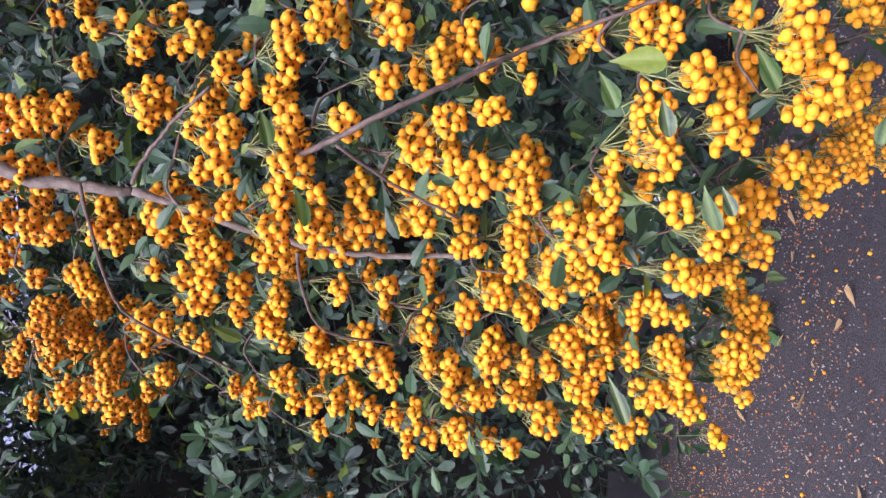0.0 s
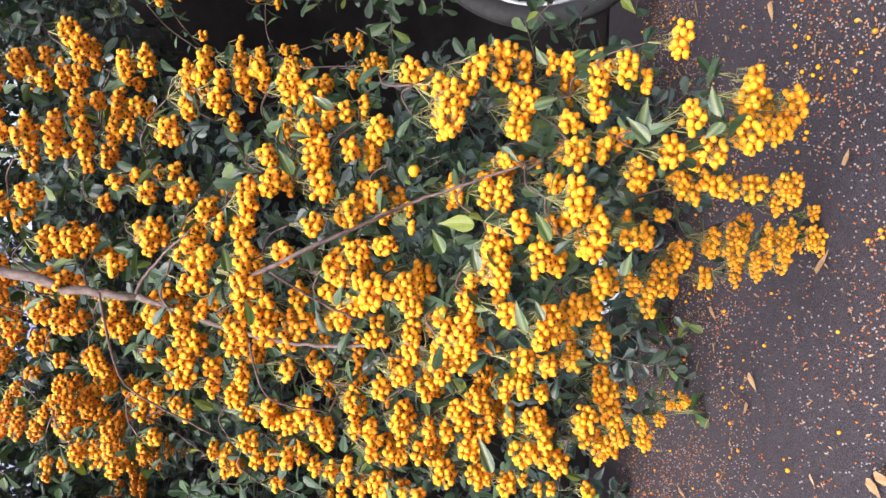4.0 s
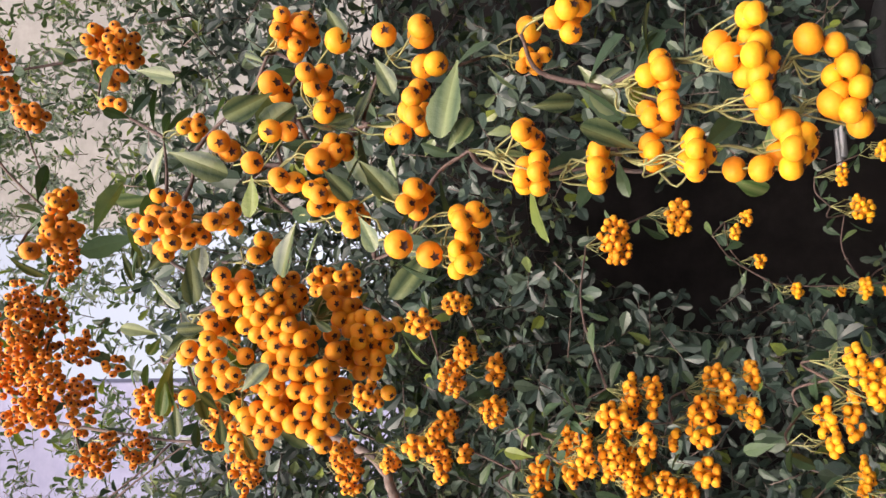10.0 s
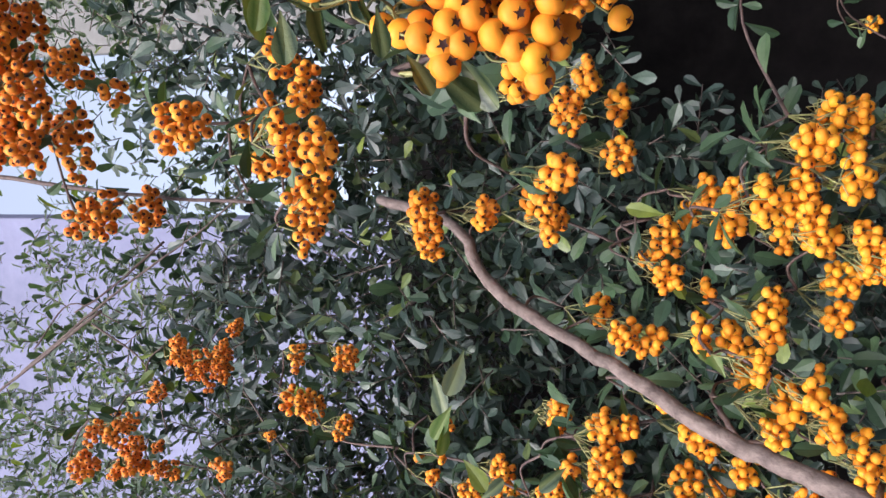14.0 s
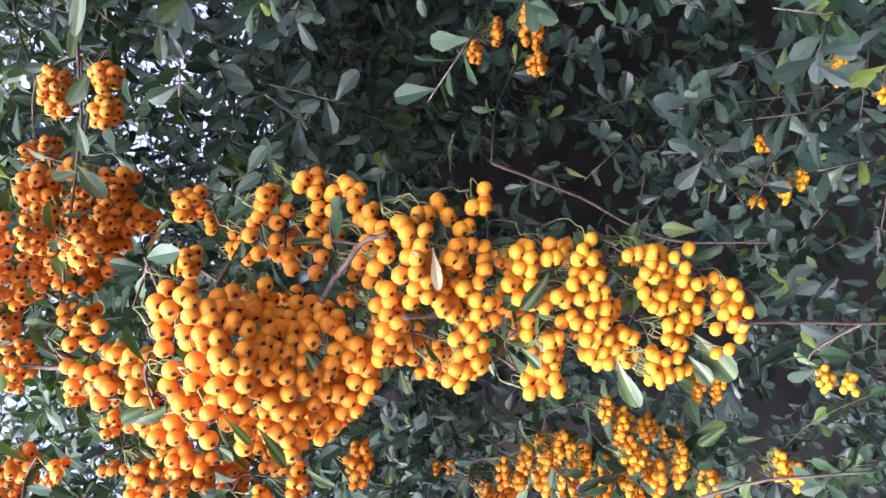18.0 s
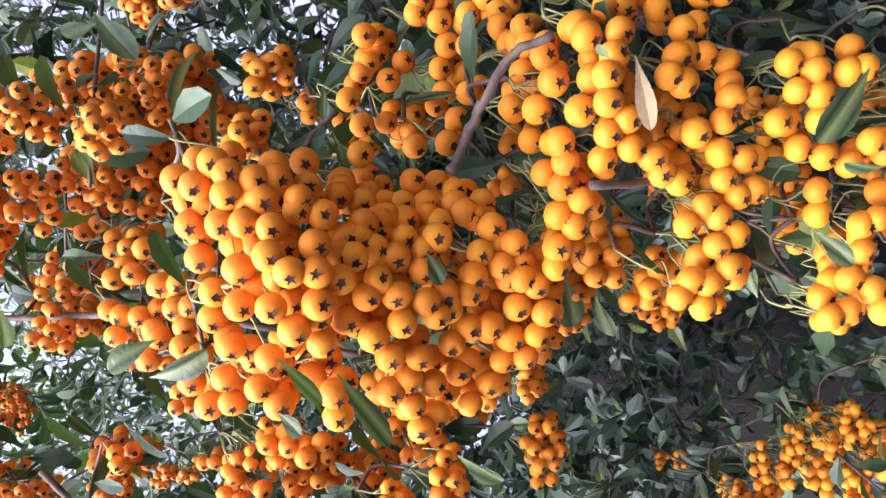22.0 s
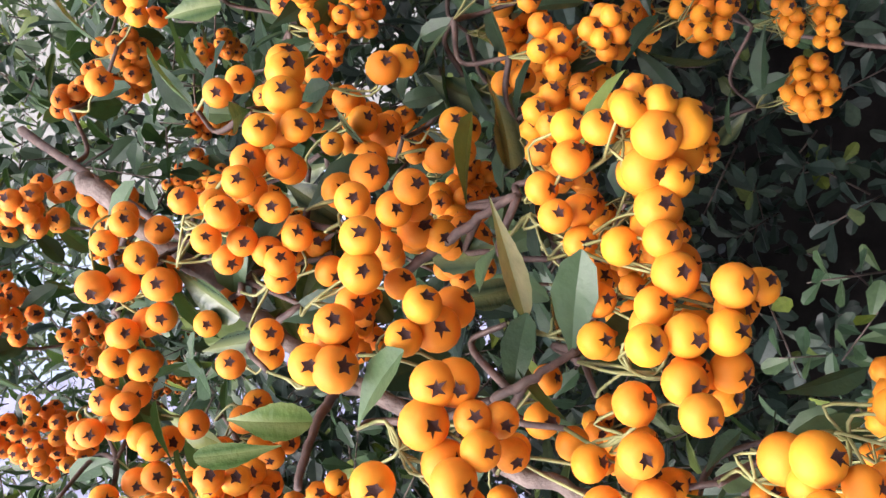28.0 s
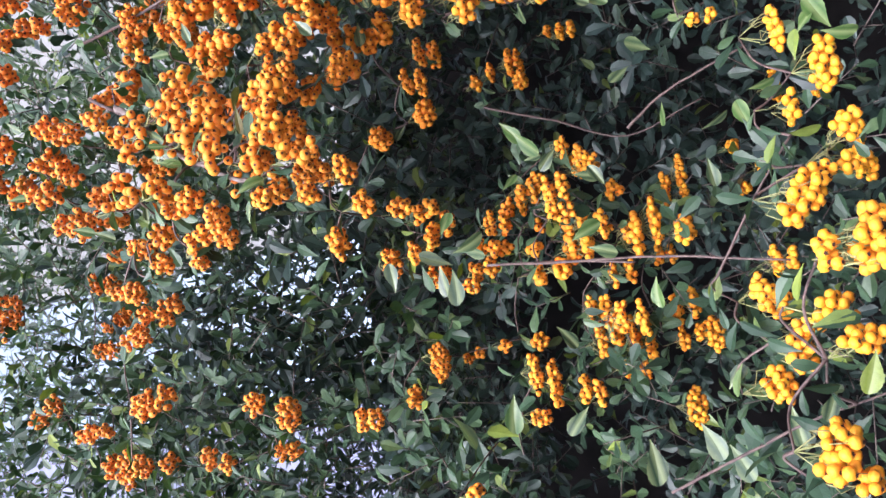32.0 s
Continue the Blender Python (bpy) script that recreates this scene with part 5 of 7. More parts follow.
h_bunch(-601, 954, 1232, 5.1, 5.1, 1)
h_bunch(-617, 965, 1216, 5.1, 5.1, 1)
h_bunch(-635, 954, 1227, 5.1, 5.1, 1)
h_bunch(-644, 962, 1223, 5.1, 5.1, 1)
h_bunch(-636, 949, 1232, 5.1, 5.1, 1)
h_bunch(-646, 953, 1228, 5.1, 5.1, 1)
h_bunch(-656, 959, 1224, 5.1, 5.1, 1)
h_bunch(-656, 952, 1227, 5.1, 5.1, 1)
h_bunch(-647, 971, 1217, 5.1, 5.1, 1)
h_bunch(-660, 969, 1215, 5.1, 5.1, 1)
h_bunch(-633, 970, 1216, 5.1, 5.1, 1)
h_bunch(-603, 954, 1242, 5.1, 5.1, 1)
h_bunch(-627, 938, 1245, 5.1, 5.1, 1)
h_bunch(-636, 937, 1246, 5.1, 5.1, 1)
h_bunch(-603, 970, 1219, 5.1, 5.1, 1)
h_bunch(-612, 971, 1214, 5.1, 5.1, 1)
h_bunch(-608, 987, 1205, 5.1, 5.1, 1)
h_bunch(-603, 995, 1202, 5.1, 5.1, 1)
h_bunch(-600, 997, 1208, 5.1, 5.1, 1)
h_bunch(-617, 978, 1209, 5.1, 5.1, 1)
h_bunch(-613, 981, 1207, 5.1, 5.1, 1)
h_bunch(-614, 988, 1199, 5.1, 5.1, 1)
h_bunch(-609, 994, 1195, 5.1, 5.1, 1)
h_bunch(-620, 989, 1193, 5.1, 5.1, 1)
h_bunch(-624, 990, 1189, 5.1, 5.1, 1)
h_bunch(-630, 986, 1196, 5.1, 5.1, 1)
h_bunch(-634, 988, 1187, 5.1, 5.1, 1)
h_bunch(-642, 986, 1191, 5.1, 5.1, 1)
h_bunch(-642, 984, 1200, 5.1, 5.1, 1)
h_bunch(-650, 983, 1196, 5.1, 5.1, 1)
h_bunch(-636, 981, 1206, 5.1, 5.1, 1)
h_bunch(-650, 981, 1204, 5.1, 5.1, 1)
h_bunch(-657, 976, 1209, 5.1, 5.1, 1)
h_bunch(-631, 976, 1211, 5.1, 5.1, 1)
h_bunch(-632, 988, 1210, 5.1, 5.1, 1)
h_bunch(-593, 1010, 1224, 5.1, 5.1, 1)
h_bunch(-596, 1000, 1215, 5.1, 5.1, 1)
h_bunch(-594, 997, 1224, 5.1, 5.1, 1)
h_bunch(-597, 990, 1218, 5.1, 5.1, 1)
h_bunch(-595, 1007, 1217, 5.1, 5.1, 1)
h_bunch(-604, 993, 1222, 5.1, 5.1, 1)
h_bunch(-554, 1066, 1263, 5.1, 5.1, 1)
h_bunch(-568, 1062, 1267, 5.1, 5.1, 1)
h_bunch(-574, 1050, 1270, 5.1, 5.1, 1)
h_bunch(-573, 1064, 1257, 5.1, 5.1, 1)
h_bunch(-565, 1065, 1264, 5.1, 5.1, 1)
h_bunch(-565, 1077, 1264, 5.1, 5.1, 1)
h_bunch(-582, 1042, 1263, 5.1, 5.1, 1)
h_bunch(-587, 1066, 1260, 5.1, 5.1, 1)
h_bunch(-595, 1046, 1245, 5.1, 5.1, 1)
h_bunch(-589, 1034, 1226, 5.1, 5.1, 1)
h_bunch(-549, 1069, 1240, 5.1, 5.1, 1)
h_bunch(-553, 1068, 1231, 5.1, 5.1, 1)
h_bunch(-545, 1071, 1238, 5.1, 5.1, 1)
h_bunch(-552, 1068, 1219, 5.1, 5.1, 1)
h_bunch(-547, 1068, 1210, 5.1, 5.1, 1)
h_bunch(-551, 1062, 1205, 5.1, 5.1, 1)
h_bunch(-562, 1065, 1229, 5.1, 5.1, 1)
h_bunch(-570, 1062, 1233, 5.1, 5.1, 1)
h_bunch(-562, 1062, 1220, 5.1, 5.1, 1)
h_bunch(-578, 1057, 1232, 5.1, 5.1, 1)
h_bunch(-577, 1069, 1229, 5.1, 5.1, 1)
h_bunch(-582, 1054, 1235, 5.1, 5.1, 1)
h_bunch(-577, 1051, 1220, 5.1, 5.1, 1)
h_bunch(-584, 1044, 1224, 5.1, 5.1, 1)
h_bunch(-557, 1038, 1190, 5.1, 5.1, 1)
h_bunch(-559, 1048, 1199, 5.1, 5.1, 1)
h_bunch(-553, 1047, 1193, 5.1, 5.1, 1)
h_bunch(-555, 1057, 1204, 5.1, 5.1, 1)
h_bunch(-557, 1026, 1182, 5.1, 5.1, 1)
h_bunch(-564, 1032, 1192, 5.1, 5.1, 1)
h_bunch(-562, 1016, 1178, 5.1, 5.1, 1)
h_bunch(-571, 1033, 1189, 5.1, 5.1, 1)
h_bunch(-547, 1036, 1162, 5.1, 5.1, 1)
h_bunch(-551, 1023, 1167, 5.1, 5.1, 1)
h_bunch(-552, 1027, 1157, 5.1, 5.1, 1)
h_bunch(-560, 1011, 1160, 5.1, 5.1, 1)
h_bunch(-549, 1028, 1170, 5.1, 5.1, 1)
h_bunch(-556, 1017, 1158, 5.1, 5.1, 1)
h_bunch(-560, 1027, 1167, 5.1, 5.1, 1)
h_bunch(-567, 1007, 1160, 5.1, 5.1, 1)
h_bunch(-577, 1006, 1161, 5.1, 5.1, 1)
h_bunch(-569, 1007, 1169, 5.1, 5.1, 1)
h_bunch(-574, 1009, 1155, 5.1, 5.1, 1)
h_bunch(-586, 1006, 1164, 5.1, 5.1, 1)
h_bunch(-584, 1009, 1155, 5.1, 5.1, 1)
h_bunch(-569, 1022, 1157, 5.1, 5.1, 1)
h_bunch(-567, 1023, 1143, 5.1, 5.1, 1)
h_bunch(-565, 1034, 1138, 5.1, 5.1, 1)
h_bunch(-567, 1037, 1133, 5.1, 5.1, 1)
h_bunch(-571, 1026, 1139, 5.1, 5.1, 1)
h_bunch(-552, 1054, 1133, 5.1, 5.1, 1)
h_bunch(-559, 1045, 1135, 5.1, 5.1, 1)
h_bunch(-552, 1045, 1147, 5.1, 5.1, 1)
h_bunch(-547, 1048, 1152, 5.1, 5.1, 1)
h_bunch(-553, 1056, 1127, 5.1, 5.1, 1)
h_bunch(-559, 1041, 1139, 5.1, 5.1, 1)
h_bunch(-575, 1027, 1196, 5.1, 5.1, 1)
h_bunch(-571, 1016, 1185, 5.1, 5.1, 1)
h_bunch(-586, 1024, 1191, 5.1, 5.1, 1)
h_bunch(-579, 1007, 1177, 5.1, 5.1, 1)
h_bunch(-590, 1007, 1184, 5.1, 5.1, 1)
h_bunch(-586, 1006, 1176, 5.1, 5.1, 1)
h_bunch(-594, 1004, 1178, 5.1, 5.1, 1)
h_bunch(-598, 1015, 1176, 5.1, 5.1, 1)
h_bunch(-599, 1003, 1172, 5.1, 5.1, 1)
h_bunch(-603, 1001, 1180, 5.1, 5.1, 1)
h_bunch(-613, 996, 1181, 5.1, 5.1, 1)
h_bunch(-619, 994, 1182, 5.1, 5.1, 1)
h_bunch(-607, 1000, 1175, 5.1, 5.1, 1)
h_bunch(-590, 1013, 1149, 5.1, 5.1, 1)
h_bunch(-596, 1013, 1147, 5.1, 5.1, 1)
h_bunch(-601, 1015, 1142, 5.1, 5.1, 1)
h_bunch(-610, 1014, 1134, 5.1, 5.1, 1)
h_bunch(-596, 1024, 1129, 5.1, 5.1, 1)
h_bunch(-604, 1020, 1128, 5.1, 5.1, 1)
h_bunch(-614, 1009, 1140, 5.1, 5.1, 1)
h_bunch(-610, 1019, 1124, 5.1, 5.1, 1)
h_bunch(-614, 1013, 1130, 5.1, 5.1, 1)
h_bunch(-622, 1008, 1131, 5.1, 5.1, 1)
h_bunch(-629, 1006, 1127, 5.1, 5.1, 1)
h_bunch(-621, 1013, 1125, 5.1, 5.1, 1)
h_bunch(-630, 1000, 1139, 5.1, 5.1, 1)
h_bunch(-633, 1001, 1134, 5.1, 5.1, 1)
h_bunch(-634, 996, 1143, 5.1, 5.1, 1)
h_bunch(-639, 997, 1136, 5.1, 5.1, 1)
h_bunch(-640, 1015, 1126, 5.1, 5.1, 1)
h_bunch(-587, 1022, 1136, 5.1, 5.1, 1)
h_bunch(-600, 1026, 1122, 5.1, 5.1, 1)
h_bunch(-610, 1023, 1119, 5.1, 5.1, 1)
h_bunch(-576, 1046, 1107, 5.1, 5.1, 1)
h_bunch(-584, 1041, 1105, 5.1, 5.1, 1)
h_bunch(-580, 1046, 1099, 5.1, 5.1, 1)
h_bunch(-592, 1035, 1111, 5.1, 5.1, 1)
h_bunch(-587, 1043, 1098, 5.1, 5.1, 1)
h_bunch(-595, 1040, 1098, 5.1, 5.1, 1)
h_bunch(-602, 1035, 1105, 5.1, 5.1, 1)
h_bunch(-607, 1037, 1097, 5.1, 5.1, 1)
h_bunch(-618, 1034, 1099, 5.1, 5.1, 1)
h_bunch(-626, 1032, 1099, 5.1, 5.1, 1)
h_bunch(-583, 1050, 1089, 5.1, 5.1, 1)
h_bunch(-583, 1052, 1084, 5.1, 5.1, 1)
h_bunch(-581, 1033, 1125, 5.1, 5.1, 1)
h_bunch(-606, 1044, 1082, 5.1, 5.1, 1)
h_bunch(-612, 1040, 1089, 5.1, 5.1, 1)
h_bunch(-633, 1035, 1085, 5.1, 5.1, 1)
h_bunch(-632, 1037, 1080, 5.1, 5.1, 1)
h_bunch(-648, 1024, 1089, 5.1, 5.1, 1)
h_bunch(-652, 1023, 1082, 5.1, 5.1, 1)
h_bunch(-656, 1013, 1096, 5.1, 5.1, 1)
h_bunch(-656, 1017, 1090, 5.1, 5.1, 1)
h_bunch(-658, 1019, 1079, 5.1, 5.1, 1)
h_bunch(-641, 1030, 1085, 5.1, 5.1, 1)
h_bunch(-570, 960, 1281, 5.1, 5.1, 1)
h_bunch(-581, 956, 1273, 5.1, 5.1, 1)
h_bunch(-581, 952, 1253, 5.1, 5.1, 1)
h_bunch(-590, 956, 1242, 5.1, 5.1, 1)
h_bunch(-601, 962, 1238, 5.1, 5.1, 1)
h_bunch(-598, 983, 1234, 5.1, 5.1, 1)
h_bunch(-588, 969, 1243, 5.1, 5.1, 1)
h_bunch(-594, 943, 1250, 5.1, 5.1, 1)
h_bunch(-613, 942, 1273, 5.1, 5.1, 1)
h_bunch(-629, 956, 1309, 5.1, 5.1, 1)
h_bunch(-610, 975, 1321, 5.1, 5.1, 1)
h_bunch(-616, 969, 1315, 5.1, 5.1, 1)
h_bunch(-628, 983, 1345, 5.1, 5.1, 1)
h_bunch(-615, 963, 1234, 5.1, 5.1, 1)
h_bunch(-627, 966, 1226, 5.1, 5.1, 1)
h_bunch(-647, 976, 1222, 5.1, 5.1, 1)
h_bunch(-658, 970, 1227, 5.1, 5.1, 1)
h_bunch(-633, 992, 1206, 5.1, 5.1, 1)
h_bunch(-643, 995, 1198, 5.1, 5.1, 1)
h_bunch(-623, 995, 1204, 5.1, 5.1, 1)
h_bunch(-614, 957, 1240, 5.1, 5.1, 1)
h_bunch(-625, 943, 1255, 5.1, 5.1, 1)
h_bunch(-591, 1069, 1040, 4.7, 4.7, 1)
h_bunch(-591, 1072, 1034, 4.7, 4.7, 1)
h_bunch(-592, 1077, 1025, 4.7, 4.7, 1)
h_bunch(-600, 1085, 1027, 4.7, 4.7, 1)
h_bunch(-600, 1075, 1025, 4.7, 4.7, 1)
h_bunch(-604, 1078, 1018, 4.7, 4.7, 1)
h_bunch(-600, 1083, 1010, 4.7, 4.7, 1)
h_bunch(-605, 1071, 1028, 4.7, 4.7, 1)
h_bunch(-610, 1074, 1022, 4.7, 4.7, 1)
h_bunch(-609, 1085, 1002, 4.7, 4.7, 1)
h_bunch(-616, 1089, 1012, 4.7, 4.7, 1)
h_bunch(-617, 1082, 1003, 4.7, 4.7, 1)
h_bunch(-622, 1086, 993, 4.7, 4.7, 1)
h_bunch(-618, 1068, 1028, 4.7, 4.7, 1)
h_bunch(-623, 1074, 1015, 4.7, 4.7, 1)
h_bunch(-629, 1090, 1005, 4.7, 4.7, 1)
h_bunch(-628, 1082, 998, 4.7, 4.7, 1)
h_bunch(-629, 1069, 1021, 4.7, 4.7, 1)
h_bunch(-632, 1071, 1016, 4.7, 4.7, 1)
h_bunch(-632, 1076, 1008, 4.7, 4.7, 1)
h_bunch(-639, 1083, 991, 4.7, 4.7, 1)
h_bunch(-642, 1077, 999, 4.7, 4.7, 1)
h_bunch(-644, 1071, 1010, 4.7, 4.7, 1)
h_bunch(-648, 1074, 1002, 4.7, 4.7, 1)
h_bunch(-653, 1090, 989, 4.7, 4.7, 1)
h_bunch(-653, 1067, 1010, 4.7, 4.7, 1)
h_bunch(-657, 1069, 1004, 4.7, 4.7, 1)
h_bunch(-661, 1071, 999, 4.7, 4.7, 1)
h_bunch(-662, 1060, 1017, 4.7, 4.7, 1)
h_bunch(-666, 1061, 1010, 4.7, 4.7, 1)
h_bunch(-667, 1066, 1002, 4.7, 4.7, 1)
h_bunch(-668, 1056, 1019, 4.7, 4.7, 1)
h_bunch(-675, 1055, 1014, 4.7, 4.7, 1)
h_bunch(-676, 1057, 1007, 4.7, 4.7, 1)
h_bunch(-676, 1061, 1001, 4.7, 4.7, 1)
h_bunch(-659, 1086, 994, 4.7, 4.7, 1)
h_bunch(-627, 1095, 969, 4.7, 4.7, 1)
h_bunch(-634, 1090, 977, 4.7, 4.7, 1)
h_bunch(-635, 1094, 964, 4.7, 4.7, 1)
h_bunch(-643, 1090, 967, 4.7, 4.7, 1)
h_bunch(-655, 1083, 977, 4.7, 4.7, 1)
h_bunch(-647, 1092, 956, 4.7, 4.7, 1)
h_bunch(-653, 1088, 965, 4.7, 4.7, 1)
h_bunch(-656, 1088, 959, 4.7, 4.7, 1)
h_bunch(-646, 1088, 972, 4.7, 4.7, 1)
h_bunch(-669, 1080, 967, 4.7, 4.7, 1)
h_bunch(-663, 1085, 960, 4.7, 4.7, 1)
h_bunch(-597, 1053, 1066, 4.7, 4.7, 1)
h_bunch(-599, 1057, 1057, 4.7, 4.7, 1)
h_bunch(-603, 1053, 1060, 4.7, 4.7, 1)
h_bunch(-599, 1048, 1073, 4.7, 4.7, 1)
h_bunch(-610, 1048, 1068, 4.7, 4.7, 1)
h_bunch(-609, 1052, 1059, 4.7, 4.7, 1)
h_bunch(-609, 1055, 1054, 4.7, 4.7, 1)
h_bunch(-619, 1048, 1061, 4.7, 4.7, 1)
h_bunch(-620, 1053, 1052, 4.7, 4.7, 1)
h_bunch(-624, 1042, 1070, 4.7, 4.7, 1)
h_bunch(-628, 1045, 1062, 4.7, 4.7, 1)
h_bunch(-611, 1055, 1078, 4.7, 4.7, 1)
h_bunch(-629, 1050, 1052, 4.7, 4.7, 1)
h_bunch(-639, 1044, 1057, 4.7, 4.7, 1)
h_bunch(-641, 1049, 1049, 4.7, 4.7, 1)
h_bunch(-641, 1055, 1039, 4.7, 4.7, 1)
h_bunch(-645, 1057, 1033, 4.7, 4.7, 1)
h_bunch(-649, 1050, 1044, 4.7, 4.7, 1)
h_bunch(-647, 1040, 1060, 4.7, 4.7, 1)
h_bunch(-648, 1045, 1052, 4.7, 4.7, 1)
h_bunch(-657, 1045, 1048, 4.7, 4.7, 1)
h_bunch(-635, 1046, 1056, 4.7, 4.7, 1)
h_bunch(-636, 1041, 1063, 4.7, 4.7, 1)
h_bunch(-627, 1067, 1045, 4.7, 4.7, 1)
h_bunch(-645, 1064, 1041, 4.7, 4.7, 1)
h_bunch(-581, 1058, 1068, 4.7, 4.7, 1)
h_bunch(-585, 1054, 1071, 4.7, 4.7, 1)
h_bunch(-587, 1058, 1062, 4.7, 4.7, 1)
h_bunch(-650, 1035, 1094, 4.7, 4.7, 1)
h_bunch(-562, 1080, 1424, 14.2, 12.9, 1)
h_bunch(-556, 1092, 1402, 7.7, 11.6, 1)
h_bunch(-568, 1104, 1382, 10.6, 15.9, 1)
h_bunch(-574, 1086, 1388, 12.9, 15.5, 1)
h_bunch(-584, 1070, 1411, 12.9, 15.5, 1)
h_bunch(-593, 1062, 1384, 15.1, 12.5, 1)
h_bunch(-586, 1097, 1370, 13.2, 15.9, 1)
h_bunch(-600, 1085, 1378, 10.6, 13.2, 1)
h_bunch(-594, 1059, 1423, 10.3, 12.9, 1)
h_bunch(-611, 1051, 1414, 10.3, 15.5, 1)
h_bunch(-611, 1049, 1387, 10, 12.5, 1)
h_bunch(-606, 1058, 1373, 7.5, 7.5, 1)
h_bunch(-624, 1048, 1432, 7.9, 13.2, 1)
h_bunch(-599, 1104, 1363, 8.2, 8.2, 1)
h_bunch(-592, 1091, 1312, 7.5, 6.3, 1)
h_bunch(-606, 1088, 1296, 10, 8.8, 1)
h_bunch(-613, 1086, 1289, 7.5, 7.5, 1)
h_bunch(-599, 1070, 1256, 9.2, 10.3, 1)
h_bunch(-592, 1076, 1254, 6.9, 6.9, 1)
h_bunch(-650, 1042, 1176, 10.8, 10.8, 1)
h_bunch(-643, 1048, 1172, 8.6, 8.6, 1)
h_bunch(-672, 1045, 1164, 6.7, 7.8, 1)
h_bunch(-663, 1052, 1159, 8.9, 10, 1)
h_bunch(-597, 1053, 1205, 6.3, 6.3, 1)
h_bunch(-612, 1042, 1210, 6.3, 8.4, 1)
h_bunch(-624, 1053, 1257, 5.7, 5.7, 1)
h_bunch(-657, 1043, 1454, 8.4, 8.4, 1)
h_bunch(-676, 1032, 1450, 8.4, 11.2, 1)
h_bunch(-697, 976, 1299, 6.7, 11.2, 1)
h_bunch(-698, 982, 1313, 6.9, 9.2, 1)
h_bunch(-748, 1008, 1454, 11.7, 11.7, 1)
h_bunch(-748, 1009, 1386, 5.6, 12.5, 1)
h_bunch(-763, 1027, 1312, 5.6, 8.4, 1)
h_bunch(-717, 1010, 1275, 6.1, 6.1, 1)
h_bunch(-875, 1491, 1867, 12.5, 12.5, 1)
h_bunch(-863, 1476, 1818, 24.5, 24.5, 1)
h_bunch(-807, 1464, 1762, 19.6, 19.6, 1)
h_bunch(-801, 1311, 1696, 13.7, 17.1, 1)
h_bunch(-743, 1192, 1620, 11.8, 11.8, 1)
h_bunch(-671, 1074, 1488, 16.8, 24, 1)
h_bunch(-679, 1066, 1514, 9.6, 12, 1)
h_bunch(-653, 1008, 1425, 10.7, 12.9, 1)
h_bunch(-554, 1220, 1484, 23.5, 13, 1)
h_bunch(-523, 1177, 1412, 11.9, 11.9, 1)
h_bunch(-540, 1152, 1405, 11.7, 11.7, 1)
h_bunch(-620, 1241, 1532, 14.1, 16.9, 1)
h_bunch(-663, 1252, 1556, 17.6, 20.5, 1)
h_bunch(-703, 1244, 1570, 23.9, 23.9, 1)
h_bunch(-588, 1100, 1421, 13.7, 13.7, 1)
h_bunch(-616, 1014, 1376, 12.4, 14.5, 1)
h_bunch(-567, 1074, 1316, 12.7, 10.6, 1)
h_bunch(-474, 1284, 1581, 13.4, 10.8, 1)
h_bunch(-462, 1260, 1506, 17.9, 15.4, 1)
h_bunch(-594, 1045, 1146, 12, 12, 1)
h_bunch(-643, 1064, 1195, 13, 10.9, 1)
h_bunch(-689, 1085, 1198, 13.9, 11.6, 1)
h_bunch(-677, 1093, 1182, 18.5, 9.3, 1)
h_bunch(-640, 1071, 1139, 13, 10.8, 1)
h_bunch(-674, 1069, 1141, 22.2, 13.3, 1)
h_bunch(-622, 1110, 1113, 8.9, 13.4, 1)
h_bunch(-632, 1105, 1106, 15.6, 11.2, 1)
h_bunch(-647, 1095, 1110, 13.4, 13.4, 1)
h_bunch(-662, 1086, 1103, 11.2, 11.2, 1)
h_bunch(-622, 1116, 1076, 8.9, 11.2, 1)
h_bunch(-641, 1105, 1068, 11.2, 15.6, 1)
h_bunch(-659, 1096, 1059, 17.8, 15.6, 1)
h_bunch(-680, 1084, 1051, 11.2, 13.4, 1)
h_bunch(-678, 1087, 1034, 11.2, 11.2, 1)
h_bunch(-676, 1080, 1084, 13.4, 11.2, 1)
h_bunch(-695, 1068, 1088, 11.2, 11.2, 1)
h_bunch(-630, 1119, 1027, 11.2, 13.4, 1)
h_bunch(-642, 1115, 1005, 17.8, 17.8, 1)
h_bunch(-694, 1081, 1011, 8.9, 11.2, 1)
h_bunch(-653, 1115, 964, 13.4, 13.4, 1)
h_bunch(-656, 988, 1292, 18.2, 18.2, 1)
h_bunch(-650, 1009, 1247, 18.5, 18.5, 1)
h_bunch(-645, 1042, 1247, 12.8, 15, 1)
h_bunch(-595, 1011, 1256, 9.8, 11.8, 1)
h_bunch(-692, 1014, 1254, 19.3, 19.3, 1)
h_bunch(-693, 1014, 1230, 17.1, 15, 1)
h_bunch(-715, 1070, 1225, 18.7, 18.7, 1)
h_bunch(-682, 1075, 1219, 18.3, 16, 1)
h_bunch(-683, 1007, 1327, 17.2, 17.2, 1)
h_bunch(-646, 996, 1336, 12.3, 12.3, 1)
h_bunch(-650, 992, 1355, 12.3, 12.3, 1)
h_bunch(-690, 1006, 1346, 10.8, 13, 1)
h_bunch(-567, 1008, 1291, 9.6, 7.7, 1)
h_bunch(-815, 1061, 1509, 13.2, 13.2, 1)
h_bunch(-734, 989, 1349, 13.2, 13.2, 1)
h_bunch(-749, 1011, 1327, 16, 13.7, 1)
h_bunch(-792, 1052, 1320, 14.9, 12.4, 1)
h_bunch(-924, 1194, 1034, 33, 18, 1)
h_bunch(-927, 1204, 963, 30, 21, 1)
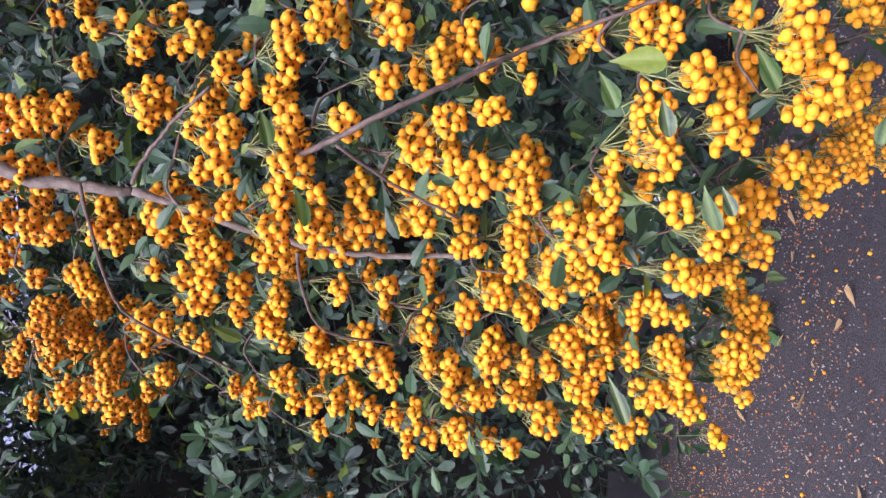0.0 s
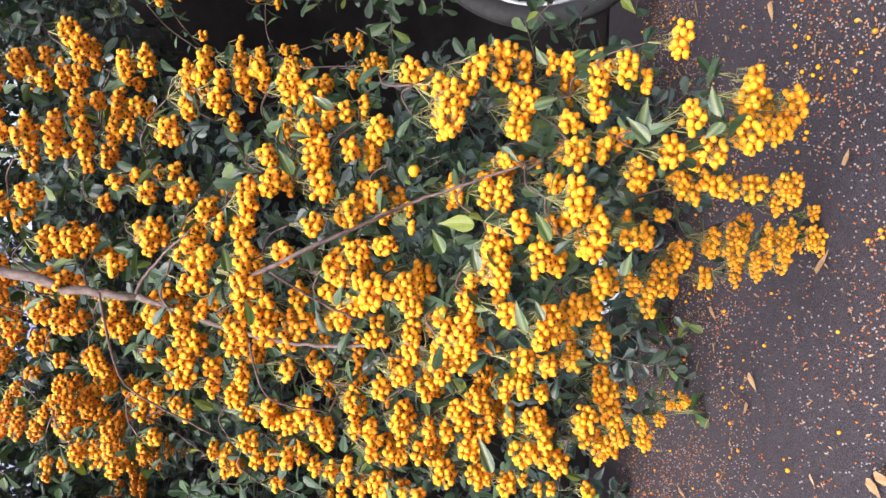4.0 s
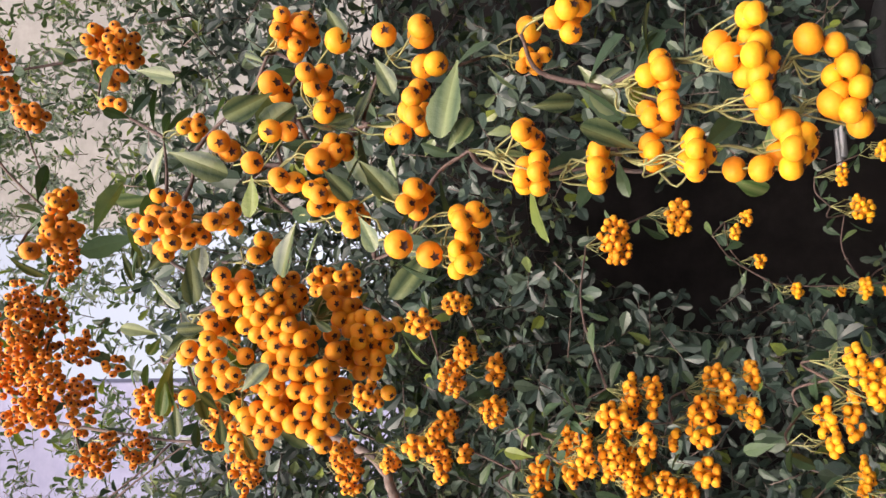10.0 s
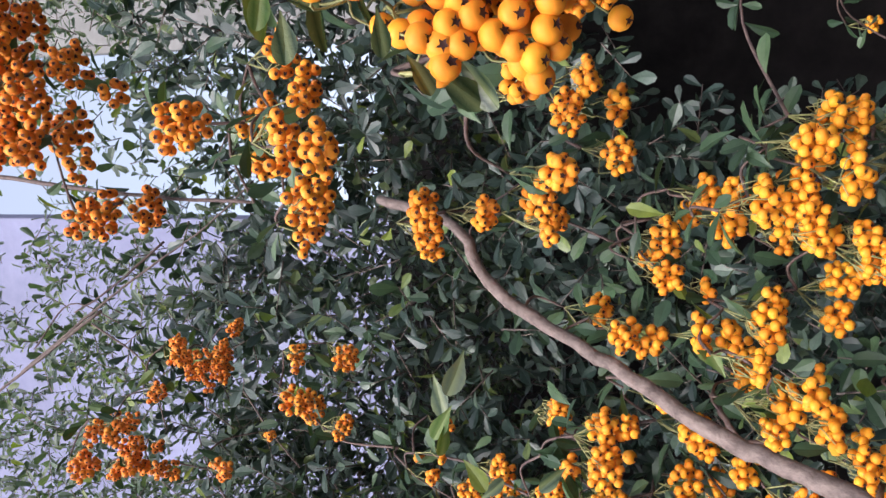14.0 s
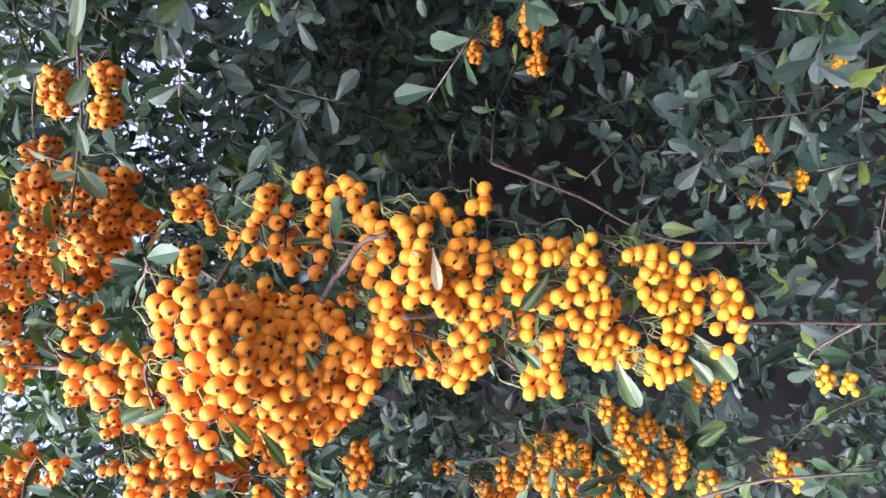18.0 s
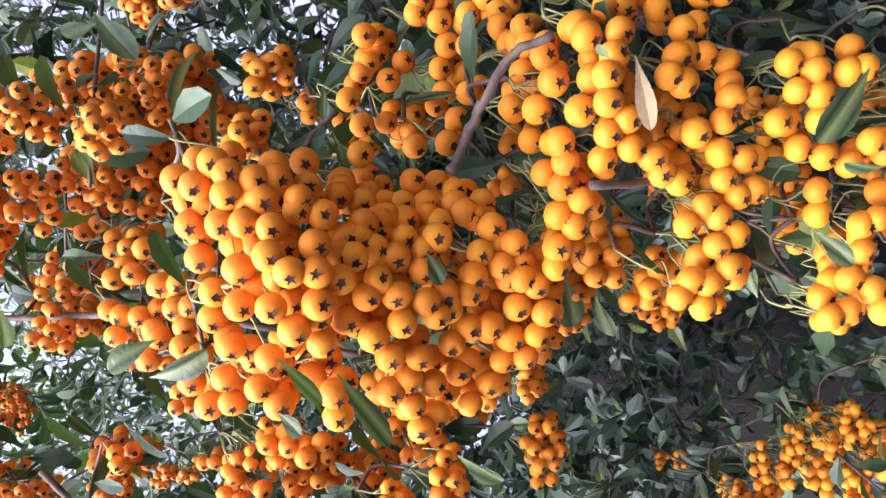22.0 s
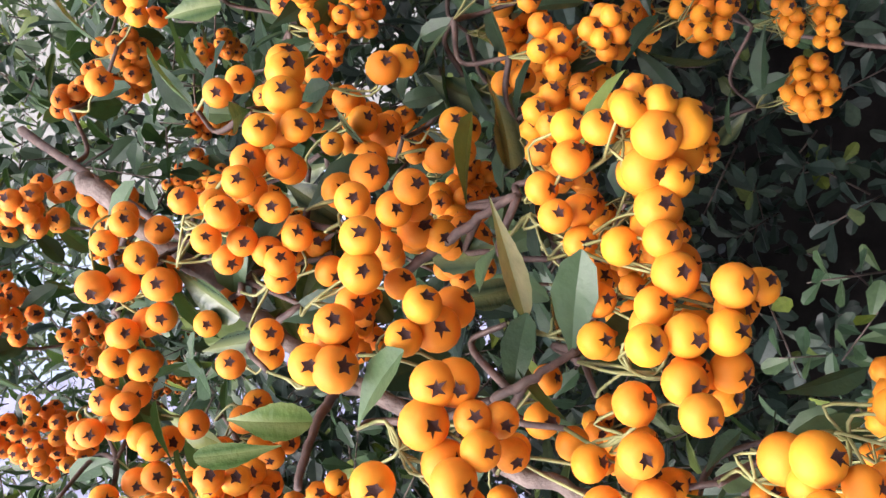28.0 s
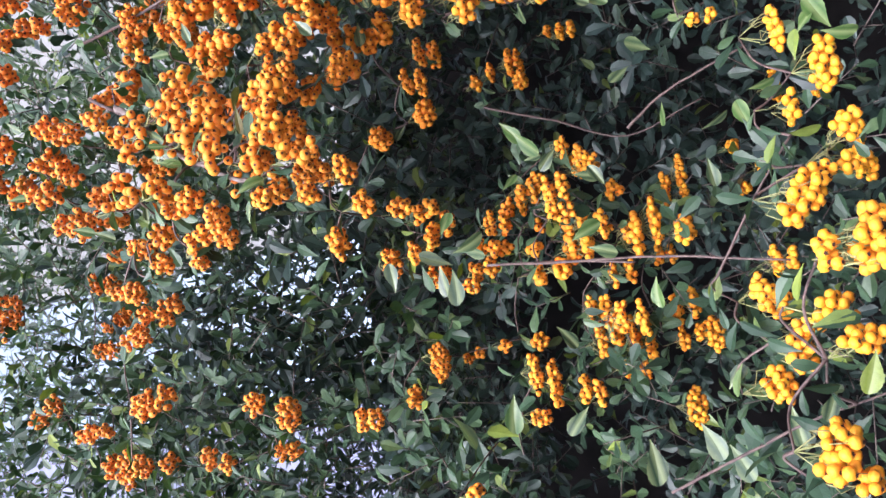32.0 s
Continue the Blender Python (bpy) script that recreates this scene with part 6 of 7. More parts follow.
h_bunch(-938, 1203, 924, 18, 12, 1)
h_bunch(-927, 1184, 1081, 12, 9, 1)
h_bunch(-619, 1509, 1173, 13.7, 8.5, 1)
h_bunch(-603, 1523, 1150, 17.1, 6.8, 1)
h_bunch(-598, 1532, 1113, 30.7, 13.7, 1)
h_bunch(-633, 1511, 1105, 13.7, 12, 1)
h_bunch(-544, 1580, 1038, 17.1, 27.3, 1)
h_bunch(-692, 1672, 732, 30.5, 9.5, 1)
h_bunch(-719, 1650, 678, 11.3, 11.3, 1)
h_bunch(-819, 1599, 779, 23.1, 19.3, 1)
h_bunch(-780, 1629, 817, 11.7, 11.7, 1)
h_bunch(-852, 1607, 817, 11.9, 11.9, 1)
h_bunch(-984, 1270, 827, 19.4, 16.2, 1)
h_bunch(-850, 1340, 710, 18.8, 9.4, 1)
h_bunch(-893, 1303, 720, 21.7, 15.5, 1)
h_bunch(-695, 1012, 1275, 9.4, 9.4, 1)
h_bunch(-714, 1026, 1268, 8.9, 8.9, 1)
h_bunch(-729, 1028, 1272, 10.3, 13.8, 1)
h_bunch(-730, 1058, 1254, 9.8, 11, 1)
h_bunch(-740, 1020, 1269, 9.2, 12.6, 1)
h_bunch(-746, 1046, 1257, 8.5, 9.8, 1)
h_bunch(-773, 1047, 1310, 11.9, 10.6, 1)
h_bunch(-782, 1028, 1311, 14.2, 10.3, 1)
h_bunch(-798, 1006, 1307, 13.8, 11.3, 1)
h_bunch(-772, 1165, 1227, 15.7, 12.5, 1)
h_bunch(-757, 1157, 1170, 17.6, 13.2, 1)
h_bunch(-837, 1170, 1263, 13.9, 10.5, 1)
h_bunch(-807, 1121, 1284, 15.7, 9.4, 1)
h_bunch(-954, 1215, 1086, 13.4, 7.7, 1)
h_bunch(-952, 1201, 1058, 12.9, 11.1, 1)
h_bunch(-933, 1218, 1044, 18.5, 11.1, 1)
h_bunch(-891, 1163, 1112, 18.2, 15.2)
h_bunch(-921, 1172, 1113, 9.1, 12.2)
h_bunch(-868, 1155, 1081, 9, 6)
h_bunch(-903, 1187, 1072, 9.2, 6.1)
h_bunch(-884, 1113, 1039, 25.2, 14)
h_bunch(-835, 1173, 1023, 18.1, 15.1)
h_bunch(-877, 1211, 989, 12.4, 12.4)
h_bunch(-884, 1282, 924, 32.6, 19.6)
h_bunch(-915, 1176, 1005, 17.8, 11.9)
h_bunch(-926, 1205, 983, 12.2, 9.1)
h_bunch(-967, 1203, 997, 18.2, 18.2)
h_bunch(-1004, 1199, 1028, 24.2, 15.1)
h_bunch(-1036, 1201, 1023, 27.1, 18.1)
h_bunch(-1023, 1210, 991, 18.1, 15.1)
h_bunch(-1048, 1211, 990, 24.1, 15)
h_bunch(-1076, 1208, 1001, 15, 18)
h_bunch(-1085, 1195, 1050, 23.9, 15)
h_bunch(-1071, 1185, 1095, 33.1, 18)
h_bunch(-1105, 1182, 1107, 12, 12)
h_bunch(-1029, 1202, 1213, 25.5, 12.8)
h_bunch(-1063, 1177, 1241, 15.6, 9.3)
h_bunch(-1074, 1134, 1280, 18, 15)
h_bunch(-1056, 1099, 1356, 20.7, 11.8)
h_bunch(-1039, 1088, 1388, 14.8, 8.9)
h_bunch(-1020, 1227, 940, 24.2, 18.2)
h_bunch(-1045, 1226, 939, 15.1, 18.1)
h_bunch(-1049, 1233, 916, 21.1, 12.1)
h_bunch(-1121, 1223, 949, 23.8, 11.9)
h_bunch(-1020, 959, 886, 16.7, 10.5)
h_bunch(-1031, 964, 874, 12.5, 10.5)
h_bunch(-1045, 916, 867, 11.5, 11.5)
h_bunch(-1063, 916, 874, 17.2, 11.5)
h_bunch(-1086, 947, 890, 16.2, 12.1)
h_bunch(-974, 853, 868, 15.7, 10.5)
h_bunch(-962, 854, 857, 15.7, 12.2)
h_bunch(-951, 858, 838, 12.2, 13.9)
h_bunch(-928, 858, 826, 10.5, 10.5)
h_bunch(-861, 958, 809, 23, 12.5)
h_bunch(-889, 954, 839, 14.6, 6.3)
h_bunch(-813, 998, 830, 22.6, 6.8)
h_bunch(-740, 1134, 869, 11.2, 16.7)
h_bunch(-1014, 755, 864, 13.9, 16.7)
h_bunch(-994, 757, 847, 8.4, 8.4)
h_bunch(-1009, 736, 854, 13.2, 10.6)
h_bunch(-1038, 811, 865, 12.5, 12.5)
h_bunch(-1054, 783, 860, 8.8, 13.2)
h_bunch(-1100, 762, 885, 12.5, 11.2)
h_bunch(-1113, 762, 890, 8.4, 12.5)
h_bunch(-1122, 767, 876, 8.4, 8.4)
h_bunch(-1098, 1148, 1389, 15.7, 15.7)
h_bunch(-1023, 1058, 1489, 20.7, 26.7)
h_bunch(-921, 1096, 1490, 18.8, 25.1)
h_bunch(-946, 1090, 1523, 15.7, 18.8)
h_bunch(-1007, 1153, 1711, 17.4, 20.9)
h_bunch(-1043, 1129, 1625, 13.2, 23.2)
h_bunch(-1088, 1142, 1598, 23.2, 26.5)
h_bunch(-1091, 1109, 1529, 18.8, 22)
h_bunch(-1091, 1128, 1461, 15.7, 18.8)
h_bunch(-1143, 1011, 1145, 7.3, 9.8)
h_bunch(-592, 913, 1589, 18.2, 20.5)
h_bunch(-548, 942, 1501, 27.8, 25.5)
h_bunch(-544, 954, 1468, 14, 14)
h_bunch(-590, 948, 1503, 25.5, 27.9)
h_bunch(-612, 941, 1518, 13.8, 13.8)
h_bunch(-633, 960, 1513, 14.1, 28.2)
h_bunch(-658, 923, 1522, 15.6, 17.8)
h_bunch(-600, 967, 1464, 25.9, 14.1)
h_bunch(-621, 973, 1471, 14.2, 9.5)
h_bunch(-543, 970, 1430, 14.1, 14.1)
h_bunch(-557, 982, 1418, 16.7, 14.3)
h_bunch(-585, 996, 1413, 19.3, 16.9)
h_bunch(-599, 984, 1428, 14.3, 9.5)
h_bunch(-581, 1028, 1390, 22.6, 15)
h_bunch(-569, 1061, 1375, 20.9, 18.3)
h_bunch(-547, 997, 1381, 16.9, 16.9)
h_bunch(-555, 1011, 1352, 14.6, 14.6)
h_bunch(-638, 990, 1409, 16.6, 9.5)
h_bunch(-659, 997, 1377, 11.8, 9.4)
h_bunch(-672, 909, 1549, 24.1, 19.7)
h_bunch(-695, 916, 1563, 11.1, 15.5)
h_bunch(-711, 937, 1546, 15.9, 13.6)
h_bunch(-683, 939, 1524, 11.3, 11.3)
h_bunch(-723, 945, 1619, 14.1, 23.5)
h_bunch(-736, 965, 1598, 19.1, 21.5)
h_bunch(-741, 977, 1574, 19.3, 19.3)
h_bunch(-749, 973, 1659, 22.2, 27.1)
h_bunch(-760, 1008, 1630, 20.4, 23)
h_bunch(-771, 1029, 1599, 23.3, 20.7)
h_bunch(-776, 1006, 1685, 15.5, 28.4)
h_bunch(-785, 1040, 1685, 16.2, 21.6)
h_bunch(-734, 976, 1512, 14.2, 14.2)
h_bunch(-749, 972, 1485, 16.2, 13.9)
h_bunch(-753, 944, 1429, 10.9, 13.1)
h_bunch(-759, 988, 1529, 14.4, 16.8)
h_bunch(-783, 984, 1503, 18.9, 21.2)
h_bunch(-813, 938, 1484, 17.4, 17.4)
h_bunch(-804, 1026, 1499, 17.4, 14.9)
h_bunch(-832, 978, 1492, 18.5, 23.1)
h_bunch(-837, 1306, 1726, 21.6, 21.6)
h_bunch(-676, 985, 1355, 9.2, 5.7)
h_bunch(-695, 961, 1384, 6.7, 6.7)
h_bunch(-710, 989, 1325, 13.6, 13.6)
h_bunch(-769, 938, 1350, 10.4, 12.5)
h_bunch(-785, 943, 1332, 10.4, 10.4)
h_bunch(-811, 927, 1318, 14.1, 10)
h_bunch(-721, 974, 1249, 19.4, 19.4)
h_bunch(-747, 955, 1245, 12.4, 16.6)
h_bunch(-737, 1020, 1210, 18.1, 11.3)
h_bunch(-680, 1033, 1217, 18.7, 11.7)
h_bunch(-677, 1181, 1161, 25.2, 14)
h_bunch(-729, 1134, 1168, 21, 15.7)
h_bunch(-776, 943, 1252, 16.2, 12.2)
h_bunch(-775, 946, 1236, 12.1, 10.1)
h_bunch(-803, 951, 1242, 18.3, 14.2)
h_bunch(-823, 978, 1240, 19, 12.7)
h_bunch(-827, 1029, 1266, 13.8, 13.8)
h_bunch(-857, 952, 1257, 12.1, 12.1)
h_bunch(-875, 905, 1247, 11.1, 11.1)
h_bunch(-874, 927, 1218, 11.4, 9.5)
h_bunch(-908, 995, 1227, 17, 10.6)
h_bunch(-857, 937, 1188, 15.4, 9.6)
h_bunch(-882, 973, 1190, 12.2, 10.2)
h_bunch(-924, 1071, 1206, 18.8, 9.4)
h_bunch(-884, 1021, 1172, 10.9, 13.1)
h_bunch(-884, 1053, 1160, 13.6, 13.6)
h_bunch(-901, 1085, 1154, 16.6, 14.2)
h_bunch(-916, 1073, 1171, 16.4, 18.7)
h_bunch(-945, 1117, 1173, 14.8, 14.8)
h_bunch(-916, 1152, 1125, 15.4, 15.4)
h_bunch(-940, 1148, 1132, 15.3, 15.3)
h_bunch(-957, 1135, 1146, 10, 10)
h_bunch(-868, 1172, 1078, 18.3, 15.7)
h_bunch(-880, 1167, 1099, 13, 7.8)
h_bunch(-848, 1181, 1015, 18.2, 13)
h_bunch(-855, 1156, 1006, 15.1, 12.5)
h_bunch(-904, 1122, 1036, 12, 12)
h_bunch(-899, 1175, 1052, 10.4, 10.4)
h_bunch(-860, 1168, 1064, 13, 10.4)
h_bunch(-870, 990, 1433, 16, 13.7)
h_bunch(-844, 898, 1343, 11.5, 9.6)
h_bunch(-866, 924, 1340, 12, 13.9)
h_bunch(-856, 914, 1322, 11.7, 11.7)
h_bunch(-875, 927, 1308, 15.8, 11.8)
h_bunch(-888, 940, 1336, 14.2, 16.3)
h_bunch(-875, 948, 1377, 12.6, 12.6)
h_bunch(-896, 969, 1394, 10.9, 8.7)
h_bunch(-892, 937, 1306, 12, 8)
h_bunch(-905, 952, 1343, 8.3, 8.3)
h_bunch(-843, 1083, 1743, 22.9, 25.7)
h_bunch(-868, 1158, 1765, 31.2, 24.9)
h_bunch(-879, 1064, 1751, 16.7, 16.7)
h_bunch(-894, 1115, 1545, 13.9, 22.3)
h_bunch(-928, 1297, 1726, 17.6, 21.2)
h_bunch(-904, 1056, 1492, 15.3, 15.3)
h_bunch(-955, 1273, 949, 16.9, 14.1)
h_bunch(-1019, 1171, 993, 22.3, 19.8)
h_bunch(-1026, 1260, 1107, 11.5, 11.5)
h_bunch(-1024, 1250, 1146, 8.6, 8.6)
h_bunch(-1030, 1281, 1194, 9, 15)
h_bunch(-1009, 1224, 1021, 10.7, 10.7)
hanging.leaf((-566, 1011, 1088), (-579, 993, 1100), 9.7, (0.41, -0.89, 0.18), "leaf")
hanging.leaf((-618, 1009, 1102), (-626, 1003, 1090), 6.5, (0.57, -0.81, 0.11), "leaf")
hanging.leaf((-557, 1018, 1152), (-575, 1003, 1147), 6.2, (0.38, -0.92, -0.08), "dry")
hanging.leaf((-602, 920, 1228), (-618, 911, 1212), 7.1, (0.65, -0.61, -0.45), "leaf")
hanging.leaf((-582, 910, 1273), (-582, 900, 1284), 7.7, (0.54, -0.55, -0.64), "leaf")
hanging.leaf((-592, 915, 1241), (-602, 909, 1227), 4.5, (0.61, -0.60, -0.52), "young")
hanging.leaf((-603, 1021, 1081), (-600, 1014, 1091), 6.7, (0.51, -0.84, 0.19), "leaf")
hanging.leaf((-611, 913, 1247), (-614, 909, 1238), 5.9, (0.66, -0.55, -0.51), "leaf")
hanging.leaf((-567, 1003, 1254), (-576, 994, 1248), 4.0, (0.39, -0.80, -0.46), "young")
hanging.leaf((-561, 1050, 1403), (-574, 1041, 1390), 9.5, (0.25, -0.67, -0.70), "leaf")
hanging.leaf((-580, 1001, 1364), (-565, 1004, 1371), 9.4, (0.35, -0.63, -0.69), "young")
hanging.leaf((-538, 1093, 1396), (-552, 1080, 1391), 8.8, (0.18, -0.74, -0.65), "grey")
hanging.leaf((-542, 1068, 1388), (-548, 1065, 1373), 7.1, (0.20, -0.72, -0.66), "grey")
hanging.leaf((-549, 996, 1156), (-544, 993, 1159), 4.5, (0.38, -0.92, -0.10), "pale")
hanging.leaf((-597, 972, 1217), (-604, 965, 1210), 6.7, (0.55, -0.76, -0.35), "leaf")
hanging.leaf((-557, 1019, 1261), (-563, 1010, 1261), 4.9, (0.33, -0.82, -0.46), "leaf")
hanging.leaf((-669, 1063, 1041), (-695, 1044, 1029), 13.0, (0.62, -0.78, 0.06), "leaf")
hanging.leaf((-682, 1113, 985), (-710, 1096, 953), 19.5, (0.57, -0.80, 0.18), "leaf")
hanging.leaf((-600, 1067, 1062), (-580, 1073, 1074), 10.3, (0.48, -0.88, 0.00), "leaf")
hanging.leaf((-616, 1064, 1092), (-598, 1072, 1086), 10.7, (0.52, -0.85, -0.09), "leaf")
hanging.leaf((-653, 1084, 1046), (-639, 1092, 1028), 12.9, (0.56, -0.82, 0.04), "leaf")
hanging.leaf((-596, 1082, 1062), (-581, 1086, 1064), 5.2, (0.45, -0.89, 0.00), "leaf")
hanging.leaf((-638, 1095, 1039), (-626, 1100, 1028), 9.0, (0.52, -0.85, 0.06), "leaf")
hanging.leaf((-651, 1064, 1097), (-664, 1053, 1089), 7.5, (0.59, -0.80, -0.09), "grey")
hanging.leaf((-666, 1040, 1181), (-678, 1028, 1177), 10.0, (0.61, -0.72, -0.32), "leaf")
hanging.leaf((-696, 1103, 987), (-710, 1093, 969), 13.9, (0.60, -0.78, 0.18), "leaf")
hanging.leaf((-758, 947, 1269), (-779, 942, 1265), 11.7, (-0.16, -0.94, -0.30), "leaf")
hanging.leaf((-787, 912, 1267), (-815, 907, 1263), 6.3, (-0.03, -0.94, -0.35), "edged")
hanging.leaf((-826, 863, 1303), (-825, 854, 1316), 5.2, (0.21, -0.75, -0.62), "young")
hanging.leaf((-839, 864, 1297), (-840, 857, 1304), 5.2, (0.29, -0.76, -0.58), "young")
hanging.leaf((-766, 943, 1336), (-780, 943, 1320), 11.2, (-0.11, -0.83, -0.55), "leaf")
hanging.leaf((-831, 906, 1273), (-836, 901, 1272), 6.9, (0.21, -0.90, -0.38), "grey")
hanging.leaf((-854, 886, 1231), (-856, 886, 1219), 4.2, (0.39, -0.90, -0.18), "pale")
hanging.leaf((-841, 897, 1354), (-853, 893, 1349), 7.0, (0.22, -0.70, -0.68), "leaf")
hanging.leaf((-737, 990, 1301), (-748, 989, 1291), 16.3, (-0.20, -0.91, -0.36), "leaf")
hanging.leaf((-744, 982, 1350), (-734, 983, 1339), 10.3, (-0.17, -0.84, -0.52), "leaf")
hanging.leaf((-812, 971, 1304), (-815, 974, 1284), 12.2, (0.08, -0.91, -0.40), "leaf")
hanging.leaf((-795, 954, 1354), (-813, 952, 1345), 8.7, (0.01, -0.81, -0.58), "leaf")
hanging.leaf((-689, 935, 1321), (-708, 934, 1315), 11.7, (-0.26, -0.92, -0.30), "leaf")
hanging.leaf((-825, 896, 1338), (-830, 897, 1319), 9.2, (-0.04, -0.93, -0.36), "young")
hanging.leaf((-871, 888, 1265), (-860, 888, 1243), 12.7, (0.04, -0.97, -0.24), "young")
hanging.leaf((-850, 941, 1468), (-857, 943, 1444), 9.5, (0.00, -0.87, -0.50), "young")
hanging.leaf((-861, 929, 1435), (-870, 931, 1414), 10.0, (0.02, -0.88, -0.47), "leaf")
hanging.leaf((-707, 947, 1366), (-707, 947, 1347), 9.5, (-0.22, -0.91, -0.36), "young")
hanging.leaf((-601, 950, 1383), (-618, 947, 1386), 8.9, (-0.37, -0.86, -0.36), "young")
hanging.leaf((-557, 946, 1460), (-575, 947, 1450), 10.1, (-0.41, -0.80, -0.45), "leaf")
hanging.leaf((-575, 951, 1450), (-583, 952, 1431), 11.0, (-0.39, -0.81, -0.44), "leaf")
hanging.leaf((-557, 961, 1575), (-580, 966, 1548), 12.7, (-0.37, -0.75, -0.55), "leaf")
hanging.leaf((-697, 978, 1231), (-709, 978, 1220), 15.1, (-0.24, -0.96, -0.14), "leaf")
hanging.leaf((-631, 897, 1230), (-649, 897, 1222), 10.0, (-0.38, -0.91, -0.16), "leaf")
hanging.leaf((-614, 929, 1305), (-611, 929, 1282), 12.5, (-0.38, -0.89, -0.26), "leaf")
hanging.leaf((-654, 1000, 1289), (-676, 995, 1302), 13.8, (-0.29, -0.93, -0.22), "leaf")
hanging.leaf((-676, 1065, 1199), (-702, 1065, 1197), 14.6, (-0.24, -0.97, -0.08), "leaf")
hanging.leaf((-727, 950, 1536), (-739, 951, 1523), 11.0, (-0.17, -0.81, -0.56), "leaf")
hanging.leaf((-740, 930, 1539), (-766, 928, 1544), 7.1, (-0.16, -0.80, -0.58), "leaf")
hanging.leaf((-814, 924, 1520), (-814, 925, 1496), 10.4, (-0.05, -0.82, -0.57), "young")
hanging.leaf((-849, 924, 1363), (-863, 924, 1354), 6.5, (0.00, -0.93, -0.38), "leaf")
hanging.leaf((-848, 922, 1372), (-864, 920, 1370), 6.5, (-0.00, -0.92, -0.39), "leaf")
hanging.leaf((-824, 1033, 1069), (-844, 1035, 1053), 17.3, (-0.04, -0.99, 0.11), "young")
hanging.leaf((-943, 1010, 1142), (-973, 1011, 1138), 12.5, (0.15, -0.99, -0.00), "leaf")
hanging.leaf((-932, 1013, 1123), (-942, 1015, 1100), 12.5, (0.13, -0.99, 0.03), "leaf")
hanging.leaf((-862, 1041, 1054), (-860, 1040, 1039), 10.4, (0.02, -0.99, 0.13), "leaf")
hanging.leaf((-872, 1038, 1071), (-882, 1038, 1061), 10.4, (0.04, -0.99, 0.10), "leaf")
hanging.leaf((-878, 1073, 1017), (-884, 1075, 993), 13.4, (0.04, -0.98, 0.17), "leaf")
hanging.leaf((-430, 1128, 1377), (-467, 1099, 1376), 9.9, (0.27, -0.84, -0.47), "grey")
hanging.leaf((-447, 1117, 1378), (-478, 1092, 1379), 8.2, (0.29, -0.83, -0.48), "grey")
hanging.leaf((-480, 1074, 1361), (-494, 1060, 1369), 12.7, (0.36, -0.80, -0.48), "grey")
hanging.leaf((-521, 1036, 1360), (-535, 1025, 1344), 11.7, (0.44, -0.76, -0.48), "grey")
hanging.leaf((-525, 1034, 1359), (-526, 1027, 1370), 9.4, (0.45, -0.75, -0.48), "grey")
hanging.leaf((-504, 1058, 1366), (-519, 1045, 1358), 7.1, (0.40, -0.78, -0.48), "grey")
hanging.leaf((-840, 1013, 1056), (-865, 1017, 1038), 17.6, (-0.26, -0.96, -0.15), "young")
hanging.leaf((-890, 1015, 1074), (-878, 1013, 1060), 12.0, (-0.19, -0.97, -0.17), "young")
hanging.leaf((-861, 1025, 1023), (-877, 1019, 1038), 14.0, (-0.23, -0.97, -0.10), "leaf")
hanging.leaf((-949, 996, 1021), (-939, 996, 1000), 19.0, (-0.11, -0.99, -0.11), "young")
hanging.leaf((-956, 1000, 1009), (-962, 1001, 993), 16.6, (-0.10, -0.99, -0.09), "leaf")
hanging.leaf((-949, 989, 1124), (-939, 977, 1150), 19.5, (-0.11, -0.96, -0.25), "grey")
hanging.leaf((-939, 988, 1122), (-934, 990, 1096), 19.5, (-0.13, -0.96, -0.25), "leaf")
hanging.leaf((-923, 984, 1129), (-906, 980, 1119), 14.6, (-0.15, -0.95, -0.26), "young")
hanging.leaf((-953, 989, 1125), (-984, 990, 1123), 17.1, (-0.11, -0.96, -0.25), "grey")
hanging.leaf((-964, 977, 1175), (-940, 970, 1174), 14.6, (-0.09, -0.94, -0.32), "grey")
hanging.leaf((-1017, 978, 1044), (-1033, 980, 1031), 15.6, (-0.02, -0.99, -0.14), "leaf")
hanging.leaf((-1065, 973, 1088), (-1096, 971, 1095), 15.6, (0.06, -0.98, -0.21), "young")
hanging.leaf((-1074, 961, 1139), (-1100, 965, 1121), 18.4, (0.07, -0.96, -0.28), "grey")
hanging.leaf((-1083, 970, 1030), (-1102, 964, 1047), 17.8, (0.08, -0.99, -0.12), "leaf")
hanging.leaf((-1111, 944, 987), (-1145, 946, 983), 16.7, (0.13, -0.99, -0.06), "leaf")
hanging.leaf((-1103, 933, 949), (-1125, 935, 938), 20.2, (0.12, -0.99, -0.00), "grey")
hanging.leaf((-1085, 958, 924), (-1069, 954, 913), 14.6, (0.09, -1.00, 0.04), "leaf")
hanging.leaf((-992, 977, 959), (-1013, 975, 964), 16.1, (-0.05, -1.00, -0.02), "young")
hanging.leaf((-997, 969, 913), (-1017, 965, 922), 13.0, (-0.05, -1.00, 0.05), "young")
hanging.leaf((-860, 985, 862), (-859, 984, 849), 14.3, (-0.24, -0.96, 0.12), "young")
hanging.leaf((-891, 988, 864), (-878, 981, 871), 17.8, (-0.20, -0.97, 0.12), "young")
hanging.leaf((-852, 903, 812), (-840, 895, 821), 19.2, (-0.28, -0.94, 0.22), "young")
hanging.leaf((-852, 897, 834), (-840, 894, 825), 11.5, (-0.28, -0.94, 0.18), "young")
hanging.leaf((-853, 901, 819), (-859, 901, 806), 15.3, (-0.28, -0.94, 0.21), "young")
hanging.leaf((-1059, 762, 860), (-1080, 759, 867), 13.9, (0.07, -0.98, 0.19), "leaf")
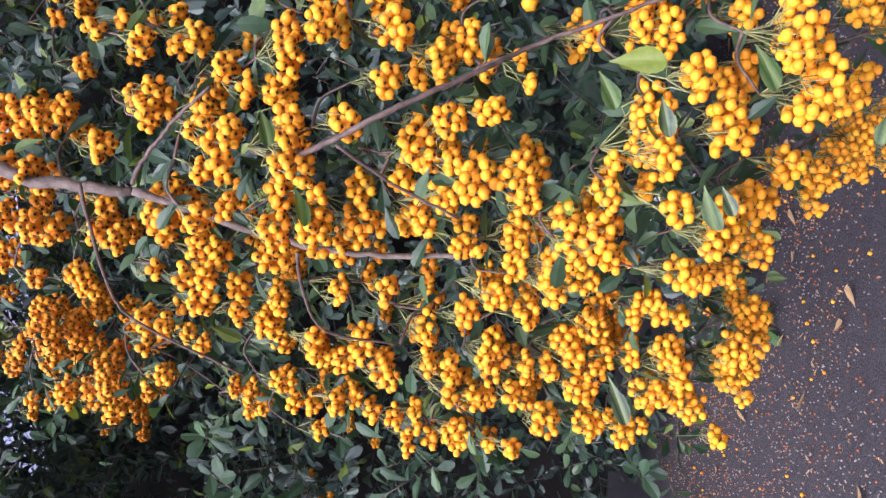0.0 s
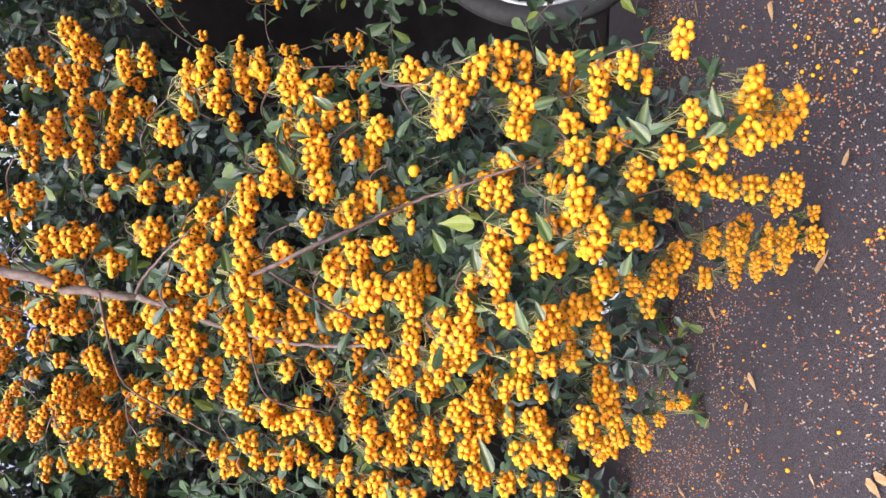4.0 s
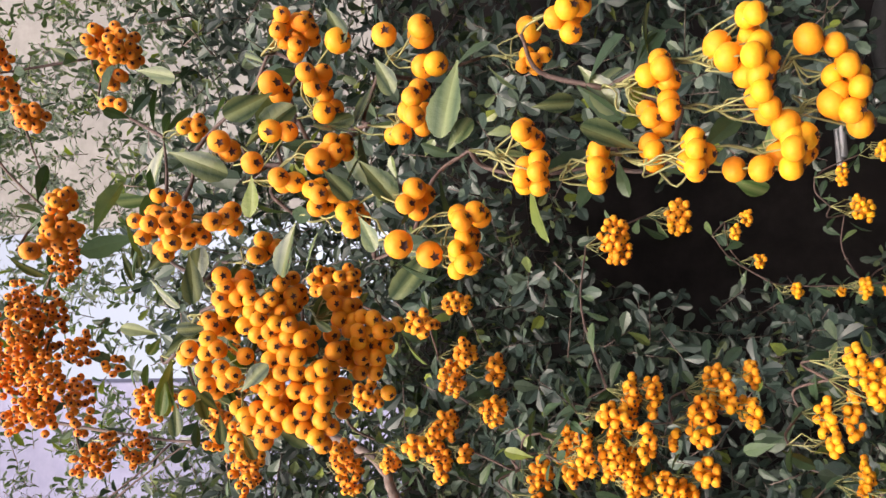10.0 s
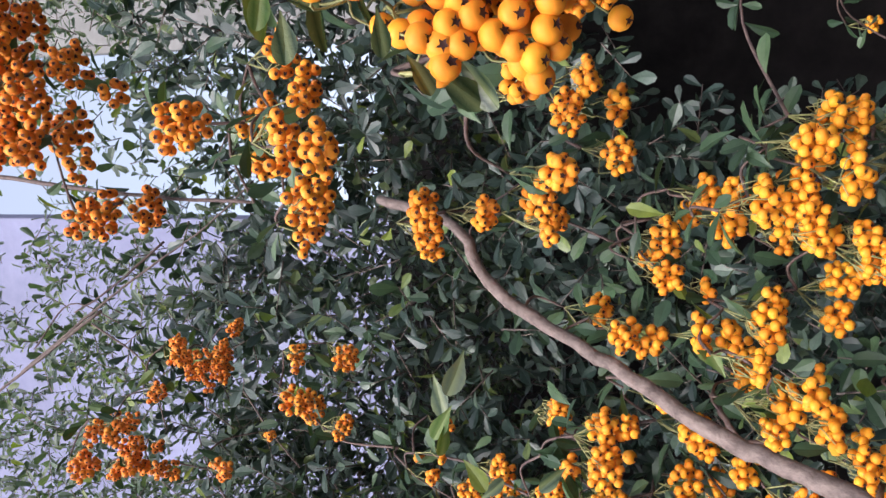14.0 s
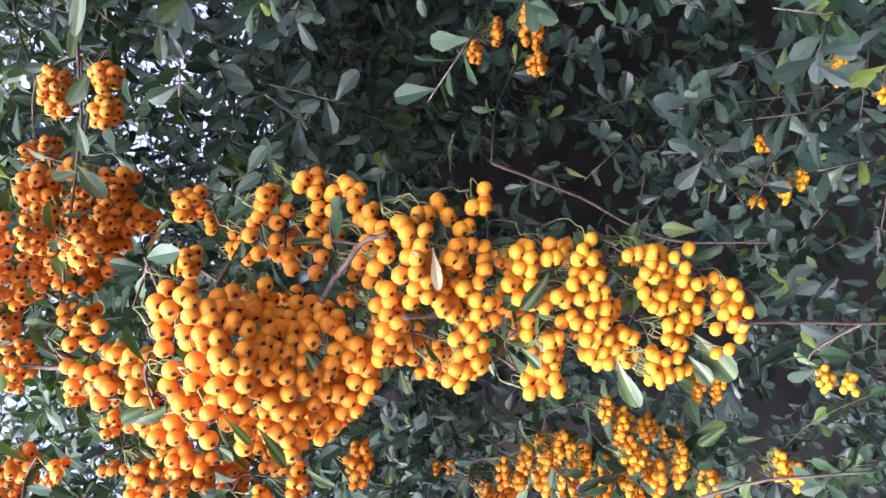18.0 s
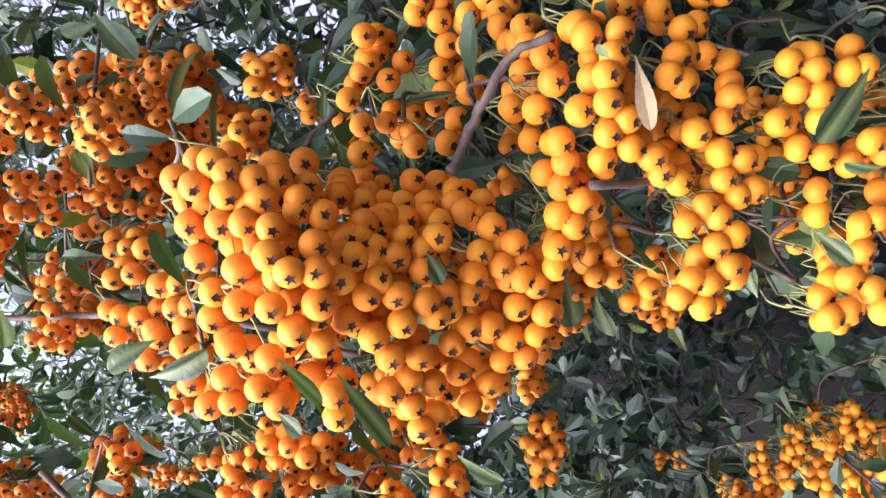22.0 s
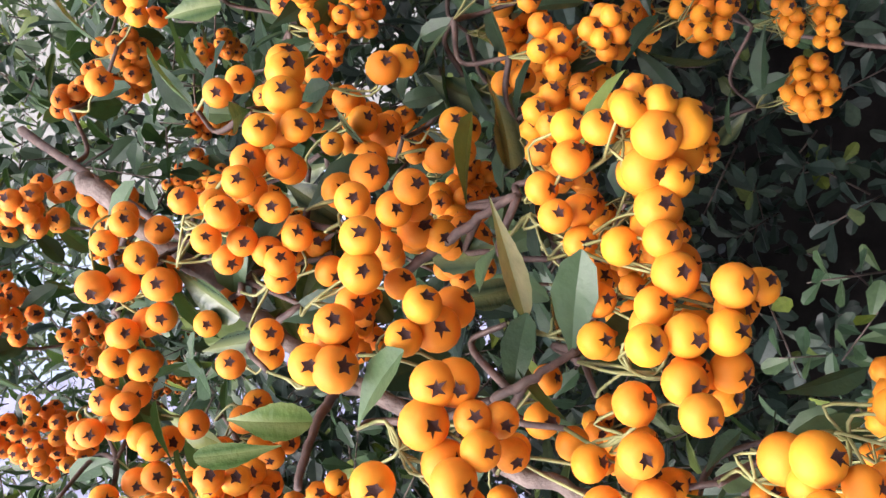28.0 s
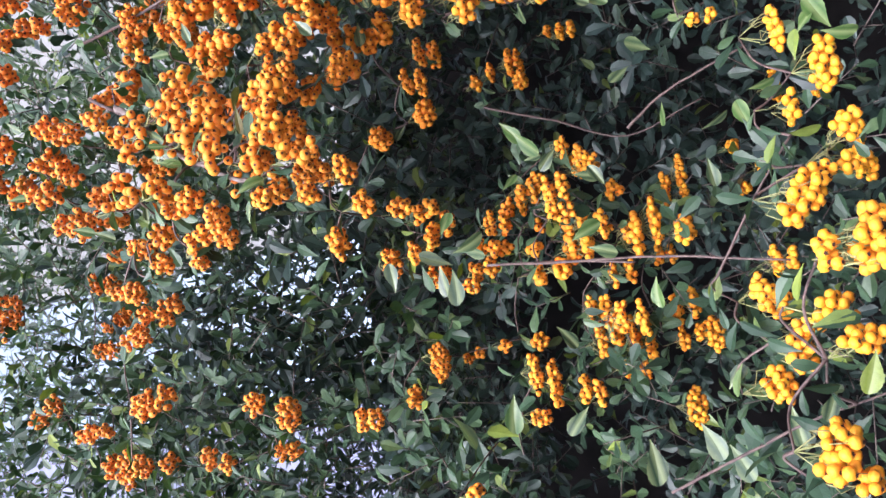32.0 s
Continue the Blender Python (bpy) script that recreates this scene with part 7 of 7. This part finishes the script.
hanging.leaf((-1082, 825, 872), (-1093, 821, 878), 12.8, (0.10, -0.98, 0.15), "leaf")
hanging.leaf((-1092, 862, 894), (-1113, 862, 892), 17.4, (0.12, -0.99, 0.10), "leaf")
hanging.leaf((-908, 1000, 985), (-893, 992, 991), 14.2, (-0.17, -0.98, -0.05), "leaf")
hanging.leaf((-1112, 875, 934), (-1136, 878, 922), 18.1, (0.15, -0.99, 0.02), "grey")
hanging.leaf((-896, 1043, 898), (-911, 1041, 897), 16.6, (-0.18, -0.98, 0.07), "leaf")
hanging.leaf((-770, 1102, 923), (-763, 1091, 943), 18.5, (-0.31, -0.95, 0.03), "leaf")
hanging.leaf((-820, 1109, 923), (-840, 1107, 924), 16.3, (-0.25, -0.97, 0.03), "young")
hanging.leaf((-858, 1101, 894), (-853, 1100, 880), 19.1, (-0.21, -0.98, 0.07), "leaf")
hanging.leaf((-776, 1117, 947), (-789, 1110, 963), 16.7, (-0.30, -0.95, 0.00), "leaf")
hanging.build(300, 0, (0.6, 1.1))


# ---- hedge behind ----
def sprigs(name, count, box, size, mat, seed, keep=lambda p: True, label="", leaves=8):
    """Leafy shoots that fill a box: each is a bare shoot with a spiral of leaves."""
    r = np.random.default_rng(seed)
    (x0, x1), (y0, y1), (z0, z1) = box
    p = r.uniform((x0, y0, z0), (x1, y1, z1), (count, 3))
    p = p[[bool(keep(q)) for q in p]]
    n = len(p)
    unit = lambda a: a / np.linalg.norm(a, axis=-1, keepdims=True)  # noqa: E731
    way = unit(r.normal(0, 1, (n, 3)) * [0.6, 0.4, 0.7] + [0, -0.55, 0.1])
    length = r.uniform(0.05, 0.11, (n, 1)) * size
    bar = tube(np.array([[0, 0, 0], [0, 0, 1.0]]), np.array([1.0, 0.5]), 3)
    turn = frames_for(way)
    turn[:, :, :2] *= 0.0015 * size
    turn[:, :, 2] *= length
    b = joined(bar, turn, p)
    side = unit(np.cross(way, r.normal(0, 1, (n, 3))))
    other = np.cross(way, side)
    i = np.arange(leaves)[None, :, None]
    a = 2.4 * i + r.normal(0, 0.3, (n, leaves, 1))
    y = unit(np.cos(a) * side[:, None] + np.sin(a) * other[:, None] + way[:, None] * r.uniform(0.2, 0.9, (n, leaves, 1)) + [0, -0.25, 0])
    x = unit(np.cross(y, way[:, None] * 0.6 + [0, -0.35, 0.55] + r.normal(0, 0.25, (n, leaves, 3))))
    turns = (np.stack([x, y, np.cross(x, y)], -1) * (size * r.uniform(0.65, 1.2, (n, leaves, 1, 1)))).reshape(-1, 3, 3)
    places = (p[:, None] + way[:, None] * length[:, None] * (i + 0.6) / leaves).reshape(-1, 3)
    v, f, k = joined(LEAF_CROWN if name in ("hedge_crown", "hedge_growth") else LEAF_HEDGE, turns, places)
    v, f, k = stacked((v, f, k), (b[0], b[1], b[2] + 1))
    ob = new(name, mesh_of(name, v, f, [mat, BARK], k))
    return tagged(ob, label, "hedge", kind="stuff")


def thinned(p):
    """Gaps in the hedge: clumps by noise, and dark hollows low down."""
    n = noise.noise(Vector(p) * 4.5)
    hollow = (0.17 < p[0] < 0.46 and 0.55 < p[2] < 1.12) or (-0.88 < p[0] < -0.5 and 0.94 < p[2] < 1.3 and p[1] < 1.62) or (p[0] > 0.3 and p[2] < 0.62)
    sparse = (-1.8 < p[0] < -0.5 and 0.6 < p[2] < 1.2 and p[1] < (1.85 if p[0] < -0.9 else 1.66)) or (p[0] < -0.35 and p[2] < 0.85 and p[1] < 1.8)
    return n > (0.32 if sparse else -0.3) and not hollow


def crown(p):
    """Open sky to one side of the house, thin shoots before the house, thicker elsewhere."""
    n = noise.noise(Vector(p) * 3.5)
    if -0.12 < p[0] < 0.17 and p[2] > 2.05:
        return n > 0.35
    if -0.5 < p[0] < -0.05 or 0.9 < p[0] < 1.2:
        return n > -0.1 - 1.4 * max(0.0, 2.3 - p[2])
    return n > (-0.52 if p[0] < 0 else -0.38) + 0.2 * (p[2] - 2.0)


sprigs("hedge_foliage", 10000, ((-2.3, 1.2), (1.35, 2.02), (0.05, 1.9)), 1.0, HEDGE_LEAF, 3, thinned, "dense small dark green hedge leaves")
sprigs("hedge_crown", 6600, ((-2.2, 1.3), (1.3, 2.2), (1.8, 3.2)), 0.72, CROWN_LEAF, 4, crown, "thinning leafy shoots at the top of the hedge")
sprigs("hedge_growth", 2300, ((-1.7, 0.3), (1.6, 2.2), (1.3, 2.15)), 0.8, CROWN_LEAF, 9, lambda p: noise.noise(Vector(p) * 4.0) > -0.3 and not (p[0] > -0.55 and p[2] > 1.9), "leafy growth in the upper hedge, its leaf colour lightened for haze")
sprigs("shrub_foliage", 620, ((-0.45, 0.4), (0.72, 1.1), (0.25, 1.35)), 0.72, LEAF, 5, lambda p: noise.noise(Vector(p) * 6.0) > -0.1 and p[1] > 0.8 + 0.35 * max(0, p[2] - 0.75) and not (p[2] > 0.85 and p[0] < -0.08) and not (p[2] > 0.7 and p[0] > 0.12), "small green leaves inside the firethorn")
sprigs("shrub_foliage", 1350, ((-1.3, -0.38), (1.14, 1.45), (0.85, 2.05)), 0.72, LEAF, 6, lambda p: noise.noise(Vector(p) * 6.0) > (0.0 if p[2] < 1.45 else -0.2) and not (p[2] < 1.3 and -0.85 < p[0] < -0.5), "small green leaves inside the firethorn")
sprigs("shrub_foliage", 180, ((-1.5, -0.86), (1.02, 1.35), (0.6, 1.2)), 0.72, LEAF, 8, lambda p: noise.noise(Vector(p) * 6.0) > -0.1 and p[2] < 1.25 - 0.3 * (p[0] + 1.5), "lower leafy shoots of the firethorn")


# ---- litter on the ground ----
def litter(name, template, count, size, mats, seed, label, flat):
    r = np.random.default_rng(seed)
    xy = np.stack([r.uniform(-0.9, 0.75, 3 * count), r.uniform(0.35, 2.0, 3 * count)], 1)
    drift = np.array([noise.noise(Vector((x, y, 0.3)) * 5.0) + 0.6 * noise.noise(Vector((x, y, 1.7)) * 17.0) for x, y in xy])
    xy = xy[np.argsort(-(drift + r.normal(0, 0.9, len(xy))))[:count]]
    s = size * r.uniform(0.7, 1.15, count)
    ways = r.normal(0, 1, (count, 3)) * ([0.2, 0.2, 0] if flat else [1, 1, 1]) + ([0, 0, 1] if flat else [0, 0, 0])
    v, f, k = joined(template, frames_for(ways, r.uniform(0, 6.28, count)) * s[:, None, None], np.column_stack([xy, (0.004 + 0 * s) if flat else s * 0.95]))
    return tagged(new(name, mesh_of(name, v, f, mats, k)), label, "litter", kind="stuff")


litter("fallen_berries", BERRY_FAR, 420, 0.0031, [BERRY, CALYX], 11, "orange berries fallen on the ground", False)
litter("crushed_berries", PEBBLE, 5200, 0.0021, [CRUSHED, CALYX], 14, "crushed reddish-brown berry skins", False)
DRY = mesh_of("fallen_leaf", *leaf_shape(0.03, 0.014, (0.2, 0.5, 0.85), 0.45, -0.25)[:2], [DEAD])
r = np.random.default_rng(31)
for i in range(46):
    ob = tagged(new("fallen_leaf", DRY), "dry curled brown leaf lying on the asphalt", "leaf", "fallen leaves")
    ob.location = (r.uniform(-0.75, 0.5), r.uniform(0.7, 1.7), 0.004)
    ob.rotation_euler = (r.normal(0, 0.12), r.normal(0, 0.15), r.uniform(0, 6.28))
    ob.scale = [r.uniform(0.6, 1.2)] * 3
litter("leaf_crumbs", leaf_shape(0.03, 0.013, (0.2, 0.5, 0.85), 0.5, -0.3), 2600, 0.26, [DEAD], 12, "crumbled dry brown leaf bits", True)
litter("grit", PEBBLE, 11000, 0.0018, [GRIT, DEAD], 13, "small brown grit and crumbs", False)


# ---- the bicycle behind the shrub ----
def ring(radius, thick, wide, steps, mat, name):
    a = np.linspace(0, 2 * np.pi, steps, endpoint=False)
    b = np.linspace(0, 2 * np.pi, 10, endpoint=False)
    v = np.array([((radius + thick * math.cos(q)) * math.cos(p), wide * math.sin(q), (radius + thick * math.cos(q)) * math.sin(p)) for p in a for q in b])
    f = []
    for i in range(steps):
        for j in range(10):
            c, d, e, g = i * 10 + j, i * 10 + (j + 1) % 10, (i + 1) % steps * 10 + j, (i + 1) % steps * 10 + (j + 1) % 10
            f += [(c, d, g), (c, g, e)]
    return mesh_of(name, v, f, [mat])


def under(name, me, parent, at=(0, 0, 0), label=""):
    ob = new(name, me)
    ob.parent = parent
    ob.location = at
    return tagged(ob, label)


def bar_between(name, a, b, r, mat, parent, label=""):
    v, f, k = tube(np.array([a, b], float), np.array([r, r]), 10)
    return under(name, mesh_of(name, v, f, [mat]), parent, (0, 0, 0), label)


bike = placed(tagged(new("bicycle"), "dark bicycle with grey rims leaning behind the shrub", "bicycle"), (0.66, 1.78, 0))
bike.rotation_euler = (radians(-7), 0, radians(12))
for hub_x in (0.0, 0.95):
    wheel = under("wheel", ring(0.262, 0.026, 0.021, 64, RUBBER, "tyre"), bike, (hub_x, 0, 0.288), "black tyre on a grey rim")
    under("rim", ring(0.235, 0.008, 0.011, 64, ALLOY, "rim"), wheel)
    under("hub", mesh_of("hub", *tube(np.array([(0, -0.05, 0), (0, 0.05, 0)], float), np.array([0.02, 0.02]), 12)[:2], [ALLOY]), wheel)
    for i in range(24):
        a = 2 * math.pi * i / 24
        bar_between("spoke", (0.018 * math.cos(a + 1.2), 0.02 * (-1) ** i, 0.018 * math.sin(a + 1.2)), (0.232 * math.cos(a), 0, 0.232 * math.sin(a)), 0.001, ALLOY, wheel)
for a, b, r in (((0, 0.06, 0.288), (0.38, 0.03, 0.27), 0.009), ((0, 0.06, 0.288), (0.3, 0.0, 0.68), 0.008), ((0.38, 0, 0.27), (0.28, 0, 0.78), 0.015),
                ((0.38, 0, 0.27), (0.82, 0, 0.62), 0.018), ((0.3, 0, 0.68), (0.8, 0, 0.7), 0.016), ((0.95, 0.05, 0.288), (0.8, 0, 0.8), 0.012)):
    bar_between("frame_tube", a, b, r, RUBBER, bike, "dark painted frame tube")
bar_between("carrier", (-0.22, -0.04, 0.64), (0.28, -0.04, 0.64), 0.007, ALLOY, bike, "grey metal carrier rail")
bar_between("carrier", (-0.22, 0.06, 0.64), (0.28, 0.06, 0.64), 0.007, ALLOY, bike, "grey metal carrier rail")
bar_between("carrier_stay", (-0.15, -0.05, 0.64), (0.0, -0.05, 0.29), 0.005, ALLOY, bike, "grey metal stay")

# ---- a pale scrap and weeds under the shrub ----
scrap = tagged(new("paper_scrap", None), "crumpled white scrap caught under the shrub", "litter")
scrap.location = (-0.19, 1.7, 0.085)
scrap.scale = (1.9, 1.5, 2.2)
r = np.random.default_rng(21)
v = np.array([(x, 0.006 * math.sin(40 * x + 3) + r.normal(0, 0.004), z) for z in np.linspace(-0.028, 0.028, 6) for x in np.linspace(-0.026, 0.026, 6)])
v[:, 0] *= 1 + 0.35 * np.sin(60 * v[:, 2])
f = [t for j in range(5) for i in range(5) for t in ((6 * j + i, 6 * j + i + 1, 6 * j + i + 7), (6 * j + i, 6 * j + i + 7, 6 * j + i + 6))]
under("sheet", mesh_of("sheet", v, f, [PAPER], smooth=False), scrap)

WEED_LEAF = leaf_material("weed_leaf", (0.03, 0.07, 0.02), (0.05, 0.11, 0.03), (0.09, 0.16, 0.05), 0.45, False, 0.25)
WEED_MESH = mesh_of("weed_leaf", *leaf_shape(0.05, 0.024, (0.08, 0.2, 0.4, 0.6, 0.8, 0.94), 0.2, 0.3, 0.05, 0.05)[:2], [WEED_LEAF])
for wx, wy, tall, count in ((-0.31, 1.5, 0.12, 13), (-0.36, 1.36, 0.08, 9), (-0.24, 1.62, 0.07, 8), (0.1, 1.5, 0.06, 7)):
    weed = placed(tagged(new("weed"), "small green weed growing at the foot of the shrub", "weed", "weeds"), (wx, wy, 0))
    for i in range(3):
        top = np.array([r.normal(0, 0.25), r.normal(0, 0.25), 1.0]) * tall
        line = curve_through([(0, 0, 0), top * [0.3, 0.3, 0.6], top], 4)
        under("stem", mesh_of("stem", *tube(line, np.linspace(0.0016, 0.0008, len(line)), 6)[:2], [STALK]), weed, (0, 0, 0), "thin pale green stem")
        for j in range(count // 3 + 1):
            at = line[min(len(line) - 1, 2 + (j * 7) % (len(line) - 2))]
            blade = under("leaf", WEED_MESH, weed, tuple(at))
            blade.rotation_euler = (r.uniform(-0.5, 0.5), r.uniform(-0.4, 0.4), r.uniform(0, 6.28))
            blade.scale = [r.uniform(0.5, 1.0)] * 3
